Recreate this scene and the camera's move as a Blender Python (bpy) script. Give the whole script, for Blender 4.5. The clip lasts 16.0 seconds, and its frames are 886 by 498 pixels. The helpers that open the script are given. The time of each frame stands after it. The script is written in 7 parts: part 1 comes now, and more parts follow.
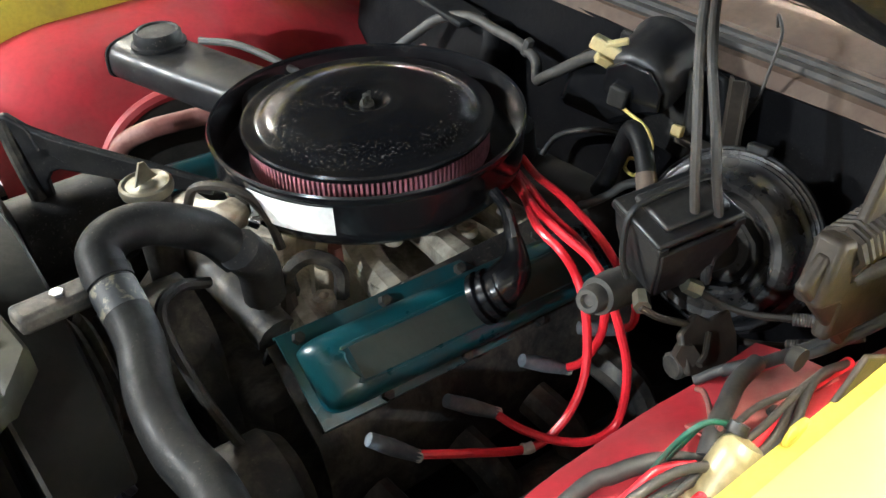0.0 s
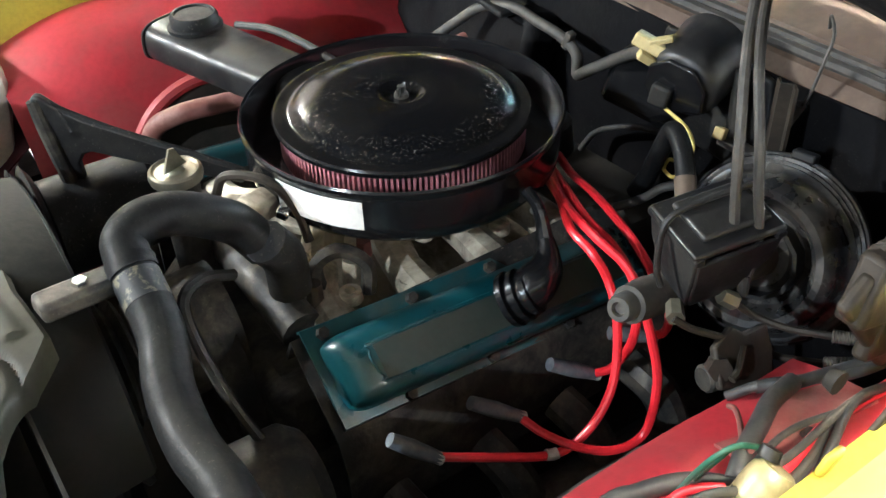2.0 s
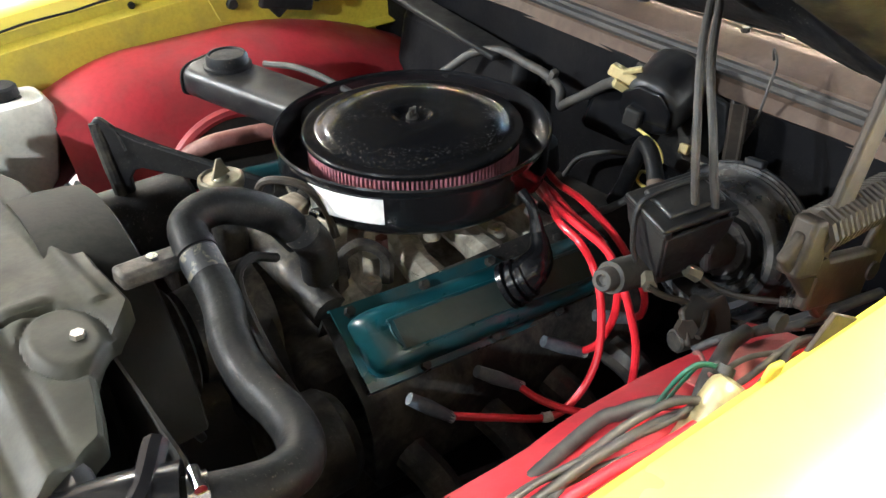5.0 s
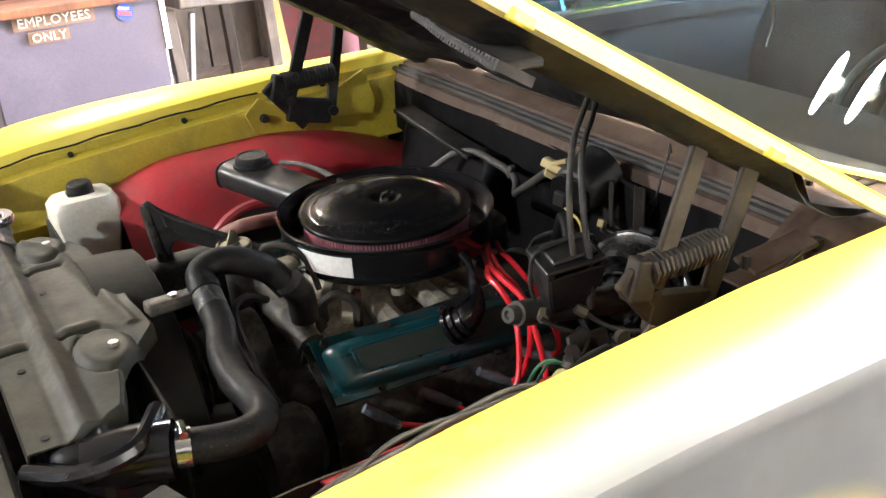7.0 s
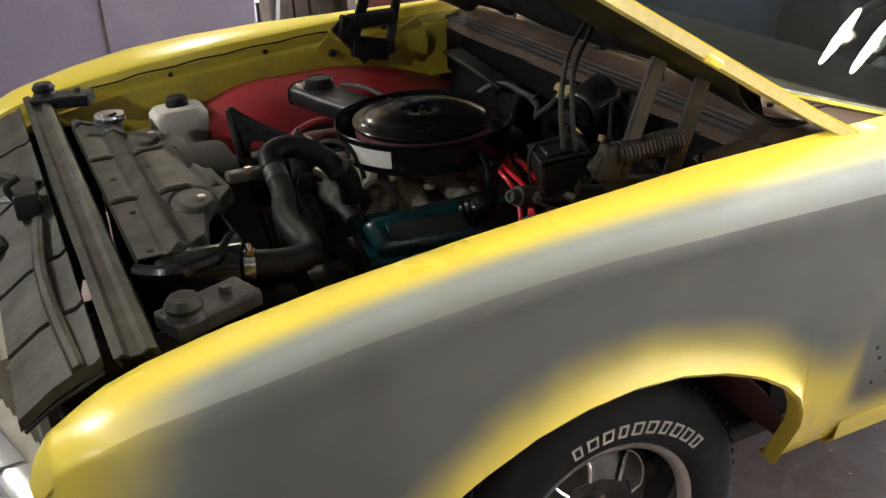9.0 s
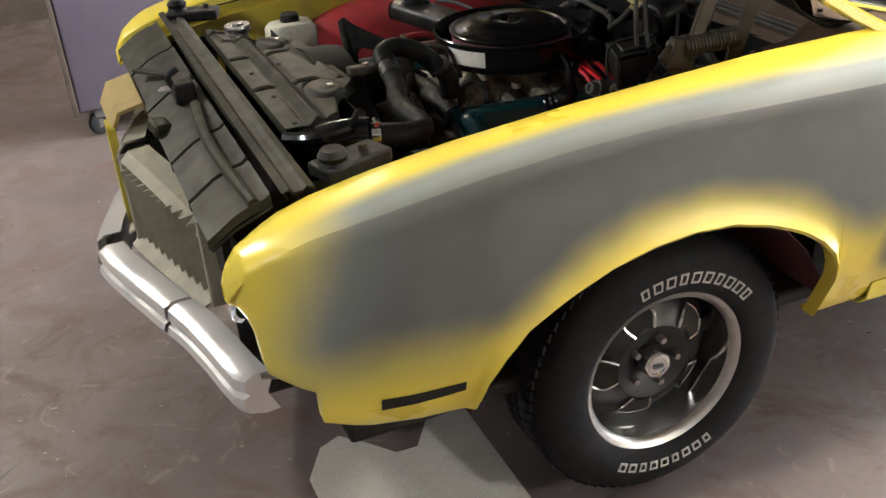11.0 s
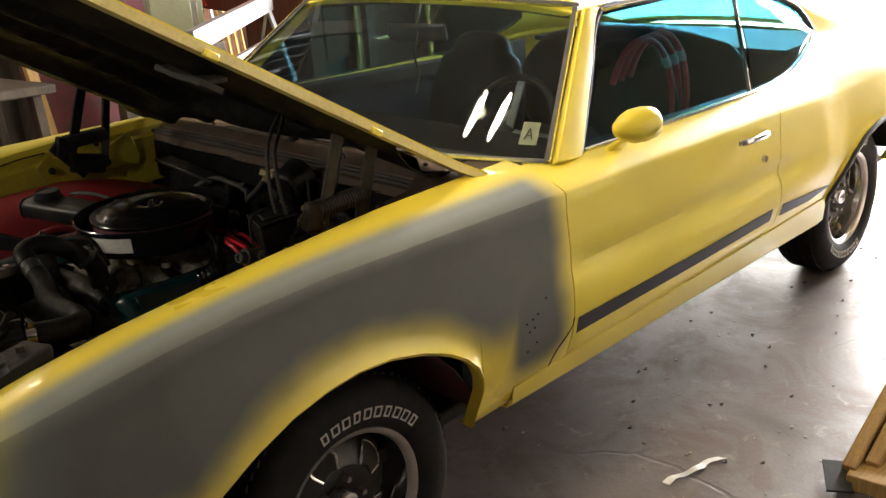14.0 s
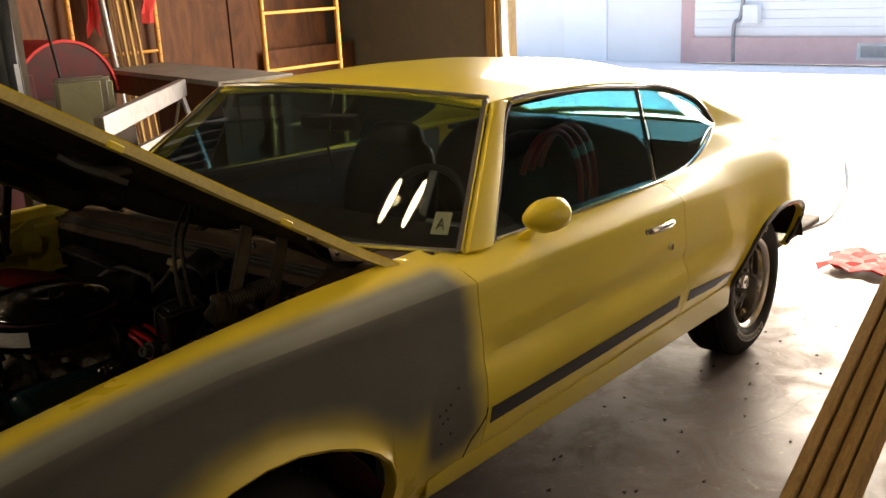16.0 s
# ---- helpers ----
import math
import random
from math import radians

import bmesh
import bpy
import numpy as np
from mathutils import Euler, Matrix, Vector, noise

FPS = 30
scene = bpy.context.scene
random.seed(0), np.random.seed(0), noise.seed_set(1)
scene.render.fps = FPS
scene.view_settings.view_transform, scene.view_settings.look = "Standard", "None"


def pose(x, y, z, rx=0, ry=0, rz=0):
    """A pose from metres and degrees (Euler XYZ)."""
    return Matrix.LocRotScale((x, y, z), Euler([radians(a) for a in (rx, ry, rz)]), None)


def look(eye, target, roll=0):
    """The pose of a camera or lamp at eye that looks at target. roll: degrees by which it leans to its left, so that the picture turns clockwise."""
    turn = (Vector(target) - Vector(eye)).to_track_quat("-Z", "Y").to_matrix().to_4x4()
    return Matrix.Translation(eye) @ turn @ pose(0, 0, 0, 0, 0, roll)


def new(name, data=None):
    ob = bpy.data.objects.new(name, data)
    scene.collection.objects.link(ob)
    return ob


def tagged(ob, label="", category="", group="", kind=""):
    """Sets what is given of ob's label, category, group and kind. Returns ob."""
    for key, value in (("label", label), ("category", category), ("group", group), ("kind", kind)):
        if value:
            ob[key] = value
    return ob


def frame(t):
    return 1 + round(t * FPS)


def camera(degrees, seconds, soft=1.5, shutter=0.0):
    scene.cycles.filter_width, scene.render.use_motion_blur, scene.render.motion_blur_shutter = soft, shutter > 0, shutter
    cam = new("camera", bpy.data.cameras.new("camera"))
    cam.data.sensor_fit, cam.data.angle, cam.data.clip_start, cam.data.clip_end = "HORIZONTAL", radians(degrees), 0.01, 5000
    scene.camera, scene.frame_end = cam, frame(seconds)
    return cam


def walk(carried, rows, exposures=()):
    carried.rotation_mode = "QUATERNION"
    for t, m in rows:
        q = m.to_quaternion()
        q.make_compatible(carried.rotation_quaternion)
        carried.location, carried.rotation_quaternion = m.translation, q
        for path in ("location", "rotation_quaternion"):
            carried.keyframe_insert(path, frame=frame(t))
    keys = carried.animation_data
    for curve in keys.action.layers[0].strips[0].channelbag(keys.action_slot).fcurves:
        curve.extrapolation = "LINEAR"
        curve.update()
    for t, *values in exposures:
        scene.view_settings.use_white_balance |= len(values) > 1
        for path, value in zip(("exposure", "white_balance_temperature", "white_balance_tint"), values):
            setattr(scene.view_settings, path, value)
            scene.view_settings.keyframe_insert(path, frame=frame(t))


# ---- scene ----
cam = camera(50.0, 16.0)
PATH = [
    (0, (-0.52, -0.974, 1.513), (0.436, 0.321, 0.327), -2.2),
    (0.5, (-0.478, -0.96, 1.512), (0.43, 0.344, 0.298), -2.2),
    (1, (-0.477, -0.961, 1.51), (0.41, 0.344, 0.281), -2.0),
    (1.5, (-0.487, -0.96, 1.516), (0.393, 0.345, 0.282), -1.7),
    (2, (-0.495, -0.954, 1.514), (0.385, 0.369, 0.299), -1.8),
    (2.5, (-0.494, -0.947, 1.517), (0.38, 0.382, 0.305), -2.0),
    (3, (-0.51, -0.955, 1.52), (0.384, 0.369, 0.318), -1.6),
    (3.5, (-0.542, -0.966, 1.525), (0.377, 0.36, 0.342), -1.1),
    (4, (-0.581, -0.986, 1.529), (0.362, 0.343, 0.369), -0.8),
    (4.2, (-0.599, -1.0, 1.53), (0.358, 0.326, 0.379), -0.7),
    (6.3, (-0.681, -1.407, 1.588), (0.265, 0.088, 0.656), -0.8),
    (6.5, (-0.678, -1.455, 1.602), (0.236, 0.068, 0.681), -1.4),
    (7, (-0.696, -1.54, 1.628), (0.215, 0.018, 0.766), -3.6),
    (7.5, (-0.762, -1.638, 1.637), (0.259, -0.123, 0.824), -4.5),
    (8, (-0.818, -1.745, 1.638), (0.246, -0.286, 0.776), -4.2),
    (8.5, (-0.819, -1.848, 1.625), (0.098, -0.299, 0.754), -3.6),
    (9, (-0.816, -1.97, 1.62), (-0.05, -0.346, 0.739), -2.9),
    (9.5, (-0.88, -2.029, 1.625), (-0.206, -0.362, 0.749), -3.9),
    (9.7, (-0.933, -2.044, 1.626), (-0.277, -0.375, 0.74), -3.9),
    (11.8, (-1.104, -2.371, 1.624), (-0.452, -0.752, 0.648), -4.3),
    (12, (-1.121, -2.368, 1.634), (-0.369, -0.779, 0.681), -3.9),
    (12.5, (-1.12, -2.365, 1.646), (-0.144, -0.868, 0.748), -3.2),
    (13, (-1.15, -2.37, 1.664), (0.025, -0.974, 0.846), -2.8),
    (13.5, (-1.152, -2.382, 1.673), (0.105, -1.024, 0.915), -3.5),
    (14, (-1.141, -2.384, 1.682), (0.175, -1.05, 0.983), -4.2),
    (14.5, (-1.136, -2.382, 1.686), (0.242, -1.079, 1.051), -3.8),
    (15, (-1.129, -2.38, 1.692), (0.294, -1.109, 1.09), -3.0),
    (15.5, (-1.12, -2.383, 1.693), (0.329, -1.132, 1.112), -2.8),
    (16, (-1.118, -2.385, 1.697), (0.359, -1.151, 1.152), -2.8),
]
EXPOSURES = [(0, 6.15, 4780, 8), (4.2, 6.2, 4780, 8), (6.3, 5.95, 5000, 13), (7, 5.5, 5080, 13), (8, 4.5, 5150, 12), (9.7, 3.9, 5150, 11), (11.8, 4.25, 5250, 11), (12.5, 4.15, 5200, 11), (13.3, 3.45, 5400, 10), (14, 2.95, 5850, 10), (15, 2.15, 6600, 11), (16, 1.55, 7150, 14)]
walk(cam, [(t, look(eye, target, roll)) for t, eye, target, roll in PATH], EXPOSURES)
# ---- world and light ----
world = bpy.data.worlds.new("world")
scene.world = world
world.use_nodes = True
wn = world.node_tree.nodes
sky = wn.new("ShaderNodeTexSky")
sky.sky_type = "NISHITA"
sky.sun_disc = False
sky.sun_elevation = radians(44)
sky.sun_rotation = radians(77.6)
wn["Background"].inputs["Strength"].default_value = 0.15
world.node_tree.links.new(sky.outputs["Color"], wn["Background"].inputs["Color"])

sun_data = bpy.data.lights.new("sun", "SUN")
sun_data.energy = 5.0
sun_data.angle = radians(0.5)
sun_data.color = (1.0, 0.95, 0.86)
sun = new("sun", sun_data)
sun.matrix_world = look((10.0, 2.2, 9.9), (0.0, 0.0, 0.0))


def area_lamp(name, eye, target, sx, sy, watts, colour):
    d = bpy.data.lights.new(name, "AREA")
    d.shape, d.size, d.size_y, d.energy, d.color = "RECTANGLE", sx, sy, watts, colour
    o = new(name, d)
    o.matrix_world = look(eye, target)
    return o


def bulb_light(name, place, watts, radius, colour):
    d = bpy.data.lights.new(name, "POINT")
    d.energy, d.shadow_soft_size, d.color = watts, radius, colour
    o = new(name, d)
    o.location = place
    return o


WARM = (0.95, 0.95, 0.84)
# first pair mirrors in the windscreen; the other six are unseen, added as fill
BULBS = [(0.78, 0.30, 2.62), (0.78, 0.11, 2.62), (0.15, -1.20, 2.85), (0.15, -1.02, 2.85), (-2.40, 1.85, 2.42), (-2.40, 2.05, 2.42), (-3.30, -1.00, 2.50), (0.15, 3.30, 2.50)]
for place, watts in zip(BULBS, (1.6, 1.6, 0.62, 0.62, 3.1, 3.1, 5.0, 1.2)):
    bulb_light("shop_and_fill_light", place, watts, 0.015, WARM)
area_lamp("door_daylight", (6.15, 0.66, 1.5), (0.0, 0.66, 1.0), 4.45, 2.9, 235, (1.0, 0.87, 0.68))


# ---- helpers for building ----
def link(t, a, b):
    t.links.new(a, b)


class Nodes:
    """Small expression builder for materials."""

    def __init__(self, name):
        self.m = bpy.data.materials.new(name)
        self.m.use_nodes = True
        self.t = self.m.node_tree
        self.bsdf = self.t.nodes["Principled BSDF"]
        c = self.t.nodes.new("ShaderNodeTexCoord")
        self.pos = c.outputs["Object"]
        s = self.t.nodes.new("ShaderNodeSeparateXYZ")
        link(self.t, self.pos, s.inputs[0])
        self.x, self.y, self.z = s.outputs

    def math(self, op, *args):
        n = self.t.nodes.new("ShaderNodeMath")
        n.operation = op
        for i, a in enumerate(args):
            if isinstance(a, (int, float)):
                n.inputs[i].default_value = a
            else:
                link(self.t, a, n.inputs[i])
        return n.outputs[0]

    def step(self, value, lo, hi, a=0.0, b=1.0):
        n = self.t.nodes.new("ShaderNodeMapRange")
        n.interpolation_type = "SMOOTHSTEP"
        link(self.t, value, n.inputs[0])
        for i, v in zip((1, 2, 3, 4), (lo, hi, a, b)):
            n.inputs[i].default_value = v
        return n.outputs[0]

    def noise(self, scale, detail=3.0, rough=0.6, distortion=0.0, vector=None):
        n = self.t.nodes.new("ShaderNodeTexNoise")
        link(self.t, vector or self.pos, n.inputs["Vector"])
        n.inputs["Scale"].default_value = scale
        n.inputs["Detail"].default_value = detail
        n.inputs["Roughness"].default_value = rough
        n.inputs["Distortion"].default_value = distortion
        return n.outputs["Fac"]

    def stretch(self, sx, sy, sz):
        n = self.t.nodes.new("ShaderNodeMapping")
        link(self.t, self.pos, n.inputs["Vector"])
        n.inputs["Scale"].default_value = (sx, sy, sz)
        return n.outputs["Vector"]

    def mix(self, fac, a, b):
        n = self.t.nodes.new("ShaderNodeMix")
        n.data_type = "RGBA"
        if isinstance(fac, (int, float)):
            n.inputs[0].default_value = fac
        else:
            link(self.t, fac, n.inputs[0])
        for i, v in ((6, a), (7, b)):
            if isinstance(v, tuple):
                n.inputs[i].default_value = (*v[:3], 1)
            else:
                link(self.t, v, n.inputs[i])
        return n.outputs[2]

    def put(self, key, v):
        s = self.bsdf.inputs[key]
        if isinstance(v, tuple):
            s.default_value = (*v[:3], 1)
        elif isinstance(v, (int, float)):
            s.default_value = v
        else:
            link(self.t, v, s)
        return self

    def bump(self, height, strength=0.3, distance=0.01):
        n = self.t.nodes.new("ShaderNodeBump")
        n.inputs["Strength"].default_value = strength
        n.inputs["Distance"].default_value = distance
        link(self.t, height, n.inputs["Height"])
        link(self.t, n.outputs[0], self.bsdf.inputs["Normal"])
        return self


def worn(name, base, second, rough=0.6, metal=0.0, scale=12.0, amount=0.8, bump=0.15, grain=120.0, rough2=None, lo=0.4, hi=0.68, coat=0.0, speck=0.0):
    """A surface in a base colour with patches of a second one, fine grain and uneven gloss."""
    n = Nodes(name)
    patches = n.step(n.noise(scale, 5.0, 0.65, 0.4), lo, hi, 0.0, amount)
    fine = n.noise(grain, 2.0, 0.6)
    c = n.mix(patches, base, second)
    c = n.mix(n.step(fine, 0.35, 0.75, 0.0, 0.35), c, tuple(v * 0.6 for v in base))
    if speck:
        dots = n.math("MULTIPLY", n.step(n.noise(230.0, 3.0, 0.7), 0.60, 0.70), n.step(n.noise(7.0, 3.0), 0.42, 0.62))
        c = n.mix(n.math("MULTIPLY", dots, speck), c, (0.17, 0.15, 0.12))
    n.put("Base Color", c).put("Metallic", metal)
    n.put("Roughness", n.step(n.noise(scale * 2.3, 3.0), 0.3, 0.7, rough, rough if rough2 is None else rough2))
    if coat:
        n.put("Coat Weight", coat).put("Coat Roughness", 0.12)
    return n.bump(fine, bump, 0.002).m


def empty(name, label, category, group="", place=(0, 0, 0), kind=""):
    o = new(name)
    o.location = place
    o.empty_display_size = 0.05
    return tagged(o, label, category, group, kind)


def part(name, bm, material, parent=None, label="", smooth=True, solid=0.0, bevel=0.0, sub=0, auto=35, offset=0.0):
    me = bpy.data.meshes.new(name)
    bmesh.ops.recalc_face_normals(bm, faces=bm.faces)
    for e in bm.edges:
        if len(e.link_faces) == 2:
            e.smooth = e.calc_face_angle(0) < radians(auto)
        else:
            e.smooth = False
    for f in bm.faces:
        f.smooth = smooth
    bm.to_mesh(me)
    bm.free()
    o = new(name, me)
    me.materials.append(material)
    if parent is not None:
        o.parent = parent
        o.matrix_parent_inverse = Matrix.Translation(parent.location).inverted() if parent.type == "EMPTY" and parent.parent is None else Matrix()
    if solid:
        s = o.modifiers.new("solid", "SOLIDIFY")
        s.thickness, s.offset = solid, offset
    if bevel:
        b = o.modifiers.new("bevel", "BEVEL")
        b.width, b.segments, b.limit_method, b.angle_limit = bevel, 2, "ANGLE", radians(40)
    if sub:
        b = o.modifiers.new("sub", "SUBSURF")
        b.levels = b.render_levels = sub
    if label:
        o["label"] = label
    return o


def thing(name, bm, material, label, category, group="", kind="", **kw):
    return tagged(part(name, bm, material, **kw), label, category, group, kind)


def grid(rows, close_u=False, close_v=False):
    """A surface through rows of points."""
    bm = bmesh.new()
    v = [[bm.verts.new(p) for p in r] for r in rows]
    nu, nv = len(v), len(v[0])
    for i in range(nu if close_u else nu - 1):
        for j in range(nv if close_v else nv - 1):
            q = [v[i][j], v[(i + 1) % nu][j], v[(i + 1) % nu][(j + 1) % nv], v[i][(j + 1) % nv]]
            if len({tuple(round(c, 6) for c in k.co) for k in q}) >= 3:
                try:
                    bm.faces.new(q)
                except ValueError:
                    pass
    return bm


def box(size, at=(0, 0, 0), turn=None, bm=None):
    bm = bm or bmesh.new()
    m = Matrix.Translation(at) @ (turn.to_4x4() if turn else Matrix()) @ Matrix.Diagonal((*size, 1))
    bmesh.ops.create_cube(bm, size=1.0, matrix=m)
    return bm


def rot(rx=0, ry=0, rz=0):
    return Euler([radians(a) for a in (rx, ry, rz)]).to_matrix()


def beam(a, b, w, h, bm=None, roll=0.0):
    """A straight bar of w x h from a to b."""
    bm = bm or bmesh.new()
    a, b = Vector(a), Vector(b)
    q = (b - a).to_track_quat("X", "Z").to_matrix() @ rot(roll)
    return box(((b - a).length, w, h), (a + b) / 2, q, bm)


def spin(profile, at=(0, 0, 0), turn=None, n=32, bm=None, closed=False):
    """Turns a profile of (radius, height) round the local z axis."""
    bm = bm or bmesh.new()
    m = Matrix.Translation(at) @ (turn.to_4x4() if turn else Matrix())
    rings = []
    for r, h in profile:
        if r < 1e-5:
            rings.append([bm.verts.new(m @ Vector((0, 0, h)))])
        else:
            rings.append([bm.verts.new(m @ Vector((r * math.cos(2 * math.pi * k / n), r * math.sin(2 * math.pi * k / n), h))) for k in range(n)])
    pairs = list(zip(rings, rings[1:])) + ([(rings[-1], rings[0])] if closed else [])
    for a, b in pairs:
        for k in range(n):
            q = [a[k % len(a)], a[(k + 1) % len(a)], b[(k + 1) % len(b)], b[k % len(b)]]
            q = list(dict.fromkeys(q))
            if len(q) >= 3:
                bm.faces.new(q)
    return bm


def cyl(a, b, r, r2=None, n=20, bm=None, chamfer=0.0):
    a, b = Vector(a), Vector(b)
    q = (b - a).to_track_quat("Z", "Y").to_matrix()
    l, r2 = (b - a).length, r if r2 is None else r2
    c = chamfer
    prof = [(0, 0), (r - c, 0), (r, c), (r2, l - c), (r2 - c, l), (0, l)] if c else [(0, 0), (r, 0), (r2, l), (0, l)]
    return spin(prof, a, q, n, bm)


def smooth_path(pts, k=8):
    """A Catmull-Rom line through the points."""
    p = [Vector(q) for q in pts]
    p = [2 * p[0] - p[1]] + p + [2 * p[-1] - p[-2]]
    out = []
    for i in range(1, len(p) - 2):
        for s in range(k):
            t = s / k
            a, b, c, d = p[i - 1:i + 3]
            out.append(0.5 * (2 * b + (c - a) * t + (2 * a - 5 * b + 4 * c - d) * t * t + (3 * b - a - 3 * c + d) * t ** 3))
    return out + [p[-2]]


def tube(pts, r, n=10, k=8, bm=None, radii=None, ridge=0.0):
    """A bent tube through points; radii along it if given."""
    bm = bm or bmesh.new()
    line = smooth_path(pts, k)
    ref, rings = None, []
    for i, p in enumerate(line):
        d = (line[min(i + 1, len(line) - 1)] - line[max(i - 1, 0)]).normalized()
        ref = d.orthogonal() if ref is None else (ref - d * ref.dot(d))
        ref.normalize()
        s = d.cross(ref)
        rr = r if radii is None else float(np.interp(i / (len(line) - 1), np.linspace(0, 1, len(radii)), radii))
        rr += ridge * (i % 2)
        rings.append([bm.verts.new(p + rr * (math.cos(2 * math.pi * j / n) * ref + math.sin(2 * math.pi * j / n) * s)) for j in range(n)])
    for a, b in zip(rings, rings[1:]):
        for j in range(n):
            bm.faces.new((a[j], a[(j + 1) % n], b[(j + 1) % n], b[j]))
    bm.faces.new(rings[0][::-1])
    bm.faces.new(rings[-1])
    return bm


def lerp(x, table):
    return float(np.interp(x, [a for a, _ in table], [b for _, b in table]))


def poly_prism(points, depth, m=None, bm=None):
    """A flat outline (x, y) given a depth along z, placed by m."""
    bm = bm or bmesh.new()
    m = m or Matrix()
    lo = [bm.verts.new(m @ Vector((x, y, 0))) for x, y in points]
    hi = [bm.verts.new(m @ Vector((x, y, depth))) for x, y in points]
    bm.faces.new(lo[::-1])
    bm.faces.new(hi)
    for i in range(len(points)):
        j = (i + 1) % len(points)
        bm.faces.new((lo[i], lo[j], hi[j], hi[i]))
    return bm


def mirrored(bm):
    for v in bm.verts:
        v.co.y = -v.co.y
    return bm


# ---- materials ----
YEL = (0.82, 0.680, 0.055)
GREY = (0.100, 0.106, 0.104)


def paint(name, primer=False):
    n = Nodes(name)
    cloud = n.noise(3.0, 4.0, 0.6)
    fine = n.noise(260.0, 2.0)
    yellow = n.mix(n.step(cloud, 0.35, 0.7, 0.0, 0.35), YEL, (0.82, 0.68, 0.070))
    if primer:
        wob = n.math("MULTIPLY", n.math("SUBTRACT", n.noise(5.0, 2.0), 0.5), 0.06)
        x = n.math("ADD", n.x, wob)
        z = n.math("ADD", n.z, wob)
        # sprayed filler patch: soft towards the top edge, the nose, the wheel arch and the door
        top = n.step(n.y, -0.825, -0.895)
        nose = n.step(n.math("ADD", x, n.math("MULTIPLY", n.math("SUBTRACT", n.z, 0.75), -0.35)), -0.90, -0.72)
        rear = n.step(x, 0.74, 0.63)
        dx = n.math("DIVIDE", n.math("ADD", n.x, 0.02), 1.12)
        dz = n.math("SUBTRACT", n.z, 0.335)
        rad = n.math("SQRT", n.math("ADD", n.math("MULTIPLY", dx, dx), n.math("MULTIPLY", dz, dz)))
        arch = n.step(n.math("ADD", rad, wob), 0.405, 0.53)
        low = n.math("MAXIMUM", n.step(z, 0.53, 0.72), n.step(n.x, 0.42, 0.5))
        sill = n.step(z, 0.44, 0.56)
        mask = n.math("MULTIPLY", n.math("MULTIPLY", top, nose), n.math("MULTIPLY", rear, arch))
        mask = n.math("MULTIPLY", n.math("MULTIPLY", mask, low), sill)
        # crown filler painted paler, as if lit from above; dusty towards the rear
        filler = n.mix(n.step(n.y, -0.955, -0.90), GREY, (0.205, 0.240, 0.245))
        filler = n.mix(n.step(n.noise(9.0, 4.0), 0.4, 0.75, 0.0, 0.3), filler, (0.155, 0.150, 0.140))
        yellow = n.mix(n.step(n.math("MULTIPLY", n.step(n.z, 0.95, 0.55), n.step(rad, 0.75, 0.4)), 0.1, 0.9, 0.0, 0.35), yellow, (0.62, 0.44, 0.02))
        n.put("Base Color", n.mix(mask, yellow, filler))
        n.put("Roughness", n.math("ADD", n.math("MULTIPLY", mask, 0.30), n.step(cloud, 0.3, 0.7, 0.26, 0.36)))
        n.put("Coat Weight", n.step(mask, 0.1, 0.6, 0.5, 0.0))
    else:
        dust = n.step(n.noise(3.0, 3.0, 0.5), 0.3, 0.8, 0.0, 0.15)
        n.put("Base Color", n.mix(dust, yellow, (0.66, 0.50, 0.07)))
        n.put("Roughness", n.step(n.noise(2.0, 3.0), 0.3, 0.7, 0.28, 0.38))
        n.put("Coat Weight", 0.45).put("Coat Roughness", 0.05).put("Specular IOR Level", 0.35)
    return n.bump(fine, 0.04, 0.001).m


M_YELLOW = paint("yellow_paint")
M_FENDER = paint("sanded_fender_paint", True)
M_YELLOW_IN = worn("yellow_paint_inside", (0.52, 0.42, 0.025), (0.30, 0.24, 0.05), 0.45, 0, 9, 0.5, 0.1)
M_RED = worn("red_inner_fender_paint", (0.38, 0.020, 0.029), (0.17, 0.05, 0.045), 0.42, 0, 7, 0.55, 0.12, 90, 0.6)
M_BLACK = worn("black_satin_paint", (0.008, 0.008, 0.009), (0.034, 0.032, 0.028), 0.30, 0, 14, 0.6, 0.1, 150, 0.55, speck=0.4)
M_GLOSS = worn("glossy_black_enamel", (0.008, 0.008, 0.009), (0.03, 0.028, 0.026), 0.13, 0, 30, 0.5, 0.05, 200, 0.22, 0.5, 0.75)
# servo dust tone raised so that it carries the ring's highlight as well
M_SERVO = worn("dusty_sheen_enamel", (0.016, 0.016, 0.017), (0.095, 0.087, 0.076), 0.20, 0, 14, 0.7, 0.08, 150, 0.40, 0.42, 0.68)
M_SOOT = worn("dusty_black_metal", (0.008, 0.008, 0.009), (0.026, 0.024, 0.020), 0.5, 0, 10, 0.8, 0.25, 120, 0.75, speck=0.5)
M_GREASE = worn("greasy_iron", (0.022, 0.022, 0.022), (0.105, 0.092, 0.074), 0.42, 0.3, 18, 0.8, 0.4, 90, 0.7, speck=0.4)
M_RUBBER = worn("black_rubber_hose", (0.006, 0.006, 0.0065), (0.018, 0.018, 0.017), 0.40, 0, 14, 0.9, 0.22, 160, 0.66, speck=0.3)
M_TYRE = worn("tyre_rubber", (0.009, 0.009, 0.010), (0.022, 0.020, 0.018), 0.7, 0, 12, 0.5, 0.25, 180, 0.8)
M_TEAL = worn("teal_engine_enamel", (0.010, 0.058, 0.072), (0.044, 0.052, 0.046), 0.26, 0, 8, 0.9, 0.15, 120, 0.42, 0.46, 0.66, coat=0.6)
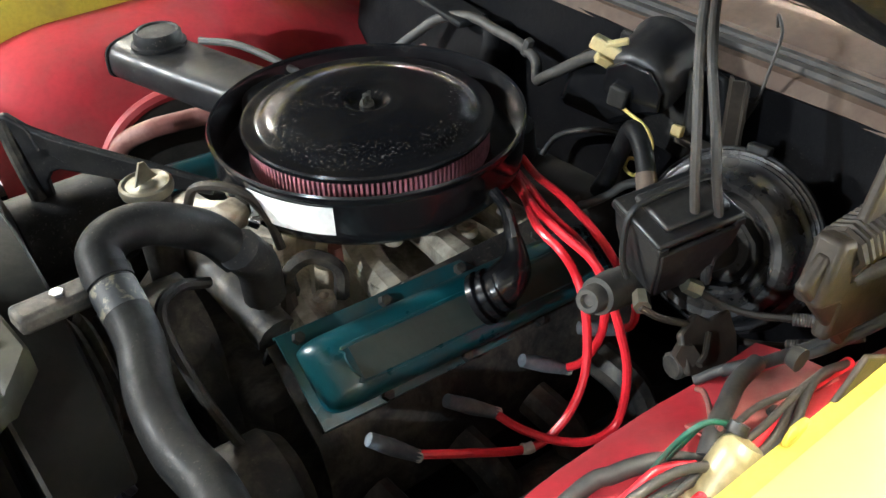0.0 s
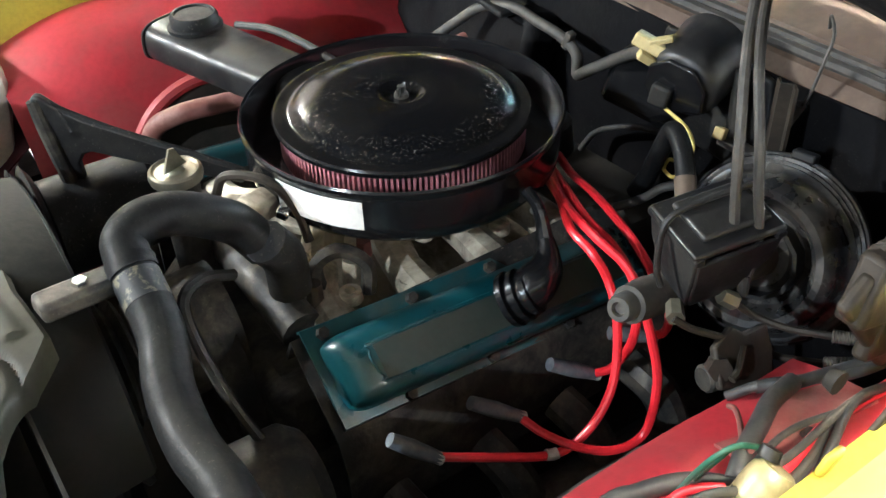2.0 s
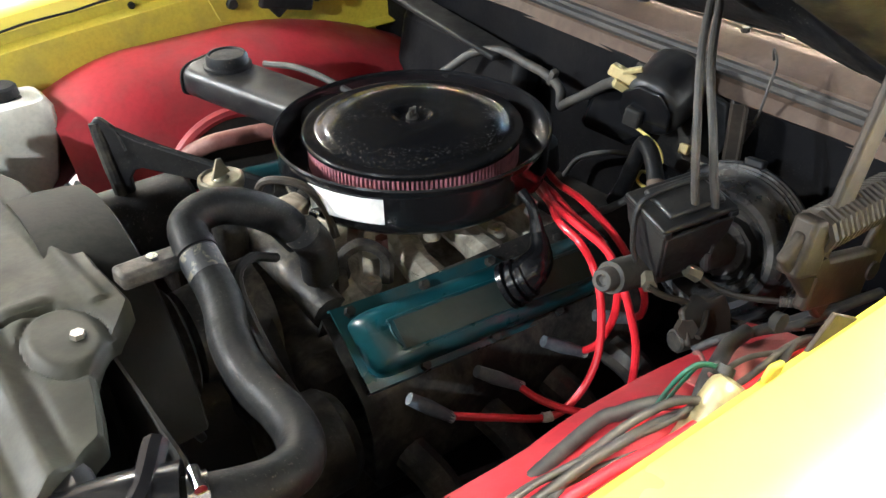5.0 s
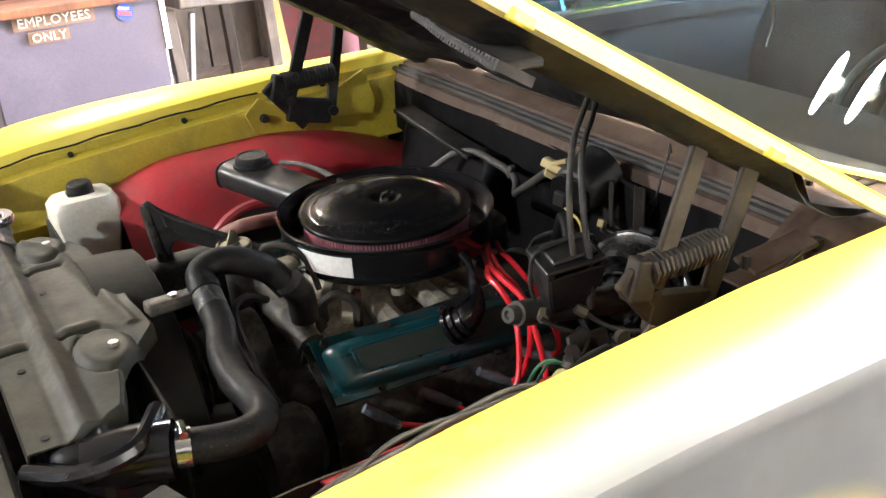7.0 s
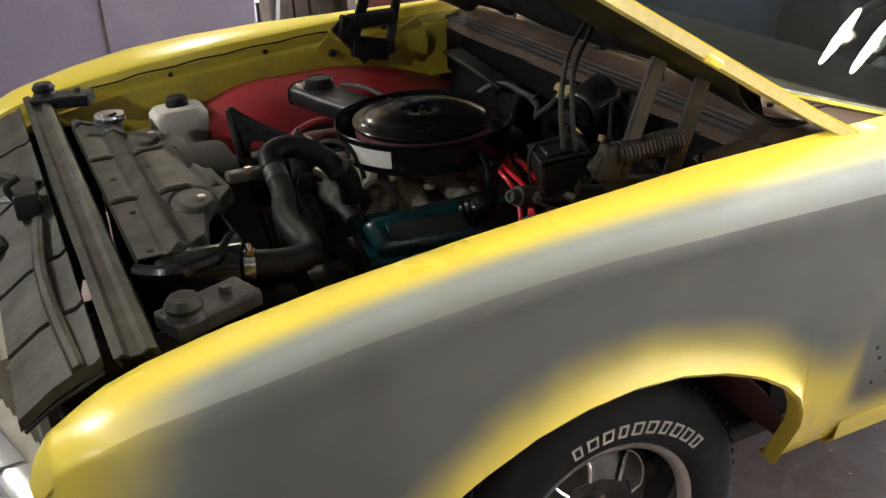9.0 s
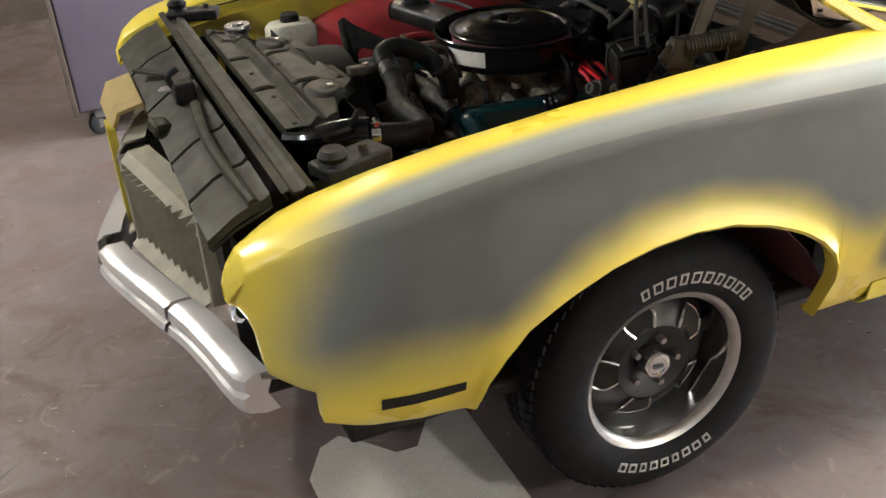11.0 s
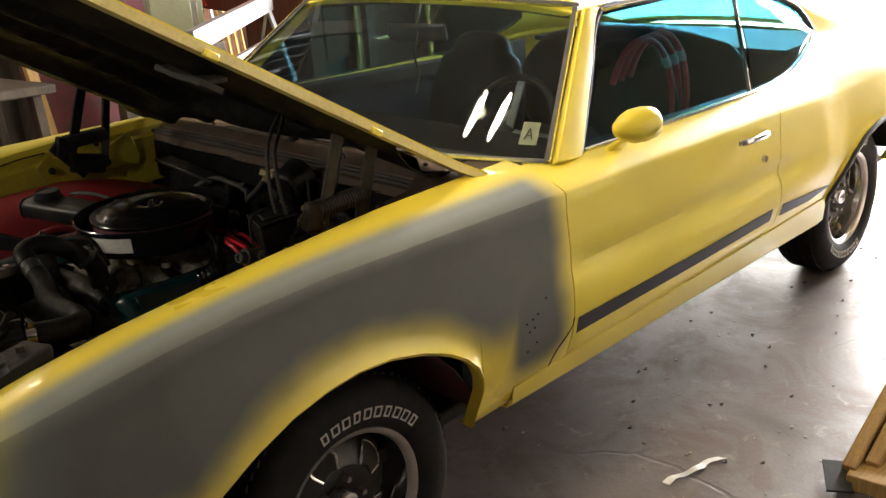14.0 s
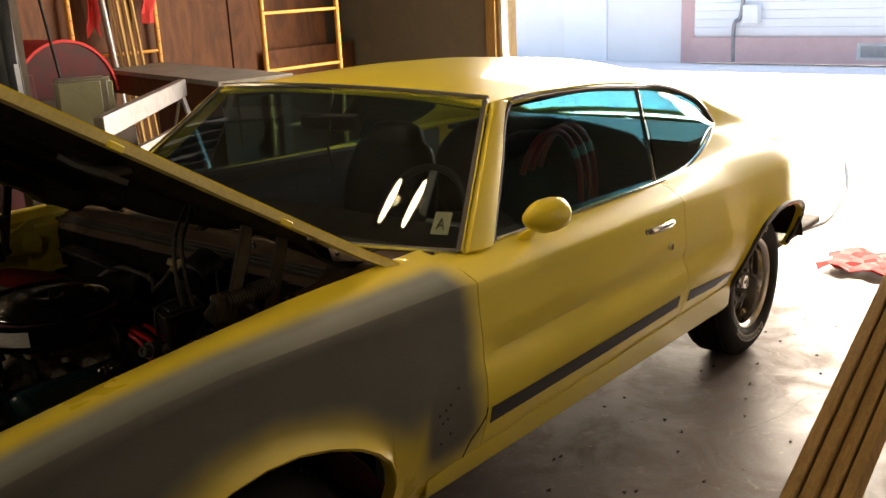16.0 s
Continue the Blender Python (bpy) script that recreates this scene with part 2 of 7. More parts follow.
M_ALU = worn("oily_cast_aluminium", (0.50, 0.45, 0.35), (0.10, 0.082, 0.06), 0.42, 0.3, 16, 0.95, 0.4, 80, 0.62)
M_STEEL = worn("dull_steel", (0.34, 0.32, 0.29), (0.16, 0.12, 0.09), 0.4, 0.8, 25, 0.6, 0.15)
chrome_n = Nodes("bright_bumper_chrome")
chrome_n.put("Base Color", chrome_n.mix(chrome_n.noise(3.0, 3.0), (0.93, 0.93, 0.95), (0.84, 0.84, 0.86))).put("Metallic", 0.6)
M_BUMPER = chrome_n.put("Roughness", chrome_n.step(chrome_n.noise(9.0, 3.0), 0.3, 0.7, 0.14, 0.24)).m
M_CHROME = worn("chrome", (0.78, 0.78, 0.78), (0.60, 0.59, 0.57), 0.09, 1.0, 16, 0.6, 0.03, 200, 0.2)
M_BRIGHT = worn("brushed_rim_metal", (0.62, 0.61, 0.60), (0.42, 0.41, 0.40), 0.28, 1.0, 30, 0.5, 0.05, 200, 0.38)
M_OLIVE = worn("dusty_olive_sheet_metal", (0.019, 0.0185, 0.012), (0.042, 0.040, 0.026), 0.52, 0, 7, 0.8, 0.2, 90, 0.66)
M_RUST = worn("rusty_dusty_cowl", (0.066, 0.040, 0.025), (0.105, 0.076, 0.052), 0.75, 0, 8, 0.85, 0.25, 70, 0.8)
M_BROWNSTEEL = worn("brown_rusty_steel", (0.022, 0.017, 0.012), (0.052, 0.041, 0.030), 0.6, 0.3, 16, 0.8, 0.25)
M_FILTER = worn("pink_filter_gauze", (0.42, 0.16, 0.19), (0.22, 0.09, 0.11), 0.85, 0, 40, 0.8, 0.3)
M_WIRE_RED = worn("red_silicone_wire", (0.72, 0.02, 0.03), (0.45, 0.015, 0.02), 0.35, 0, 20, 0.4, 0.05)
M_WIRE = worn("grey_wire_loom", (0.040, 0.037, 0.033), (0.085, 0.076, 0.064), 0.6, 0, 30, 0.7, 0.2)
M_WIRE_DARK = worn("dark_wire", (0.022, 0.022, 0.022), (0.06, 0.055, 0.05), 0.55, 0, 30, 0.7, 0.2)
M_WIRE_YEL = worn("yellow_wire", (0.62, 0.50, 0.12), (0.4, 0.32, 0.1), 0.5, 0, 30, 0.5, 0.1)
M_WIRE_GREEN = worn("green_wire", (0.02, 0.10, 0.06), (0.05, 0.08, 0.06), 0.5, 0, 30, 0.5, 0.1)
M_BOOT = worn("grey_plug_boot", (0.085, 0.095, 0.11), (0.20, 0.21, 0.23), 0.5, 0, 25, 0.6, 0.1)
M_WHITE_LABEL = worn("white_paper_label", (0.86, 0.85, 0.82), (0.78, 0.76, 0.71), 0.6, 0, 12, 0.4, 0.02)
M_JUG = worn("cloudy_white_plastic", (0.74, 0.71, 0.62), (0.58, 0.53, 0.42), 0.5, 0, 6, 0.7, 0.06)
M_IVORY = worn("yellowed_connector_plastic", (0.48, 0.39, 0.17), (0.32, 0.25, 0.10), 0.5, 0, 25, 0.5, 0.1)
M_ZINC = worn("zinc_plated_cap", (0.36, 0.34, 0.26), (0.15, 0.125, 0.085), 0.32, 0.8, 18, 0.6, 0.1)
M_HEATER = worn("brown_heater_hose", (0.16, 0.055, 0.045), (0.25, 0.13, 0.10), 0.6, 0, 14, 0.7, 0.15)
M_STRIP = worn("dusty_grey_rubber", (0.022, 0.020, 0.018), (0.056, 0.048, 0.040), 0.7, 0, 12, 0.85, 0.2)
M_BULKHEAD = worn("black_bulkhead_paint", (0.0035, 0.0035, 0.0045), (0.007, 0.0065, 0.0065), 0.46, 0, 9, 0.7, 0.3, 110, 0.7, speck=0.16)
M_CAST = worn("dusty_cast_iron", (0.056, 0.053, 0.048), (0.110, 0.098, 0.082), 0.55, 0.1, 18, 0.8, 0.35, 90, 0.7, speck=0.4)
M_SHROUD = worn("dark_shroud_plastic", (0.010, 0.010, 0.008), (0.024, 0.022, 0.017), 0.7, 0, 9, 0.8, 0.15)
M_GRILLE = worn("sun_bleached_grille_plastic", (0.36, 0.34, 0.26), (0.24, 0.22, 0.17), 0.6, 0, 8, 0.7, 0.12)
M_WELL = worn("dark_red_wheelhouse", (0.085, 0.012, 0.018), (0.03, 0.02, 0.02), 0.8, 0, 8, 0.7, 0.25)
# underbody colour, also laid as dark sheets for the shade in openings
M_UNDER = worn("underbody_and_shade_black", (0.018, 0.017, 0.015), (0.045, 0.038, 0.03), 0.8, 0, 8, 0.7, 0.3)
M_STRIPE = worn("navy_stripe_vinyl", (0.010, 0.012, 0.022), (0.016, 0.018, 0.028), 0.5, 0, 10, 0.4, 0.03)
M_TRIM = worn("dark_rubber_trim", (0.02, 0.02, 0.022), (0.05, 0.05, 0.05), 0.5, 0, 20, 0.5, 0.1)
M_SEAT = worn("black_vinyl", (0.006, 0.007, 0.009), (0.014, 0.016, 0.020), 0.42, 0, 15, 0.5, 0.3, 240)
M_INNER = worn("dark_blue_grey_cabin_trim", (0.030, 0.050, 0.070), (0.045, 0.068, 0.090), 0.5, 0, 9, 0.5, 0.1)
M_BULKHEAD.node_tree.nodes["Principled BSDF"].inputs["Specular IOR Level"].default_value = 0.12
for m in (M_SOOT, M_SHROUD, M_RUBBER, M_SEAT, M_UNDER, M_GREASE, M_TYRE, M_OLIVE):
    m.node_tree.nodes["Principled BSDF"].inputs["Specular IOR Level"].default_value = 0.25
M_RUBBER.node_tree.nodes["Principled BSDF"].inputs["Specular IOR Level"].default_value = 0.16
M_DASH = worn("faded_dash_vinyl", (0.010, 0.008, 0.006), (0.018, 0.014, 0.010), 0.9, 0, 9, 0.6, 0.2)
M_DASH.node_tree.nodes["Principled BSDF"].inputs["Specular IOR Level"].default_value = 0.06
M_WHITE_LETTER = worn("raised_white_rubber", (0.56, 0.54, 0.50), (0.38, 0.36, 0.33), 0.7, 0, 40, 0.5, 0.1)


def glass(name, tint, rough=0.0):
    n = Nodes(name)
    n.put("Base Color", tint).put("Roughness", n.step(n.noise(6.0, 3.0), 0.4, 0.8, rough, rough + 0.015)).put("Transmission Weight", 1.0).put("IOR", 1.45)
    return n.m


M_GLASS = glass("tinted_window_glass", (0.13, 0.33, 0.41))
M_SHIELD = glass("windscreen_glass", (0.32, 0.40, 0.43))


def concrete():
    n = Nodes("stained_concrete")
    big = n.noise(0.55, 5.0, 0.62, 0.6)
    mid = n.noise(3.2, 6.0, 0.7, 0.8)
    fine = n.noise(60.0, 3.0, 0.7)
    c = n.mix(n.step(big, 0.35, 0.65), (0.110, 0.086, 0.084), (0.185, 0.155, 0.150))
    c = n.mix(n.step(mid, 0.45, 0.66, 0.0, 0.8), c, (0.115, 0.070, 0.052))
    c = n.mix(n.step(n.noise(11.0, 4.0, 0.6, 1.2), 0.60, 0.70, 0.0, 0.45), c, (0.31, 0.27, 0.24))
    c = n.mix(n.step(fine, 0.4, 0.7, 0.0, 0.3), c, (0.14, 0.125, 0.11))
    crack = n.t.nodes.new("ShaderNodeTexVoronoi")
    crack.feature = "DISTANCE_TO_EDGE"
    crack.inputs["Scale"].default_value = 0.62
    warp = n.t.nodes.new("ShaderNodeMix")
    warp.data_type = "VECTOR"
    warp.inputs[0].default_value = 0.10
    wn_ = n.t.nodes.new("ShaderNodeTexNoise")
    wn_.inputs["Scale"].default_value = 3.0
    wn_.inputs["Detail"].default_value = 5.0
    link(n.t, n.pos, wn_.inputs["Vector"])
    link(n.t, n.pos, warp.inputs[4])
    link(n.t, wn_.outputs["Color"], warp.inputs[5])
    link(n.t, warp.outputs[1], crack.inputs["Vector"])
    cr = n.step(crack.outputs["Distance"], 0.001, 0.004)
    cr = n.math("MAXIMUM", cr, n.step(n.noise(0.9, 2.0), 0.44, 0.56))
    c = n.mix(cr, (0.09, 0.075, 0.065), c)
    n.put("Base Color", c).put("Roughness", n.step(mid, 0.35, 0.65, 0.34, 0.62))
    n.bump(n.math("ADD", n.math("MULTIPLY", fine, 0.5), n.math("ADD", n.math("MULTIPLY", cr, 0.8), mid)), 0.25, 0.006)
    return n.m


def timber(name, light, dark, rings=9.0, rough=0.6):
    n = Nodes(name)
    g = n.noise(rings, 5.0, 0.65, 1.5, n.stretch(1.0, 6.0, 0.35))
    f = n.noise(140.0, 3.0, 0.6, 0, n.stretch(1, 1, 0.06))
    c = n.mix(n.step(g, 0.35, 0.66), light, dark)
    c = n.mix(n.step(f, 0.4, 0.7, 0.0, 0.35), c, tuple(v * 0.55 for v in dark))
    n.put("Base Color", c).put("Roughness", rough)
    return n.bump(f, 0.2, 0.002).m


M_CONCRETE = concrete()
M_PINE = timber("new_pine", (0.48, 0.32, 0.12), (0.36, 0.22, 0.075))
M_PLY = timber("brown_plywood", (0.150, 0.050, 0.014), (0.075, 0.024, 0.007), 4.0, 0.72)
M_OLDWOOD = timber("grey_old_boards", (0.075, 0.057, 0.043), (0.042, 0.031, 0.023), 6.0, 0.8)
M_PURPLE = worn("dull_purple_grey_door_paint", (0.070, 0.058, 0.086), (0.092, 0.078, 0.104), 0.5, 0, 4, 0.6, 0.08)
M_WALL = worn("grey_painted_board", (0.20, 0.20, 0.175), (0.26, 0.25, 0.22), 0.75, 0, 2.5, 0.7, 0.1)
M_BRICK_DARK = worn("dark_back_wall", (0.055, 0.042, 0.033), (0.09, 0.07, 0.053), 0.85, 0, 3, 0.8, 0.25)
M_CEILING = worn("ceiling_boards", (0.050, 0.043, 0.034), (0.030, 0.026, 0.020), 0.85, 0, 4, 0.6, 0.2)
M_PLASTER = worn("grey_plaster", (0.11, 0.10, 0.09), (0.085, 0.078, 0.07), 0.85, 0, 2, 0.6, 0.1)
M_BOUNCE = worn("white_bounce_wall", (0.74, 0.70, 0.62), (0.64, 0.60, 0.53), 0.85, 0, 2, 0.6, 0.1)
M_SCAFF = worn("orange_scaffold_paint", (0.72, 0.33, 0.05), (0.55, 0.30, 0.12), 0.5, 0, 12, 0.6, 0.1)
M_TABLE = worn("grey_table_top", (0.27, 0.26, 0.25), (0.18, 0.165, 0.15), 0.5, 0, 5, 0.7, 0.1)
M_GALV = worn("galvanised_steel", (0.30, 0.30, 0.32), (0.20, 0.20, 0.21), 0.42, 0.7, 14, 0.7, 0.08)
M_PAPER = worn("pale_green_folders", (0.36, 0.38, 0.28), (0.28, 0.27, 0.20), 0.8, 0, 10, 0.5, 0.05)
M_CLOTH = worn("red_rag", (0.62, 0.05, 0.05), (0.45, 0.03, 0.03), 0.9, 0, 8, 0.6, 0.3)
M_GROUND = worn("pale_dry_ground", (0.82, 0.81, 0.79), (0.76, 0.75, 0.72), 0.9, 0, 0.6, 0.8, 0.4, 20)
M_SIDING = worn("pale_blue_siding", (0.88, 0.88, 0.90), (0.84, 0.84, 0.87), 0.7, 0, 2, 0.5, 0.05)
M_RENDER = worn("pale_render", (0.86, 0.85, 0.85), (0.80, 0.79, 0.80), 0.85, 0, 1.5, 0.6, 0.1)
M_HOUSEBRICK = worn("red_house_brick", (0.66, 0.44, 0.42), (0.60, 0.38, 0.36), 0.85, 0, 5, 0.7, 0.2)


def glow(name, colour, strength):
    n = Nodes(name)
    n.put("Base Color", colour).put("Emission Color", colour).put("Emission Strength", strength)
    return n.m


M_BULB = glow("lit_bulb", (1.0, 0.72, 0.38), 24.0)
M_MIRROR = Nodes("mirror_glass").put("Base Color", (0.8, 0.8, 0.8)).put("Metallic", 1.0).put("Roughness", 0.03).m

# ---- the car: body ----
Z_TOP = [(-0.895, 0.80), (-0.885, 0.828), (-0.86, 0.855), (-0.79, 0.889), (-0.715, 0.910), (-0.6, 0.930), (-0.44, 0.951), (-0.2, 0.972), (-0.02, 0.983), (0.25, 0.998), (0.72, 1.003)]
Y_TOP = [(-0.895, -0.80), (-0.86, -0.785), (-0.77, -0.768), (-0.6, -0.762), (0.72, -0.765)]
Z_CREASE = [(-0.895, 0.78), (-0.86, 0.838), (-0.82, 0.866), (-0.79, 0.880), (-0.75, 0.893), (-0.7, 0.903), (-0.6, 0.923), (-0.5, 0.938), (-0.43, 0.948), (-0.25, 0.961), (-0.05, 0.965), (0.15, 0.958), (0.4, 0.950), (0.62, 0.942), (0.72, 0.939), (1.3, 0.92), (1.9, 0.90), (2.4, 0.875), (2.85, 0.885), (3.3, 0.88), (3.6, 0.87), (4.05, 0.79)]
Y_CREASE = [(-0.895, -0.83), (-0.86, -0.87), (-0.795, -0.91), (-0.6, -0.94), (-0.43, -0.952), (0.72, -0.958), (1.9, -0.955), (2.4, -0.955), (2.9, -0.962), (3.12, -0.94), (3.4, -0.83), (3.75, -0.66), (4.05, -0.45)]
Z_BELT = [(0.72, 0.985), (0.86, 0.985), (1.9, 0.965), (2.3, 0.97), (2.6, 0.974), (2.9, 0.968), (3.2, 0.945), (3.5, 0.905), (4.05, 0.82)]
Y_BELT = [(0.72, -0.80), (0.9, -0.845), (1.9, -0.85), (2.3, -0.857), (2.75, -0.880), (3.1, -0.885), (3.4, -0.79), (3.75, -0.58), (4.05, -0.38)]
SILL = 0.425


def arch_front(x):
    t = [(-0.49, 0.485), (-0.47, 0.552), (-0.44, 0.602), (-0.39, 0.654), (-0.31, 0.697), (-0.21, 0.735), (-0.12, 0.754), (-0.03, 0.761), (0.06, 0.754), (0.15, 0.730), (0.23, 0.697), (0.29, 0.657), (0.325, 0.620), (0.342, 0.582), (0.349, 0.542), (0.352, SILL)]
    return lerp(x, t)


def arch_rear(x):
    t = [(2.40, SILL), (2.405, 0.46), (2.44, 0.535), (2.52, 0.61), (2.62, 0.662), (2.74, 0.695), (2.85, 0.705), (2.96, 0.695), (3.06, 0.668), (3.13, 0.63), (3.17, 0.58), (3.2, 0.50), (3.21, SILL)]
    return lerp(x, t)


def z_bottom(x):
    if -0.49 <= x <= 0.352:
        return arch_front(x)
    if 2.40 <= x <= 3.21:
        return arch_rear(x)
    if x < -0.49:
        return lerp(x, [(-0.895, 0.772), (-0.88, 0.772), (-0.868, 0.756), (-0.860, 0.725), (-0.855, 0.66), (-0.852, 0.648), (-0.825, 0.632), (-0.777, 0.607), (-0.773, 0.530), (-0.70, 0.498), (-0.49, 0.485)])
    return SILL + 0.01 * (x > 2)


def side_y(x, z):
    """The body side's y below the crease."""
    zc, yc = lerp(x, Z_CREASE), lerp(x, Y_CREASE)
    d = max(zc - z, 0.0)
    bulge = -0.021 * math.sin(min(d / 0.30, 1.0) * math.pi * 0.5) ** 1.7 * lerp(x, [(-0.9, 0.2), (-0.6, 1.0), (4.1, 1.0)])
    scallop = 0.019 * math.exp(-((d - 0.20) / 0.032) ** 2) * lerp(x, [(0.70, 0.0), (0.78, 1.0), (2.0, 0.9), (2.3, 0.0)])
    tuck = 0.062 * max(0.0, (0.62 - z) / 0.2) ** 1.7
    haunch = -0.012 * math.exp(-((x - 2.9) / 0.45) ** 2) * math.exp(-((z - 0.78) / 0.14) ** 2)
    nose = lerp(x, [(-0.895, 0.02), (-0.86, 0.0), (4.1, 0.0)])
    return yc + bulge + scallop + tuck + haunch + nose


def stations(a, b, step, extra=()):
    n = max(2, round((b - a) / step))
    return sorted({round(a + (b - a) * i / n, 4) for i in range(n + 1)} | {e for e in extra if a < e < b})


def side_panel(x0, x1, top, extra=(), step=0.03, lip=True, bottom=None):
    """The skin from its top edge over the crease to the bottom edge."""
    rows = []
    for x in stations(x0, x1, step, extra):
        r = list(top(x))
        zc, yc = lerp(x, Z_CREASE), lerp(x, Y_CREASE)
        yt, zt = r[-1]
        for k in range(1, 5):
            s = k / 5
            r.append((yt + (yc + 0.006 - yt) * s, zt + (zc + 0.012 - zt) * s + 0.008 * math.sin(math.pi * s)))
        r.append((yc + 0.004, zc + 0.008))
        r.append((yc - 0.0005, zc))
        zb = (bottom or z_bottom)(x)
        in_arch = -0.49 <= x <= 0.352 or 2.40 <= x <= 3.21
        for k in range(1, 17):
            s = k / 16
            z = zc - 0.004 + (zb - zc + 0.004) * s
            y = side_y(x, z)
            if in_arch:
                y -= 0.014 * max(0.0, 1 - (z - zb) / 0.05) ** 2
            r.append((y, z))
        if lip:
            y, z = r[-1]
            r.append((y + 0.006, z - 0.007))
            r.append((y + 0.035, z - 0.004))
        rows.append([(x, y, z) for y, z in r])
    return grid(rows)


def fender_top(x):
    y, z = lerp(x, Y_TOP), lerp(x, Z_TOP)
    return [(y + 0.012, z - 0.03), (y + 0.006, z - 0.004), (y, z)]


car = empty("coupe_car", "yellow two-door seventies coupe with raised bonnet and grey-primered fender", "car")
ARCH_X = [-0.49, -0.48, -0.47, -0.455, -0.44, -0.415, -0.39, 0.29, 0.31, 0.325, 0.335, 0.342, 0.346, 0.349, 0.352, -0.888, -0.88, -0.874, -0.868, -0.86, -0.855, -0.852, -0.825, -0.777, -0.773, 2.40, 2.41, 2.425, 3.13, 3.15, 3.17, 3.185, 3.20, 3.21]
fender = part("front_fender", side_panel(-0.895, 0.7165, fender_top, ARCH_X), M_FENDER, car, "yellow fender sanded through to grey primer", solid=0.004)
part("front_fender", mirrored(side_panel(-0.895, 0.7165, fender_top, ARCH_X)), M_YELLOW, car, solid=0.004)


def inner_flange(sgn):
    rows = []
    for x in stations(-0.86, 0.62, 0.05):
        y, z = lerp(x, Y_TOP), lerp(x, Z_TOP)
        drop = 0.055 + 0.085 * lerp(x, [(-0.9, 0.0), (-0.5, 0.5), (0.0, 1.0), (0.7, 1.0)])
        rows.append([(x, sgn * -(y + 0.012), z - 0.028), (x, sgn * -(y + 0.014), z - 0.05), (x, sgn * -(y + 0.045), z - 0.056), (x, sgn * -(y + 0.05), z - 0.07), (x, sgn * -(y + 0.058), z - 0.06 - drop), (x, sgn * -(y + 0.085), z - 0.066 - drop)])
    return grid(rows)


for sgn in (-1, 1):
    part("fender_gutter", inner_flange(-sgn), M_YELLOW_IN, car, "yellow inner rail with bolt holes", solid=0.003)


def door_top(x):
    return [(lerp(x, Y_BELT) + 0.03, lerp(x, Z_BELT) - 0.015), (lerp(x, Y_BELT) + 0.015, lerp(x, Z_BELT)), (lerp(x, Y_BELT), lerp(x, Z_BELT))]


for m, flip in ((lambda b: b, 1), (mirrored, -1)):
    d = part("door", m(side_panel(0.7205, 1.9275, door_top, (), 0.05, True, lambda x: SILL + 0.055)), M_YELLOW, car, solid=0.004)
    s = -flip
    handle = part("door_handle", tube([(1.62, s * 0.968, 0.868), (1.64, s * 0.992, 0.872), (1.76, s * 0.992, 0.870), (1.80, s * 0.967, 0.866)], 0.011, 8, 6), M_CHROME, d, "chrome pull handle")
    part("lock", cyl((1.80, s * 0.96, 0.775), (1.80, s * 0.978, 0.775), 0.014, 0.011, 16), M_CHROME, d, "small chrome door lock")
    part("rocker", grid([[(x, s * (0.945), SILL + 0.05), (x, s * 0.942, SILL + 0.045), (x, s * 0.934, SILL + 0.012 - 0.024 * x), (x, s * 0.915, SILL - 0.008 - 0.026 * x), (x, s * 0.80, SILL - 0.015 - 0.026 * x)] for x in stations(0.5, 2.40, 0.1)]), M_YELLOW, car, solid=0.004)
    q = part("quarter_panel", m(side_panel(1.9315, 4.05, door_top, ARCH_X, 0.04)), M_YELLOW, car, solid=0.004)
    st = []
    for x in stations(0.735, 2.36, 0.08):
        zz = lerp(x, [(0.73, 0.594), (1.4, 0.580), (1.9, 0.577), (2.36, 0.535)])
        zh = lerp(x, [(0.73, 0.048), (1.9, 0.046), (2.2, 0.036), (2.36, 0.006)])
        st.append([(x, s * (-side_y(x, zz - zh * k / 3) + 0.0045), zz - zh * k / 3) for k in range(4)])
    part("side_stripe", grid([r for r in st if r[0][0] < 1.93]), M_STRIPE, d, "wide dark navy vinyl stripe", solid=0.0015)
    part("side_stripe", grid([r for r in st if r[0][0] > 1.93]), M_STRIPE, q, "wide dark navy vinyl stripe", solid=0.0015)
    lip = [(x, s * (-side_y(x, arch_rear(x)) + 0.012), arch_rear(x) + 0.008) for x in stations(2.40, 3.21, 0.03, (2.41, 2.425, 3.17, 3.2))]
    part("arch_trim", tube(lip, 0.011, 6, 1), M_TRIM, q, "dark wheel arch moulding")
    # wheel house liners and underside
    for cx, mat in ((0.0, M_WELL), (2.82, M_UNDER)):
        rows = []
        for k in range(15):
            a = 0.30 + (math.pi - 0.60) * k / 14
            rows.append([(cx + 0.455 * math.cos(a) - 0.06 * (cx < 1), s * y, 0.33 + 0.45 * math.sin(a)) for y in (0.935, 0.75, 0.56)])
        part("wheel_house", grid(rows), mat, car, "dark red wheel house" if cx < 1 else "", solid=0.003)

# greenhouse
ROOF = [(1.20, 0.640, 1.325, 1.352), (1.28, 0.645, 1.333, 1.366), (1.5, 0.655, 1.335, 1.385), (1.8, 0.665, 1.325, 1.390), (2.1, 0.675, 1.295, 1.380), (2.4, 0.69, 1.24, 1.352), (2.65, 0.705, 1.170, 1.285), (2.9, 0.725, 1.085, 1.19), (3.1, 0.73, 1.02, 1.11), (3.35, 0.72, 0.955, 1.00), (3.5, 0.66, 0.93, 0.97)]


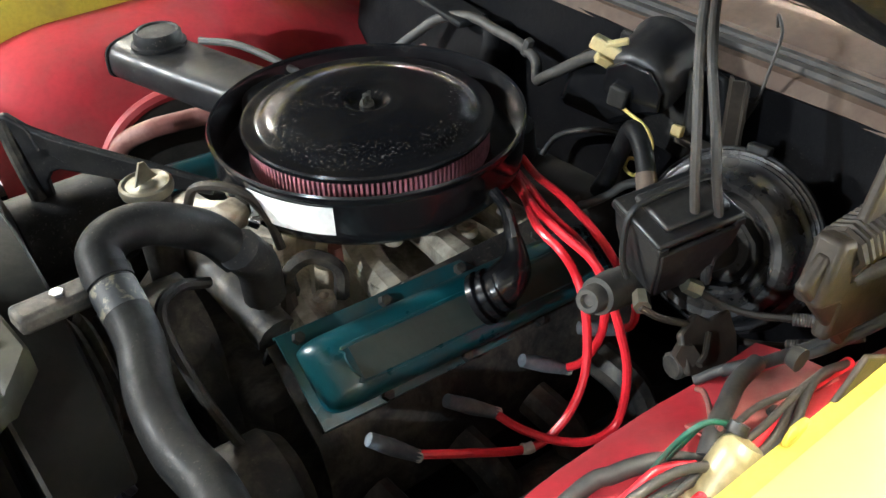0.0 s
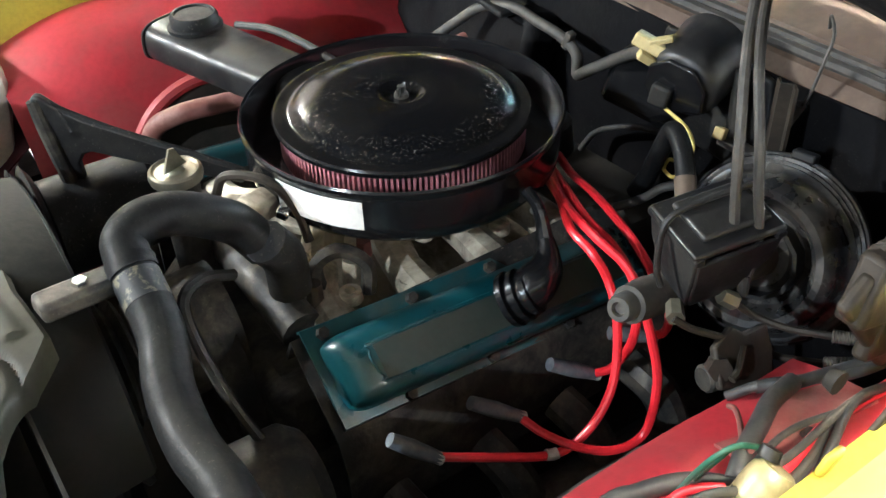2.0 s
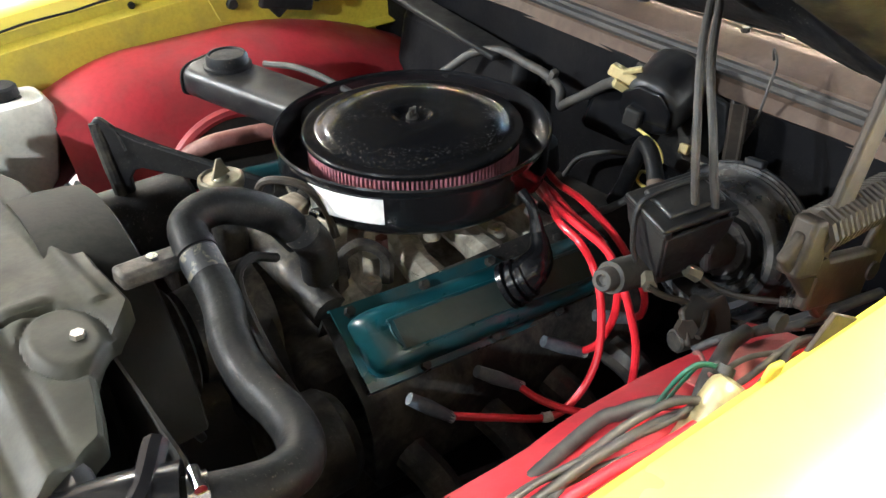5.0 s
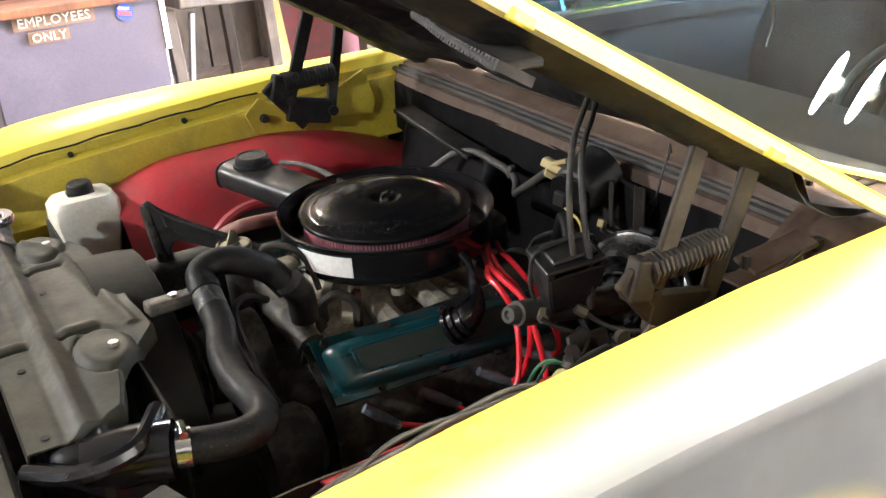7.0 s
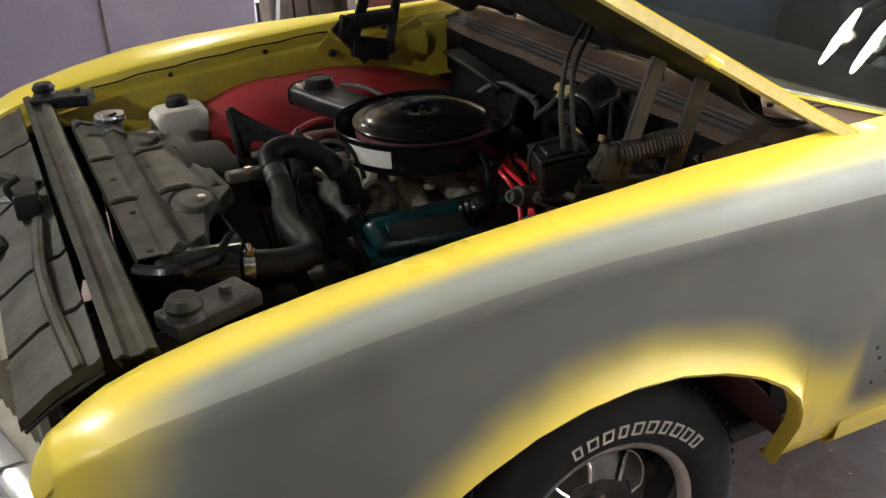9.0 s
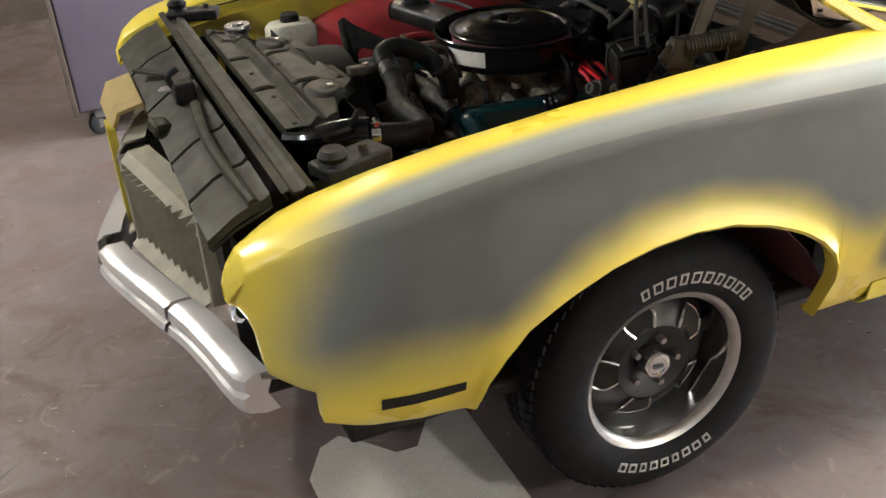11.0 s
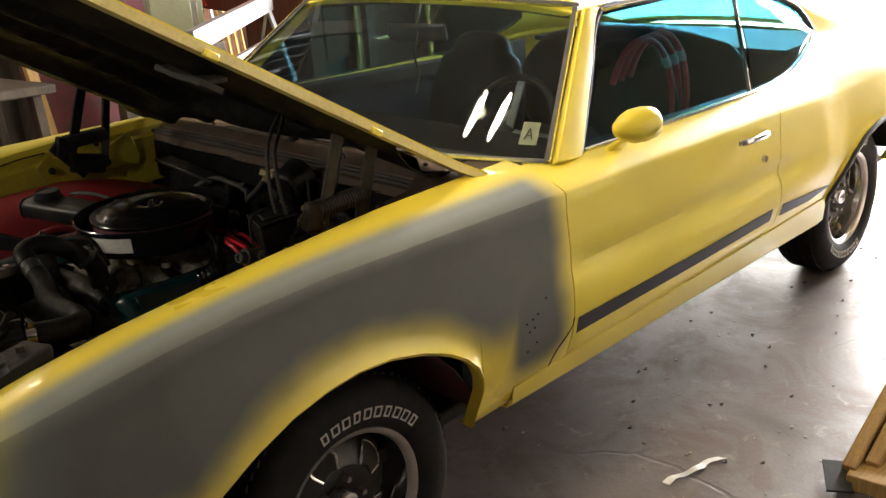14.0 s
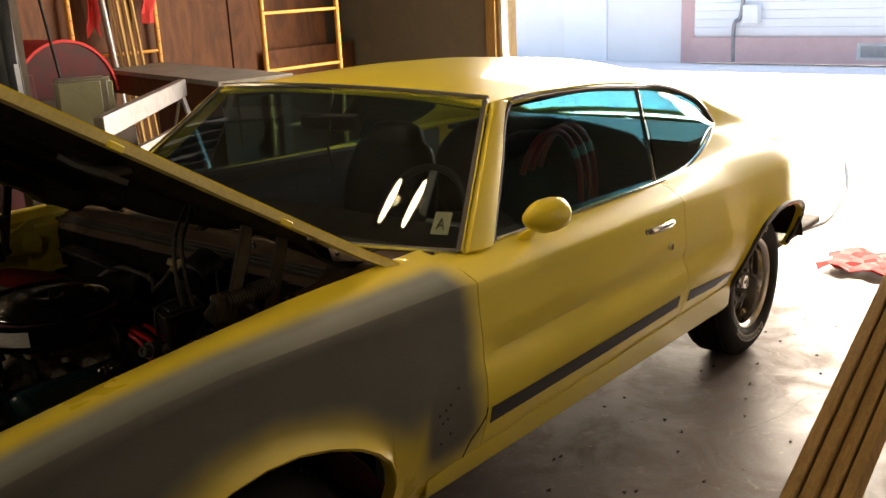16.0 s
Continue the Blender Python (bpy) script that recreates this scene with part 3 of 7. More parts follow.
def roof_row(x, us, lift=0.0, edge=True):
    w, zr, zc = [float(np.interp(x, [r[0] for r in ROOF], [r[k] for r in ROOF])) for k in (1, 2, 3)]
    r = [(x, u * w, zr + (zc - zr) * (1 - abs(u) ** 2.6) + lift) for u in us]
    if edge and us[0] == -1:
        r = [(x, -w + 0.004, zr - 0.025)] + r
    if edge and us[-1] == 1:
        r = r + [(x, w - 0.004, zr - 0.025)]
    return r


span = lambda a, b, n: [a + (b - a) * k / n for k in range(n + 1)]
part("roof", grid([roof_row(x, span(-1, 1, 30)) for x in span(1.20, 2.66, 28)]), M_YELLOW, car, solid=0.02, offset=-1)
for us in (span(-1, -0.86, 4), span(0.86, 1, 4)):
    part("roof_flank", grid([roof_row(x, us) for x in span(2.66, 3.32, 14)]), M_YELLOW, car, solid=0.015, offset=-1)
part("roof_tail", grid([roof_row(x, span(-1, 1, 24)) for x in span(3.32, 3.5, 4)]), M_YELLOW, car, solid=0.015, offset=-1)
for s in (-1, 1):
    # sail panel between the quarter window, the roof edge and the belt line
    near = [(2.20, 0.692, 1.266), (2.42, 0.703, 1.208), (2.55, 0.714, 1.152), (2.614, 0.745, 1.074), (2.545, 0.770, 1.031), (2.41, 0.797, 0.995), (2.20, 0.826, 0.962)]
    far = [(2.20, 0.681, 1.282), (2.55, 0.700, 1.197), (2.90, 0.727, 1.088), (3.36, 0.800, 0.945), (3.06, 0.886, 0.960), (2.72, 0.877, 0.972), (2.20, 0.857, 0.968)]
    rows = []
    for a, b in zip(smooth_path(near, 6), smooth_path(far, 6)):
        row = []
        for k in range(9):
            w = a.lerp(b, k / 8)
            row.append((w.x, s * (w.y + 0.012 * math.sin(math.pi * k / 8) * min(1.0, (b - a).length / 0.4)), w.z))
        rows.append(row)
    part("rear_pillar", grid(rows), M_YELLOW, car, solid=0.006)
    # windscreen pillar
    part("windscreen_pillar", grid([[(0.80 + 0.42 * t, s * (0.858 - 0.205 * t), 0.985 + 0.345 * t), (0.855 + 0.40 * t, s * (0.865 - 0.205 * t), 0.98 + 0.35 * t), (0.915 + 0.375 * t, s * (0.855 - 0.205 * t), 0.975 + 0.35 * t)] for t in (0, 0.2, 0.4, 0.6, 0.8, 1.0)]), M_YELLOW, car, solid=0.03, bevel=0.004)
    part("pillar_trim", tube([(0.795 + 0.415 * t, s * (0.842 - 0.205 * t), 0.990 + 0.345 * t) for t in (0, 0.25, 0.5, 0.75, 1)], 0.010, 8, 4), M_CHROME, car, "bright windscreen moulding")
    rail = [(0.93, 0.853, 0.985), (1.10, 0.765, 1.14), (1.285, 0.672, 1.318), (1.5, 0.668, 1.318), (1.8, 0.678, 1.305), (2.08, 0.688, 1.275), (2.20, 0.691, 1.268), (2.35, 0.70, 1.236), (2.506, 0.711, 1.182), (2.585, 0.724, 1.128), (2.617, 0.748, 1.072)]
    part("drip_rail", tube([(x, s * y, z) for x, y, z in rail], 0.008, 8, 5), M_TRIM, car, "dark window surround with bright edge")
    part("drip_rail", tube([(x, s * (y + 0.008), z + 0.008) for x, y, z in rail[2:]], 0.005, 8, 5), M_CHROME, car, "thin bright roof moulding")
    # side glass
    def ruled(low, high, n=16, m=7):
        rows = []
        for k in range(n + 1):
            f = k / n
            a = Vector([float(np.interp(f, np.linspace(0, 1, len(low)), [p[c] for p in low])) for c in range(3)])
            b = Vector([float(np.interp(f, np.linspace(0, 1, len(high)), [p[c] for p in high])) for c in range(3)])
            row = []
            for q in range(m + 1):
                w = a.lerp(b, q / m)
                w.y += 0.018 * math.sin(math.pi * q / m)
                row.append((w.x, s * w.y, w.z))
            rows.append(row)
        return grid(rows)

    dlow = [(0.95, 0.842, 0.985), (1.19, 0.844, 0.980), (1.43, 0.845, 0.974), (1.67, 0.845, 0.968), (1.905, 0.845, 0.962)]
    dtop = [(1.29, 0.664, 1.312), (1.48, 0.662, 1.314), (1.68, 0.667, 1.306), (1.88, 0.674, 1.292), (2.065, 0.680, 1.272)]
    part("door_glass", ruled(dlow, dtop), M_GLASS, car, "blue-tinted side glass", solid=0.004).visible_shadow = False
    qlow = [(1.925, 0.847, 0.960), (2.06, 0.836, 0.957), (2.24, 0.818, 0.968), (2.41, 0.795, 0.998), (2.608, 0.748, 1.070)]
    qtop = [(2.085, 0.682, 1.268), (2.20, 0.690, 1.260), (2.347, 0.698, 1.229), (2.506, 0.708, 1.176), (2.612, 0.745, 1.073)]
    part("quarter_glass", ruled(qlow, qtop), M_GLASS, car, "blue-tinted quarter glass", solid=0.004).visible_shadow = False
    part("division_bar", beam((1.912, s * 0.85, 0.955), (2.076, s * 0.684, 1.28), 0.014, 0.018), M_CHROME, car, "slim bright division bar", bevel=0.003)
    part("belt_moulding", tube([(0.95, s * 0.851, 0.988), (1.4, s * 0.858, 0.976), (1.91, s * 0.858, 0.966), (2.06, s * 0.843, 0.960), (2.24, s * 0.824, 0.971), (2.41, s * 0.801, 1.000), (2.545, s * 0.773, 1.036), (2.617, s * 0.748, 1.074)], 0.007, 8, 6), M_CHROME, car, "bright belt moulding")

# windscreen
def shield_point(u, t):
    bow = 0.16 * (1 - u * u)
    return Vector((0.80 + 0.42 * t - bow * (1 - 0.75 * t), u * (0.842 - 0.205 * t), 0.988 + 0.345 * t + 0.02 * t * (1 - u * u)))


ws = part("windscreen", grid([[shield_point(-1 + k / 30, t / 20) for k in range(61)] for t in range(21)]), M_SHIELD, car, "tinted curved windscreen", solid=0.006)
ws.visible_shadow = False
part("windscreen_header", tube([shield_point(-1 + k / 6, 1.0) + Vector((0.0, 0, 0.008)) for k in range(13)], 0.011, 8, 2), M_CHROME, car, "bright windscreen moulding")
part("windscreen_foot", tube([shield_point(-1 + k / 6, 0.0) + Vector((-0.006, 0, 0.002)) for k in range(13)], 0.010, 8, 2), M_CHROME, car, "bright windscreen moulding")
sticker = part("inspection_sticker", grid([[shield_point(-0.955 + 0.030 * j, 0.09 + 0.045 * k) + Vector((-0.006, 0, 0.006)) for j in range(3)] for k in range(4)]), worn("pale_green_sticker", (0.085, 0.120, 0.050), (0.065, 0.090, 0.040), 0.5), car, "pale green square sticker on the glass", solid=0.001)

for a, b in (((-0.938, 0.12), (-0.925, 0.185)), ((-0.925, 0.185), (-0.912, 0.12)), ((-0.933, 0.142), (-0.917, 0.142))):
    part("sticker_letter", tube([shield_point(*a) + Vector((-0.0085, 0, 0.008)), shield_point((a[0] + b[0]) / 2, (a[1] + b[1]) / 2) + Vector((-0.0085, 0, 0.008)), shield_point(*b) + Vector((-0.0085, 0, 0.008))], 0.0016, 6, 2), M_UNDER, sticker, "dark capital letter A")

# back glass, boot and tail
back = part("rear_window", grid([roof_row(x, span(-0.87, 0.87, 20), -0.004, False) for x in span(2.655, 3.325, 14)]), M_GLASS, car, "blue-tinted back glass", solid=0.004)
back.visible_shadow = False
part("boot_lid", grid([[(x, u * lerp(x, [(3.4, 0.72), (3.75, 0.57), (4.05, 0.37)]), lerp(x, [(3.4, 0.955), (3.8, 0.88), (4.05, 0.825)]) - 0.02 * u * u) for u in (-1, -0.6, -0.2, 0.2, 0.6, 1)] for x in (3.42, 3.6, 3.8, 3.95, 4.05)]), M_YELLOW, car, solid=0.01)
part("tail_panel", grid([[(4.05 - 0.06 * k, u * 0.38, 0.82 - 0.09 * k) for u in (-1, 0, 1)] for k in range(5)]), M_YELLOW, car, solid=0.01)
part("floor_pan", box((4.7, 1.55, 0.04), (1.65, 0, 0.36)), M_UNDER, car, bevel=0.01)
part("frame_rail", beam((-0.8, -0.42, 0.36), (3.8, -0.42, 0.36), 0.09, 0.12), M_UNDER, car)
part("frame_rail", beam((-0.8, 0.42, 0.36), (3.8, 0.42, 0.36), 0.09, 0.12), M_UNDER, car)

# bonnet, raised and hinged at the scuttle
HOOD_A, HOOD_B = Vector((0.602, 0, 1.000)), Vector((-0.70, 0, 1.785))
hood_dir = (HOOD_B - HOOD_A).normalized()
hood_up = Vector((-hood_dir.z, 0, hood_dir.x)) * -1
hood_len = (HOOD_B - HOOD_A).length


def hood_point(t, u, lift=0.0):
    w = lerp(t, [(0, 0.80), (0.06, 0.765), (0.3, 0.755), (0.9, 0.735), (1, 0.70)])
    crown = 0.035 * (1 - u * u) + 0.02 * math.exp(-((abs(u) - 0.45) / 0.2) ** 2)
    p = HOOD_A + hood_dir * (hood_len * t) + hood_up * (crown + lift)
    p.y = u * w
    return p


us = [-1, -0.985, -0.95, -0.8, -0.6, -0.45, -0.3, -0.1, 0.1, 0.3, 0.45, 0.6, 0.8, 0.95, 0.985, 1]
ts = [0, 0.02, 0.06, 0.15, 0.3, 0.45, 0.6, 0.75, 0.9, 0.98, 1]
bonnet = part("bonnet", grid([[hood_point(t, u) for u in us] for t in ts]), M_YELLOW, car, solid=0.004, offset=1)
rim = [[hood_point(t, -1, 0.0), hood_point(t, -1, -0.018), hood_point(t, -0.95, -0.022), hood_point(t, -0.94, -0.008)] for t in ts]
# reflected light painted into the hem: a cream paler than the bonnet's yellow
M_HEM = worn("cream_hem_sheen", (0.80, 0.70, 0.28), (0.74, 0.62, 0.20), 0.34, 0, 8, 0.6, 0.05)
part("bonnet_edge", grid(rim), M_HEM, bonnet, "hem of the bonnet, painted pale with reflected light", solid=0.003)
part("bonnet_edge", mirrored(grid(rim)), M_HEM, bonnet, solid=0.003)
under = []
for t in [0.03 + 0.94 * k / 40 for k in range(41)]:
    r = []
    for k in range(41):
        u = -0.93 + 1.86 * k / 40
        rib = max(math.exp(-((abs(u) - 0.83) / 0.07) ** 4), math.exp(-((t - 0.10) / 0.06) ** 4), math.exp(-((t - 0.93) / 0.06) ** 4), math.exp(-((abs(u) - 0.55 * (1 - t)) / 0.07) ** 4))
        r.append(hood_point(t, u, -0.012 - 0.045 * rib))
    under.append(r)
part("bonnet_frame", grid(under), M_SOOT, bonnet, "dusty black stamped underside frame", solid=0.002)
for t in (0.245, 0.55, 0.85):
    part("bumper_tab", box((0.035, 0.014, 0.016), hood_point(t, -1.0, -0.016), rot(0, 30, 0)), M_YELLOW, bonnet, bevel=0.003)


pad = part("ribbed_pad", beam(hood_point(0.465, -0.50, -0.060), hood_point(0.525, -0.97, -0.060), 0.060, 0.012), M_STRIP, bonnet, "dusty ribbed rubber pad under the bonnet", bevel=0.004)
ribs = bmesh.new()
for k in range(30):
    a = hood_point(0.466 + 0.058 * k / 29, -0.505 - 0.46 * k / 29, -0.070)
    beam(a + hood_dir * -0.028, a + hood_dir * 0.028, 0.0055, 0.012, ribs)
tagged(part("pad_ribs", ribs, M_STRIP, pad), kind="stuff")

# door mirror, bullet shaped
mirror = part("door_mirror", spin([(0, -0.082), (0.022, -0.072), (0.038, -0.045), (0.047, -0.018), (0.048, 0.02), (0.043, 0.05), (0.036, 0.058), (0.034, 0.05), (0, 0.05)], (1.01, -0.985, 1.062), rot(0, 90, -14), 28), M_YELLOW, car, "yellow bullet-shaped door mirror")
part("mirror_foot", grid([[(1.06 + 0.045 * math.cos(a) * k - 0.02 * (1 - k), -0.868 - 0.10 * (1 - k) + 0.02 * math.sin(a) * k, 0.968 + 0.07 * (1 - k) ** 0.8) for a in [2 * math.pi * j / 16 for j in range(17)]] for k in (0.45, 0.6, 0.8, 1.0)]), M_YELLOW, mirror, solid=0.006)
part("mirror_glass", cyl((1.058, -0.995, 1.062), (1.062, -0.996, 1.062), 0.034), M_MIRROR, mirror)
# a row of dark plugs for the shade in small trim holes through the fender
for hx, hz in ((0.52, 0.655), (0.545, 0.66), (0.565, 0.668), (0.60, 0.70), (0.53, 0.63), (0.55, 0.635), (0.525, 0.575), (0.56, 0.59)):
    part("trim_hole", cyl((hx, side_y(hx, hz) - 0.0032, hz), (hx, side_y(hx, hz) + 0.002, hz), 0.0035, None, 8), M_UNDER, fender)
# dark sheet as the shaded marker lamp slot in the lower front corner
part("marker_slot_shade", grid([[(x, side_y(x, z) - 0.0035, z) for z in (0.534 + 0.006 * k, 0.562)] for k, x in ((0.0, -0.672), (0.4, -0.612), (0.7, -0.562), (1.0, -0.512))]), M_UNDER, fender, "dark sheet for the shade in the empty marker lamp slot", solid=0.001)

# dark gaps behind the door edges and along the curved foot of the fender
for s in (-1, 1):
    for x in (0.7185, 1.9295):
        part("panel_gap", grid([[(xx, s * (-side_y(x, z) - 0.007), z) for xx in (x - 0.012, x + 0.012)] for z in span(SILL + 0.06, lerp(x, Z_CREASE), 12)]), M_UNDER, car, solid=0.002)
    foot = [(0.7185, 0.60), (0.712, 0.575), (0.690, 0.550), (0.662, 0.525), (0.648, 0.495), (0.640, 0.455)]
    part("panel_gap", tube([(x, s * (-side_y(x, z) + 0.0005), z) for x, z in foot], 0.0032, 6, 5), M_UNDER, car)
# ---- wheels ----
def text_mesh(body, size, extrude=0.0, spacing=1.0):
    c = bpy.data.curves.new("lettering", "FONT")
    c.body, c.size, c.extrude, c.space_character, c.align_x = body, size, extrude, spacing, "CENTER"
    c.resolution_u = 2
    o = bpy.data.objects.new("lettering", c)
    scene.collection.objects.link(o)
    dg = bpy.context.evaluated_depsgraph_get()
    dg.update()
    me = bpy.data.meshes.new_from_object(o.evaluated_get(dg))
    bpy.data.objects.remove(o)
    bpy.data.curves.remove(c)
    bm = bmesh.new()
    bm.from_mesh(me)
    bpy.data.meshes.remove(me)
    return bm


def tyre_y(r):
    """How far the sidewall stands out at a radius."""
    return lerp(r, [(0.19, 0.088), (0.205, 0.098), (0.225, 0.108), (0.25, 0.113), (0.275, 0.112), (0.30, 0.104), (0.32, 0.09)])


def bars_on_tyre(bm, start, count, r0=0.236, r1=0.254, step=7.5):
    """Raised outlined blocks in place of a maker's name."""
    edge = 0.0042
    for k in range(count):
        a, w = radians(start - k * step), radians(step * (0.36 if k % 3 else 0.30))
        m = (r0 + r1) / 2
        rings = []
        for top in (0, 1):
            for rr0, rr1, ww in ((r0, r1, w), (r0 + edge, r1 - edge, w - edge / m)):
                rings.append([bm.verts.new((rr * math.cos(aa), rr * math.sin(aa), tyre_y(rr) - 0.001 + 0.003 * top)) for rr, aa in ((rr0, a - ww), (rr1, a - ww), (rr1, a + ww), (rr0, a + ww))])
        lo_out, lo_in, hi_out, hi_in = rings
        for i in range(4):
            q = (i + 1) % 4
            bm.faces.new((hi_out[i], hi_out[q], hi_in[q], hi_in[i]))
            bm.faces.new((lo_out[i], lo_out[q], hi_out[q], hi_out[i]))
            bm.faces.new((hi_in[i], hi_in[q], lo_in[q], lo_in[i]))
    return bm


def make_wheel(place, spin_deg, out=-1):
    """A dished five-spoke steel wheel; its local z points outwards."""
    turn = rot(90 if out < 0 else -90, 0, 0) @ rot(0, 0, spin_deg)
    m = Matrix.Translation(place) @ turn.to_4x4()

    def put(bm):
        bm.transform(m)
        return bm
    w = part("wheel", put(spin([(0.035, 0.020), (0.07, 0.042), (0.095, 0.048), (0.13, 0.034), (0.155, 0.008), (0.178, -0.008), (0.186, -0.05), (0.19, -0.10), (0.185, -0.11), (0.15, -0.06), (0.06, -0.04), (0.035, -0.04)], n=60, closed=True)), M_BLACK, car, "black dished steel wheel")
    for k in range(5):
        a = 2 * math.pi * (k + 0.5) / 5
        # dark sheet as the shaded window between two spokes, with a bright bead round it
        pts = [(0.098, -0.34), (0.105, 0.0), (0.098, 0.34), (0.130, 0.40), (0.152, 0.30), (0.155, 0.0), (0.152, -0.30), (0.130, -0.40)]
        ring = []
        for r, da in pts:
            h = lerp(r, [(0.09, 0.052), (0.13, 0.040), (0.155, 0.018)])
            ring.append((r * math.cos(a + da * 0.75), r * math.sin(a + da * 0.75), h))
        bm = bmesh.new()
        bm.faces.new([bm.verts.new((x, y, z + 0.0015)) for x, y, z in ring])
        part("wheel_window_shade", put(bm), M_UNDER, w, "dark sheet for the shade between spokes", solid=0.001)
        part("window_bead", put(tube([ring[0], ring[7], ring[6]], 0.0042, 6, 4)), M_CHROME, w)
        part("window_bead", put(tube([ring[2], ring[3], ring[4]], 0.0042, 6, 4)), M_CHROME, w)
        part("window_bead", put(tube([ring[6], ring[5], ring[4]], 0.0030, 6, 4)), M_CHROME, w)
        b = 2 * math.pi * k / 5
        part("lug_nut", put(cyl((0.06 * math.cos(b), 0.06 * math.sin(b), 0.038), (0.06 * math.cos(b), 0.06 * math.sin(b), 0.058), 0.010, 0.008, 6)), M_STEEL, w)
    part("trim_ring", put(spin([(0.184, 0.078), (0.188, 0.088), (0.194, 0.094), (0.203, 0.098), (0.206, 0.094), (0.198, 0.085), (0.19, 0.070)], n=72, closed=True)), M_BRIGHT, w, "polished trim ring")
    part("rim_barrel", put(spin([(0.165, -0.030), (0.174, -0.022), (0.178, 0.02), (0.180, 0.05), (0.186, 0.080), (0.190, 0.078), (0.186, 0.05), (0.182, -0.03)], n=72, closed=True)), M_CHROME, w, "chromed rim barrel")
    part("centre_cap", put(spin([(0.034, 0.03), (0.034, 0.062), (0.030, 0.068), (0.022, 0.069), (0.020, 0.066), (0, 0.066)], n=32)), M_CHROME, w, "round chrome centre cap with emblem")
    part("cap_emblem", put(box((0.026, 0.012, 0.003), (0, 0, 0.0675))), M_BOOT, w, bevel=0.001)
    t = part("tyre", put(spin([(0.186, -0.10), (0.195, 0.086), (0.203, 0.094)] + [(r, tyre_y(r)) for r in (0.21, 0.22, 0.235, 0.25, 0.265, 0.28, 0.295)] + [(0.308, 0.096), (0.318, 0.084), (0.325, 0.066), (0.327, 0.05), (0.321, 0.048), (0.321, 0.043), (0.328, 0.041), (0.329, 0.01), (0.322, 0.008), (0.322, 0.003), (0.329, 0.001), (0.329, -0.03), (0.322, -0.032), (0.322, -0.037), (0.328, -0.039), (0.326, -0.07), (0.318, -0.09), (0.295, -0.105), (0.24, -0.11), (0.195, -0.10)], n=96, closed=True)), M_TYRE, w, "raised-white-letter radial tyre")
    treads = bmesh.new()
    for k in range(72):
        for y0 in (0.027, -0.012, -0.052, 0.058):
            a = 2 * math.pi * (k + (0.5 if y0 in (0.027, -0.052) else 0)) / 72
            box((0.006, 0.018, 0.030), (0.3285 * math.cos(a), 0.3285 * math.sin(a), y0), Euler((0, 0, a)).to_matrix() @ rot(20, 0, 0), treads)
    tagged(part("tread_pattern", put(treads), M_TYRE, w), kind="stuff")
    part("maker_lettering", put(bars_on_tyre(bmesh.new(), 108, 10, 0.234, 0.262)), M_WHITE_LETTER, w, "raised white blocks")
    part("model_lettering", put(bars_on_tyre(bmesh.new(), -62, 9, 0.236, 0.258, 7.0)), M_WHITE_LETTER, w, "raised white blocks")
    part("brake_drum", put(cyl((0, 0, -0.10), (0, 0, -0.02), 0.13, 0.13, 32)), M_GREASE, w)
    return w


make_wheel((0.018, -0.758, 0.329), 0)
make_wheel((2.852, -0.760, 0.329), 185)
make_wheel((0.0, 0.752, 0.329), 40, 1)
make_wheel((2.845, 0.752, 0.329), 70, 1)

# ---- the car: engine bay shell, front end ----
def scuttle_rows():
    rows = []
    for k in range(25):
        y = -0.78 + 1.56 * k / 24
        bow = 0.05 * (1 - (y / 0.78) ** 2)
        rows.append([(0.500, y, 0.925), (0.512, y, 0.945), (0.530, y, 0.952), (0.552, y, 0.956), (0.556, y, 0.966), (0.585, y, 0.970), (0.60, y, 0.978), (0.66, y, 0.985), (0.72 - bow * 0.3, y, 0.982), (0.80 - bow, y, 0.985)])
    return rows


part("scuttle_panel", grid(scuttle_rows()), M_RUST, car, "rust-brown dusty scuttle panel", solid=0.003)
for x, z, r in ((0.524, 0.954, 0.009), (0.543, 0.958, 0.007)):
    part("weather_strip", tube([(x, -0.76, z - 0.003), (x + 0.004, -0.4, z), (x - 0.002, 0, z + 0.001), (x + 0.003, 0.4, z), (x, 0.76, z - 0.003)], r, 8, 10), M_STRIP, car, "dusty rubber weather strip")
fw = []
for k in range(31):
    y = -0.76 + 1.52 * k / 30
    r = []
    for z in (0.93, 0.90, 0.85, 0.78, 0.70, 0.62, 0.5, 0.38):
        dent = 0.012 * math.sin(9 * y + 4 * z) * math.sin(11 * z)
        r.append((0.497 + dent + 0.05 * max(0, 0.72 - z), y, z))
    fw.append(r)
part("firewall", grid(fw), M_BULKHEAD, car, "black dusty bulkhead", solid=0.004)
part("heater_case", box((0.07, 0.40, 0.16), (0.455, 0.36, 0.79), rot(0, 12, 0)), M_BULKHEAD, car, "black case on the bulkhead", bevel=0.02)
part("case_lip", beam((0.43, 0.20, 0.872), (0.46, 0.60, 0.885), 0.06, 0.012), M_SOOT, car, bevel=0.004)
part("scuttle_vent", grid([[(0.60, y, 0.984), (0.615, y, 0.9875), (0.64, y, 0.9875), (0.652, y, 0.985)] for k, y in enumerate([0.05 + 0.02 * j for j in range(20)])]), M_BROWNSTEEL, car, solid=0.002)
for j in range(14):
    part("vent_slot", box((0.035, 0.006, 0.003), (0.70, -0.62 + 0.026 * j, 0.9865)), M_UNDER, car)
for y in (-0.55, -0.18, 0.22, 0.5):
    part("scuttle_bolt", cyl((0.625, y, 0.980), (0.625, y, 0.990), 0.008, 0.007, 6), M_BROWNSTEEL, car)
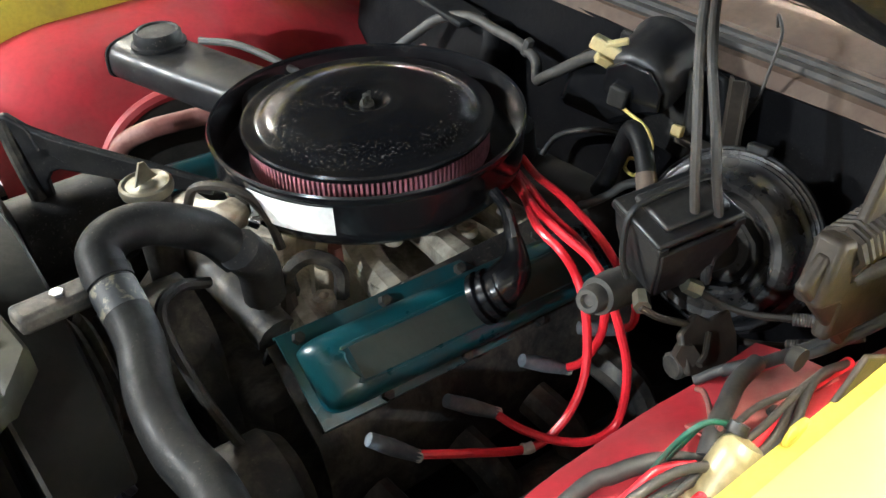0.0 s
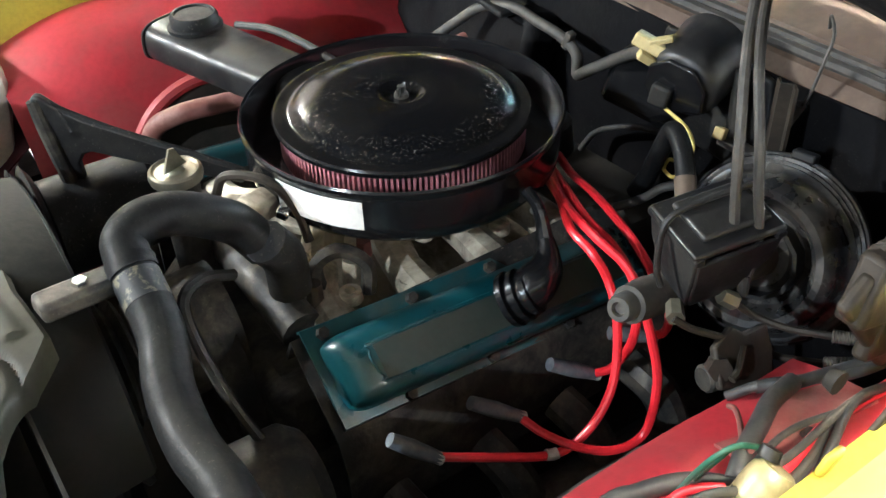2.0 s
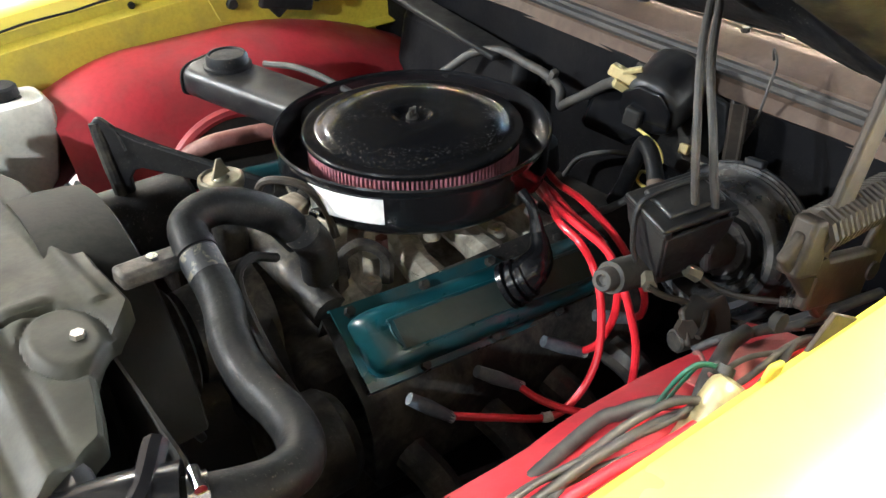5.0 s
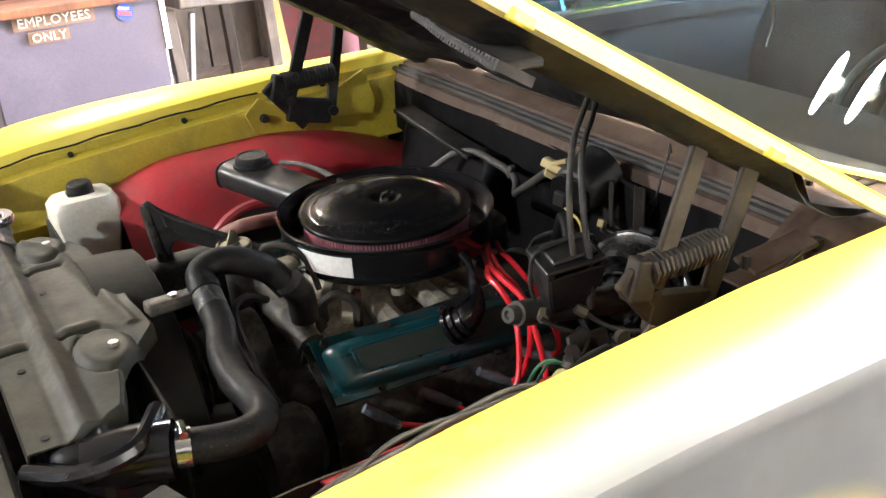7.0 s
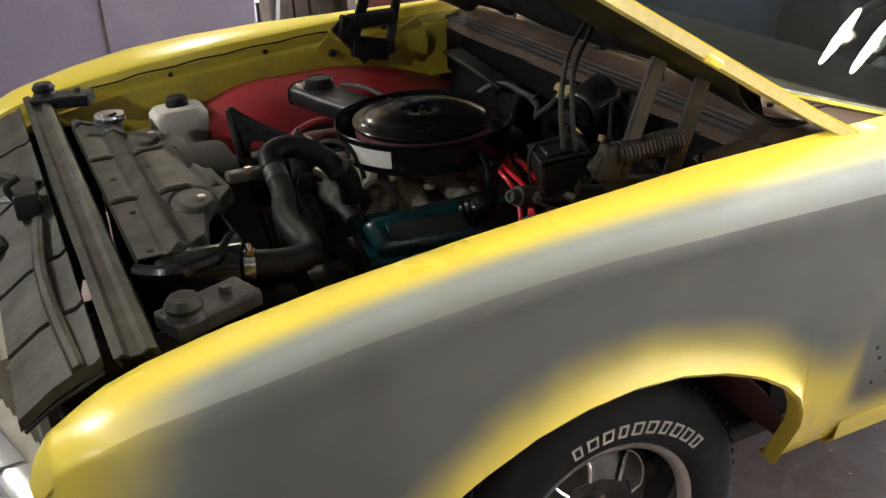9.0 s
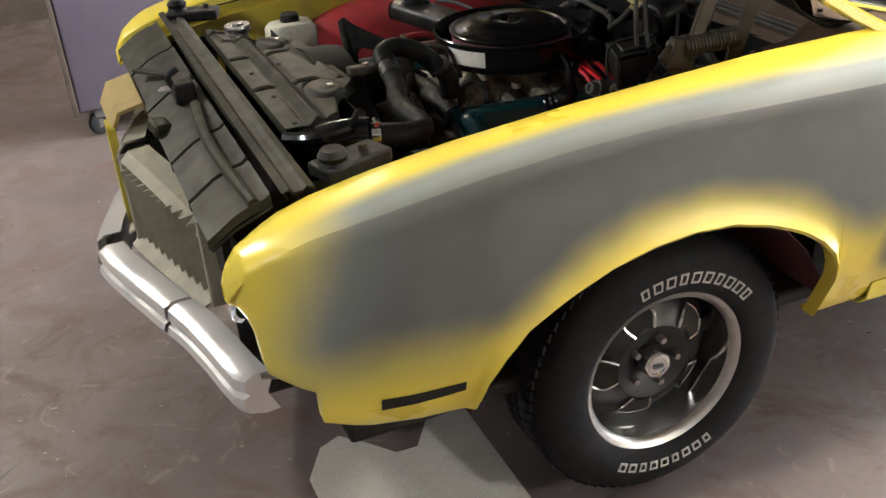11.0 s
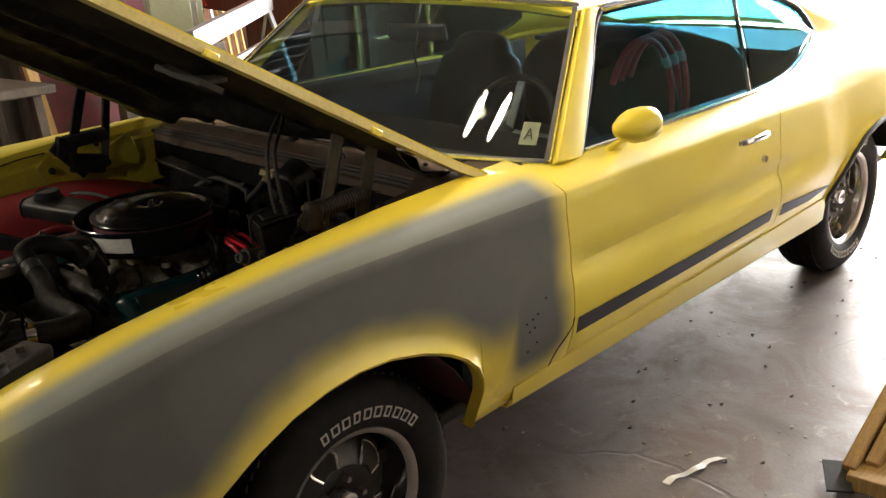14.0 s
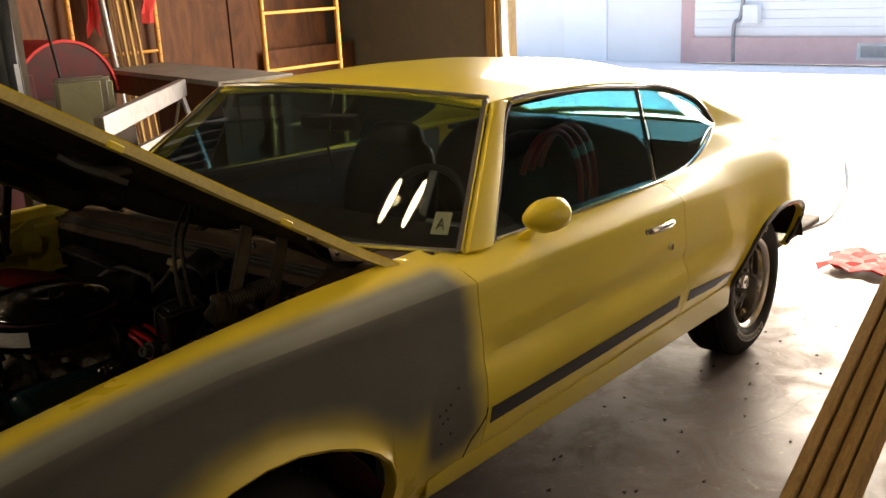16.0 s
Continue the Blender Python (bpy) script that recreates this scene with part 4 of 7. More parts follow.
# rusty drain channel at the corner by the hinge
part("scuttle_corner", grid([[(0.36 + 0.24 * k / 6, y, 0.905 + 0.012 * k + 0.03 * (1 + y / 0.76) ** 2 - 0.02 * math.sin(k)) for y in (-0.755, -0.72, -0.68, -0.63, -0.60)] for k in range(7)]), M_RUST, car, "pale dusty corner brace", solid=0.004)
part("corner_plate", box((0.13, 0.05, 0.008), (0.42, -0.66, 0.955), rot(8, -8, -6)), M_RUST, car, bevel=0.003)
for y, x in ((-0.655, 0.36), (-0.68, 0.49)):
    part("corner_bolt", cyl((x, y, 0.945), (x, y, 0.966), 0.010, 0.008, 8), M_BROWNSTEEL, car)


def inner_fender(s):
    rows = []
    wide = 0.315 if s > 0 else 0.165
    for k in range(41):
        x = (-0.31 if s > 0 else -0.56) + (0.81 if s > 0 else 1.06) * k / 40
        top = 0.872 - 0.13 * max(0.0, (abs(x + 0.02) - 0.10) / (0.32 if s > 0 and x < 0 else 0.45)) ** 1.8
        r = []
        for j in range(21):
            v = j / 20
            y = 0.752 - wide * v
            bulge = max(0.0, 1 - v ** 3.2) ** 0.62
            low = 0.55 + 0.03 * math.sin(5 * x)
            edge = lerp(v, [(0, -0.035), (0.2, 0.0), (1, 0.0)])
            r.append((x, s * y, low + (top - low) * bulge + edge))
        rows.append(r)
    return grid(rows)


part("inner_fender", inner_fender(1), M_RED, car, "red inner fender dome", solid=0.004)
part("inner_fender", inner_fender(-1), M_RED, car, "red inner fender", solid=0.004)
# dark half disc on the closed red panel, for the shade in its cut-out
part("fender_cutout_shade", grid([[(-0.03 + 0.125 * k * math.cos(a), 0.452 - 0.006, 0.665 + 0.125 * k * math.sin(a)) for a in [math.pi * j / 16 for j in range(17)]] for k in (0.02, 1.0)]), M_UNDER, car, "dark sheet for the shaded cut-out in the red panel", solid=0.003)
part("cutout_lip", tube([(-0.03 + 0.135 * math.cos(a), 0.450, 0.66 + 0.135 * math.sin(a)) for a in [math.pi * j / 10 for j in range(11)]], 0.012, 8, 4), M_RED, car)
# raised red brace on the driver's side apron
part("apron_brace", grid([[(-0.34 + 0.54 * k / 24, -0.562 - 0.036 * j, 0.805 + 0.016 * math.sin(math.pi * min(1, j / 3.2)) + 0.014 / (1 + math.exp(-(k - 9) * 1.4)) - 0.010 / (1 + math.exp(-(k - 18) * 1.2)) - 0.03 * max(0, j - 3)) for j in range(6)] for k in range(25)]), M_RED, car, "red apron brace", solid=0.005)
part("apron_dust", grid([[(0.02 + 0.17 * k / 8, -0.612 - 0.028 * j - 0.006 * math.sin(k), 0.8355 + 0.016 * math.sin(math.pi * min(1, (0.74 + j * 0.82) / 3.2)) - 0.010 / (1 + math.exp(-(15.4 + k - 18) * 1.2))) for j in range(4)] for k in range(9)]), worn("dusty_faded_red", (0.26, 0.06, 0.055), (0.22, 0.13, 0.10), 0.6, 0, 9, 0.8, 0.2), car, "dusty faded red plate", solid=0.003)
part("apron_skirt", grid([[(-0.50 + 0.68 * k / 16, -0.566 + 0.026 * j + 0.006 * math.sin(k * 1.1 + j), 0.806 - 0.042 * j - 0.010 * math.cos(k * 0.8)) for j in range(6)] for k in range(17)]), worn("dusty_brown_apron", (0.045, 0.038, 0.030), (0.085, 0.072, 0.056), 0.8, 0, 10, 0.8, 0.3), car, "dusty brown lower apron", solid=0.003)
part("apron_hole", cyl((0.098, -0.655, 0.850), (0.098, -0.648, 0.835), 0.006, None, 10), M_UNDER, car)
part("rail_seal", tube([(-0.62, 0.735, 0.845), (-0.3, 0.742, 0.872), (0.0, 0.735, 0.885), (0.3, 0.73, 0.885), (0.48, 0.72, 0.87)], 0.008, 8, 8), M_WIRE_DARK, car)
for x, z in ((-0.62, 0.93), (-0.36, 0.945), (-0.08, 0.968), (0.30, 0.985)):
    part("rail_bolt_hole", cyl((x, 0.7455, z - 0.032), (x, 0.738, z - 0.033), 0.007, None, 10), M_UNDER, car)

part("rail_seam", tube([(x, 0.7495, lerp(x, Z_TOP) - 0.025 + 0.002 * math.sin(40 * x)) for x in stations(-0.70, 0.12, 0.05)], 0.0028, 6, 2), M_UNDER, car, "dark open seam along the inner rail")
# bonnet hinges: mounting plate, two arms, coil spring
for s, mat, plate, lab in ((-1, M_BROWNSTEEL, M_BROWNSTEEL, "rusty brown hinge arm"), (1, M_SOOT, M_YELLOW_IN, "black hinge arm")):
    dy = -0.045 if s < 0 else -0.02
    base = part("hinge_plate", poly_prism([(0.08, 0.88), (0.06, 0.93), (0.10, 0.965), (0.16, 0.93), (0.30, 0.94), (0.40, 0.985), (0.43, 0.90), (0.42, 0.86), (0.30, 0.875), (0.18, 0.85)], 0.006, Matrix(((1, 0, 0, 0), (0, 0, 1, s * (0.722 if s < 0 else 0.695)), (0, 1, 0, 0), (0, 0, 0, 1)))), plate, car, "hinge mounting plate", bevel=0.002)
    y = s * (0.69 + dy)
    p1, p2 = (0.268, y, 1.205), (0.348, s * (0.71 + dy), 1.145)
    part("hinge_arm", beam((0.172, y, 0.95), p1, 0.012, 0.034), mat, base, lab, bevel=0.004)
    part("hinge_arm", beam((0.284, y, 0.905), p2, 0.012, 0.032), mat, base, lab, bevel=0.004)
    part("hinge_arm", beam((0.118, y, 1.0), (0.215, y, 0.88), 0.014, 0.040), mat, base, lab, bevel=0.005)
    part("hinge_link", beam((0.165, y, 0.93), (0.285, y, 0.90), 0.018, 0.065), mat, base, bevel=0.006)
    coil = []
    for k in range(16 * 8 + 1):
        a = 2 * math.pi * k / 8
        coil.append((0.160 + 0.145 * k / 128, y + 0.021 * math.cos(a), 1.000 + 0.021 * math.sin(a)))
    part("hinge_spring", tube(coil, 0.0052, 6, 1), mat, base, "heavy coil spring")
    part("spring_hook", beam((0.140, y, 0.955), (0.160, y, 1.020), 0.03, 0.045), mat, base, bevel=0.006)
    for p in ((0.172, y, 0.955), (0.284, y, 0.905)):
        part("hinge_pivot", cyl((p[0], p[1] - s * 0.022, p[2]), (p[0], p[1] + s * 0.012, p[2]), 0.013, 0.012, 12), mat, base)
    part("hinge_bolt", cyl((0.106, s * (0.708 + dy), 0.914), (0.106, s * (0.697 + dy), 0.914), 0.012, 0.010, 12), M_UNDER, base)

# front end: tie bar, cover panels, grille, nose, bumper
sup = part("tie_bar", grid([[(-0.756 + 0.01 * (abs(y) / 0.7), y, 0.900), (-0.753, y, 0.914), (-0.741, y, 0.918), (-0.733, y, 0.911), (-0.716, y, 0.911), (-0.708, y, 0.918), (-0.695, y, 0.914), (-0.691, y, 0.895)] for y in [-0.74 + 0.0925 * k for k in range(17)]]), M_OLIVE, car, "olive-grey tie bar across the nose", solid=0.004)
COVER_REAR = [(-0.435, -0.612), (-0.40, -0.565), (-0.384, -0.540), (-0.34, -0.528), (-0.292, -0.518), (-0.231, -0.468), (-0.185, -0.440), (-0.10, -0.448), (0.0, -0.444), (0.085, -0.452), (0.166, -0.458), (0.22, -0.480), (0.272, -0.52), (0.30, -0.60), (0.44, -0.632)]
PADS = ((-0.519, -0.224), (-0.528, 0.222))


def cover_height(x, y, rear):
    z = 0.914 + 0.002 * math.sin(7 * y + 2) * math.sin(20 * x)
    bead = math.exp(-((x + 0.592) / 0.011) ** 2)
    z += 0.010 * bead - 0.004 * math.exp(-((x + 0.568) / 0.007) ** 2) - 0.003 * math.exp(-((x + 0.618) / 0.006) ** 2)
    for g in (0.385, 0.118, -0.152):
        w = max(min(1, (x + 0.668) / 0.01) * min(1, max(0, (-0.612 - x) / 0.006)), min(1, max(0, (x + 0.574) / 0.006)) * min(1, max(0, (-0.505 - x) / 0.01)))
        z += max(0.0, w) * (-0.015 * math.exp(-((y - g) / 0.0045) ** 4) + 0.004 * math.exp(-((y - g - 0.016) / 0.009) ** 2))
    for px_, py_ in PADS:
        d = math.hypot((x - px_) / 0.036, (y - py_) / 0.055)
        z += 0.005 / (1 + math.exp((d - 1) * 26)) - 0.005 * math.exp(-((d - 1.22) / 0.10) ** 2)
    if y > -0.17:
        z += 0.006 * math.exp(-((x - (rear - 0.034 - 0.012 * math.sin(9 * y))) / 0.009) ** 2)
    return z + 0.002 * math.sin(40 * y) * math.exp(-((x - rear) / 0.02) ** 2)


cov = []
for k in range(219):
    y = -0.434 + 0.004 * k
    rear = lerp(y, COVER_REAR)
    r = [(-0.667, y, 0.895), (-0.666, y, 0.911)]
    for q in range(53):
        x = -0.665 + (rear + 0.665) * q / 52
        r.append((x, y, cover_height(x, y, rear)))
    z = r[-1][2]
    r += [(rear + 0.004, y, z - 0.005), (rear + 0.005, y, z - 0.022 - 0.012 * math.sin(11 * y) ** 2)]
    cov.append(r)
cover = part("cover_plate", grid(cov), M_OLIVE, car, "olive-grey pressed radiator cover plate", solid=0.003)
for px_, py_ in PADS:
    part("pad_hole", cyl((px_ - 0.010, py_ + 0.014, 0.9185), (px_ - 0.010, py_ + 0.014, 0.9212), 0.009, None, 10), M_UNDER, cover)
    part("pad_bolt", cyl((px_ + 0.012, py_ - 0.010, 0.918), (px_ + 0.012, py_ - 0.010, 0.927), 0.009, 0.008, 6), M_STEEL, cover)
for x, y in ((-0.635, 0.30), (-0.64, -0.02), (-0.636, -0.22), (-0.64, -0.41), (-0.56, 0.02)):
    part("cover_hole", cyl((x, y, 0.9135), (x, y, 0.9178), 0.006, None, 10), M_UNDER, cover)
for s in (-1, 1):
    part("rubber_mount", box((0.15, 0.075, 0.03), (-0.60 if s < 0 else -0.66, s * 0.665, 0.915), rot(0, 0, -20 * s)), M_SOOT, car, "dirty mounting bracket", bevel=0.006)
    part("rubber_pad", spin([(0, 0.035), (0.022, 0.034), (0.030, 0.022), (0.026, 0.012), (0.032, 0.0)], (-0.64 if s < 0 else -0.70, s * 0.69, 0.925), None, 16), M_SOOT, car)
    part("mount_bolt", cyl((-0.57 if s < 0 else -0.62, s * 0.655, 0.93), (-0.57 if s < 0 else -0.62, s * 0.655, 0.942), 0.010, 0.009, 6), M_BROWNSTEEL, car)
NOSE_Y = (0.70, 0.392, 0.063, -0.300, -0.520, -0.715)
for y0, y1 in zip(NOSE_Y, NOSE_Y[1:]):
    y1 += 0.011
    part("nose_panel", grid([[(x, y, z + dz) for y, dz in ((y0, -0.016), (y0 - 0.004, 0.0), (y0 - 0.02, 0.003), (y0 - 0.05, 0.0), ((y0 + y1) / 2, 0.001), (y1 + 0.004, 0.0), (y1, -0.016))] for x, z in ((-0.768, 0.902), (-0.78, 0.893), (-0.80, 0.889), (-0.84, 0.872), (-0.895, 0.835))]), M_OLIVE, car, solid=0.004)
part("nose_backing", grid([[(x, y, z - 0.022) for y in (-0.71, 0.0, 0.70)] for x, z in ((-0.768, 0.902), (-0.84, 0.872), (-0.89, 0.84))]), M_UNDER, car, solid=0.004)
part("nose_bead", tube([(-0.80, -0.12, 0.898), (-0.815, -0.3, 0.896), (-0.815, -0.48, 0.892), (-0.80, -0.70, 0.888)], 0.012, 8, 6), M_OLIVE, car)
part("latch", box((0.05, 0.10, 0.05), (-0.81, -0.02, 0.91)), M_SOOT, car, "bonnet latch", bevel=0.006)
part("latch_hook", tube([(-0.82, -0.03, 0.90), (-0.84, -0.035, 0.945), (-0.815, -0.035, 0.965)], 0.008, 8, 6), M_SOOT, car)
part("latch_lever", beam((-0.86, 0.02, 0.905), (-0.79, -0.02, 0.912), 0.03, 0.006), M_GALV, car, bevel=0.002)
part("latch_brace", beam((-0.885, 0.30, 0.88), (-0.78, 0.08, 0.905), 0.022, 0.008), M_SOOT, car, bevel=0.002)
part("nose_divider", grid([[(-0.985, y, 0.80 - 0.01 * abs(k - 2)), (-0.96, y, 0.83), (-0.90, y, 0.845), (-0.89, y, 0.82)] for k, y in enumerate((0.40, 0.32, 0.22, 0.15, 0.12))]), worn("tan_filler_panel", (0.40, 0.30, 0.10), (0.30, 0.22, 0.08), 0.6, 0, 8), car, "tan nose divider", solid=0.01)
part("nose_divider_front", grid([[(-0.987, 0.09 + 0.36 * (1 - j / 5) * (j < 2) * 0 + 0.05 * k, 0.80 - 0.05 * j) for k in range(3)] for j in range(6)]), M_YELLOW_IN, car, solid=0.02)
part("divider_bracket", box((0.045, 0.06, 0.03), (-0.885, -0.10, 0.855), rot(10, 10, 15)), M_OLIVE, car, bevel=0.008)
for s in (-1, 1):
    gx = lambda y: -0.985 + 0.28 * max(0.0, abs(y) - 0.03) ** 1.1
    ys = [0.03 + 0.40 * k / 10 for k in range(11)]
    part("grille_surround", grid([[(gx(y) + 0.07, s * y, 0.79 - 0.05 * (y / 0.43) ** 2), (gx(y) + 0.02, s * y, 0.785 - 0.05 * (y / 0.43) ** 2), (gx(y), s * y, 0.765 - 0.05 * (y / 0.43) ** 2), (gx(y) + 0.012, s * y, 0.745 - 0.05 * (y / 0.43) ** 2)] for y in ys]), M_GRILLE, car, "sun-bleached grille shell", solid=0.005)
    part("grille_tray", grid([[(gx(y) - 0.02, s * y, 0.545), (gx(y) + 0.03, s * y, 0.57), (gx(y) + 0.07, s * y, 0.575)] for y in ys]), M_GRILLE, car, solid=0.005)
    part("grille_back", grid([[(gx(y) + 0.055, s * y, 0.56), (gx(y) + 0.06, s * y, 0.75)] for y in ys]), M_SOOT, car, solid=0.004)
    for k in range(11):
        y = 0.045 + 0.037 * k
        part("grille_fin", box((0.075, 0.007, 0.19), (gx(y) + 0.035, s * y, 0.655), rot(0, -6, 0)), M_GRILLE, car)
    for y in (0.03, 0.44):
        part("grille_post", box((0.08, 0.014, 0.21), (gx(y) + 0.035, s * y, 0.655)), M_GRILLE, car, bevel=0.004)
    # dark plate in place of the shaded hollow behind the missing headlamp
    part("headlamp_dark_sheet", grid([[(-0.835 + 0.02 * math.cos(a) * k, s * (0.625 + 0.145 * math.cos(a) * k), 0.70 + 0.10 * math.sin(a) * k) for a in [2 * math.pi * j / 24 for j in range(25)]] for k in (1.0, 0.9, 0.4, 0.05)]), M_UNDER, car, "dark sheet for the shade in the empty headlamp opening", solid=0.01)
    part("bezel_edge", tube([(-0.858, s * 0.655, 0.705), (-0.868, s * 0.70, 0.690), (-0.870, s * 0.745, 0.695), (-0.866, s * 0.785, 0.725)], 0.014, 8, 6), M_CHROME, car, "bright headlamp trim")
    # split bumper: thick centre blade and swept outer blade
    prof = lambda x, y, z0: [(x + 0.04, y, z0 + 0.056), (x, y, z0 + 0.056), (x - 0.020, y, z0 + 0.044), (x - 0.022, y, z0 + 0.020), (x - 0.014, y, z0 + 0.012), (x - 0.026, y, z0 + 0.004), (x - 0.030, y, z0 - 0.012), (x - 0.020, y, z0 - 0.030), (x + 0.010, y, z0 - 0.038), (x + 0.04, y, z0 - 0.036)]
    part("bumper_blade", grid([prof(x, s * y, 0.50) for x, y in ((-1.065, 0.03), (-1.05, 0.10), (-1.02, 0.2), (-0.985, 0.31), (-0.962, 0.385))]), M_BUMPER, car, "bright chrome bumper blade", solid=0.004)
    part("bumper_blade", grid([prof(x, s * y, 0.495) for x, y in ((-0.955, 0.39), (-0.93, 0.47), (-0.905, 0.58), (-0.888, 0.67), (-0.878, 0.715), (-0.862, 0.735))] + [[(-0.842, s * 0.735, 0.503)] * 10]), M_BUMPER, car, "bright chrome bumper blade", solid=0.004)
    part("bumper_iron", beam((-0.86, s * 0.72, 0.54), (-0.76, s * 0.80, 0.56), 0.014, 0.012), M_GALV, car)
    part("lower_valance", grid([[(-0.80 + 0.02 * k, s * (0.45 + 0.11 * k), 0.54), (-0.79 + 0.02 * k, s * (0.45 + 0.11 * k), 0.46), (-0.74 + 0.02 * k, s * (0.45 + 0.11 * k), 0.44)] for k in range(4)]), M_SOOT, car, solid=0.005)
    part("side_baffle", grid([[(x, s * 0.60, z) for z in (0.42, 0.86)] for x in (-0.86, -0.62)]), M_SOOT, car, solid=0.005)
part("radiator_support", box((0.03, 1.30, 0.46), (-0.70, 0, 0.67)), M_SOOT, car, bevel=0.01)


# small things along the scuttle: chewed pale sealing strip, rubber stop, cap
part("sealing_strip", tube([(0.690, 0.50, 0.988), (0.683, 0.34, 0.993), (0.676, 0.19, 0.991), (0.650, -0.02, 0.994), (0.647, -0.22, 0.991), (0.655, -0.41, 0.989)], 0.008, 7, 14, radii=(0.006, 0.011, 0.007, 0.012, 0.006, 0.010, 0.007, 0.012, 0.006)), worn("pale_crumbling_sealer", (0.50, 0.40, 0.29), (0.30, 0.22, 0.15), 0.8, 0, 30, 0.8, 0.4), car, "pale crumbling sealing strip")
part("rubber_stop", cyl((0.616, 0.039, 0.974), (0.616, 0.039, 1.005), 0.012, 0.011, 14, chamfer=0.002), M_BLACK, car, "small black rubber stop")
part("scuttle_cap", spin([(0.034, 0.0), (0.030, 0.014), (0.020, 0.024), (0, 0.028)], (0.70, 0.19, 0.986), None, 20), M_OLIVE, car, "round grey-green cap")
# ---- engine, radiator and auxiliaries ----
engine = empty("engine", "teal V8 engine with oily cast aluminium intake manifold", "engine")
part("block", box((0.56, 0.34, 0.32), (0.05, 0, 0.52)), M_GREASE, engine, "greasy iron block", bevel=0.03)
part("sump", box((0.5, 0.26, 0.12), (0.05, 0, 0.36)), M_GREASE, engine, bevel=0.03)
part("timing_cover", spin([(0.0, 0.05), (0.08, 0.045), (0.13, 0.03), (0.15, 0.0)], (-0.23, 0, 0.62), rot(0, -90, 0), 28), M_GREASE, engine)
part("lifter_valley", grid([[(-0.115 + 0.37 * k / 20, y, 0.700 + 0.022 * math.cos(y * 14) + 0.010 * math.sin(k * 1.3) * math.cos(y * 30)) for y in [-0.20 + 0.40 * j / 16 for j in range(17)]] for k in range(21)]), M_ALU, engine, "oily valley cover", solid=0.01)
for s in (-1, 1):
    head = part("cylinder_head", grid([[(x, s * y, z) for y, z in ((0.17, 0.735), (0.19, 0.772), (0.284, 0.690), (0.300, 0.65), (0.305, 0.56), (0.18, 0.56))] for x in (-0.200, -0.10, 0.05, 0.2, 0.30)]), M_GREASE, engine, "oily cylinder head", solid=0.006)
    # valve cover on the slanted bank: flange, raised body with rounded ends, flat worn face; the engine dips to the rear
    dip = lambda x: -0.070 * (x + 0.18)
    flat = lambda v: 0.787 - 0.86 * (v - 0.195)
    seat_at = lambda x, v, h: (x, s * (v + 0.65 * h), flat(v) + dip(x) + 0.76 * h)
    rows = []
    for x in (-0.190, -0.187, 0.0, 0.292, 0.296):
        rows.append([seat_at(x, v, h) for v, h in ((0.194, -0.009), (0.195, 0.0), (0.215, 0.001), (0.278, 0.001), (0.286, 0.0), (0.287, -0.009))])
    vc = part("valve_cover", grid(rows), M_TEAL, engine, "worn teal pressed-steel valve cover", solid=0.003, auto=50)
    body = []
    for k in range(34):
        x = -0.178 + 0.462 * (k / 33) ** 1.5
        e = min(1.0, max(0.0, (x + 0.178) / 0.034))
        r = math.sqrt(max(0.0, 1 - (1 - e) ** 2))
        e2 = min(1.0, max(0.0, (0.284 - x) / 0.035))
        r = min(r, math.sqrt(max(0.0, 1 - (1 - e2) ** 2)))
        row = []
        for v, h in ((0.209, 0.0), (0.2095, 0.012), (0.212, 0.024), (0.217, 0.032), (0.224, 0.036), (0.234, 0.037), (0.262, 0.037), (0.270, 0.035), (0.2755, 0.029), (0.278, 0.016), (0.2785, 0.0)):
            w = 0.244 + (v - 0.244) * (0.72 + 0.28 * r)
            row.append(seat_at(x, w, 0.0012 + h * r))
        body.append(row)
    part("cover_body", grid(body), M_TEAL, vc, solid=0.002, auto=50)
    part("cover_bead", tube([seat_at(x, v, 0.0385) for x, v in ((0.26, 0.228), (0.10, 0.228), (-0.120, 0.228), (-0.136, 0.234), (-0.138, 0.246), (-0.132, 0.258), (-0.115, 0.264), (0.10, 0.264), (0.26, 0.264))], 0.0024, 6, 4), M_TEAL, vc)
    part("cover_face", grid([[seat_at(x, 0.2305 + 0.032 * t, 0.0392) for t in (0, 0.5, 1)] for x in (-0.130, 0.0, 0.14, 0.25)]), worn("bare_grimy_patch", (0.048, 0.056, 0.048), (0.020, 0.036, 0.034), 0.40, 0.1, 7, 0.8, 0.2), vc, "paint worn to grey on the flat face", solid=0.001)
    for x in (-0.166, -0.045, 0.072, 0.20):
        part("cover_bolt", cyl(seat_at(x, 0.203, 0.0), seat_at(x, 0.203, 0.012), 0.0085, 0.007, 6), M_GREASE, vc)
    for x in (-0.10, 0.02, 0.14):
        part("cover_bolt", cyl(seat_at(x, 0.282, 0.0), seat_at(x, 0.282, 0.010), 0.008, 0.007, 6), M_GREASE, vc)
    # exhaust manifold below the plugs
    part("exhaust_manifold", tube([(-0.22, s * 0.38, 0.55), (-0.05, s * 0.40, 0.54), (0.15, s * 0.40, 0.525), (0.32, s * 0.38, 0.49)], 0.04, 12, 6), M_GREASE, engine, "rusty black exhaust manifold")
    for x in (-0.16, -0.03, 0.09, 0.21):
        part("exhaust_port", tube([(x, s * 0.33, 0.62), (x + 0.01, s * 0.38, 0.60), (x + 0.02, s * 0.40, 0.55)], 0.026, 10, 4), M_GREASE, engine)
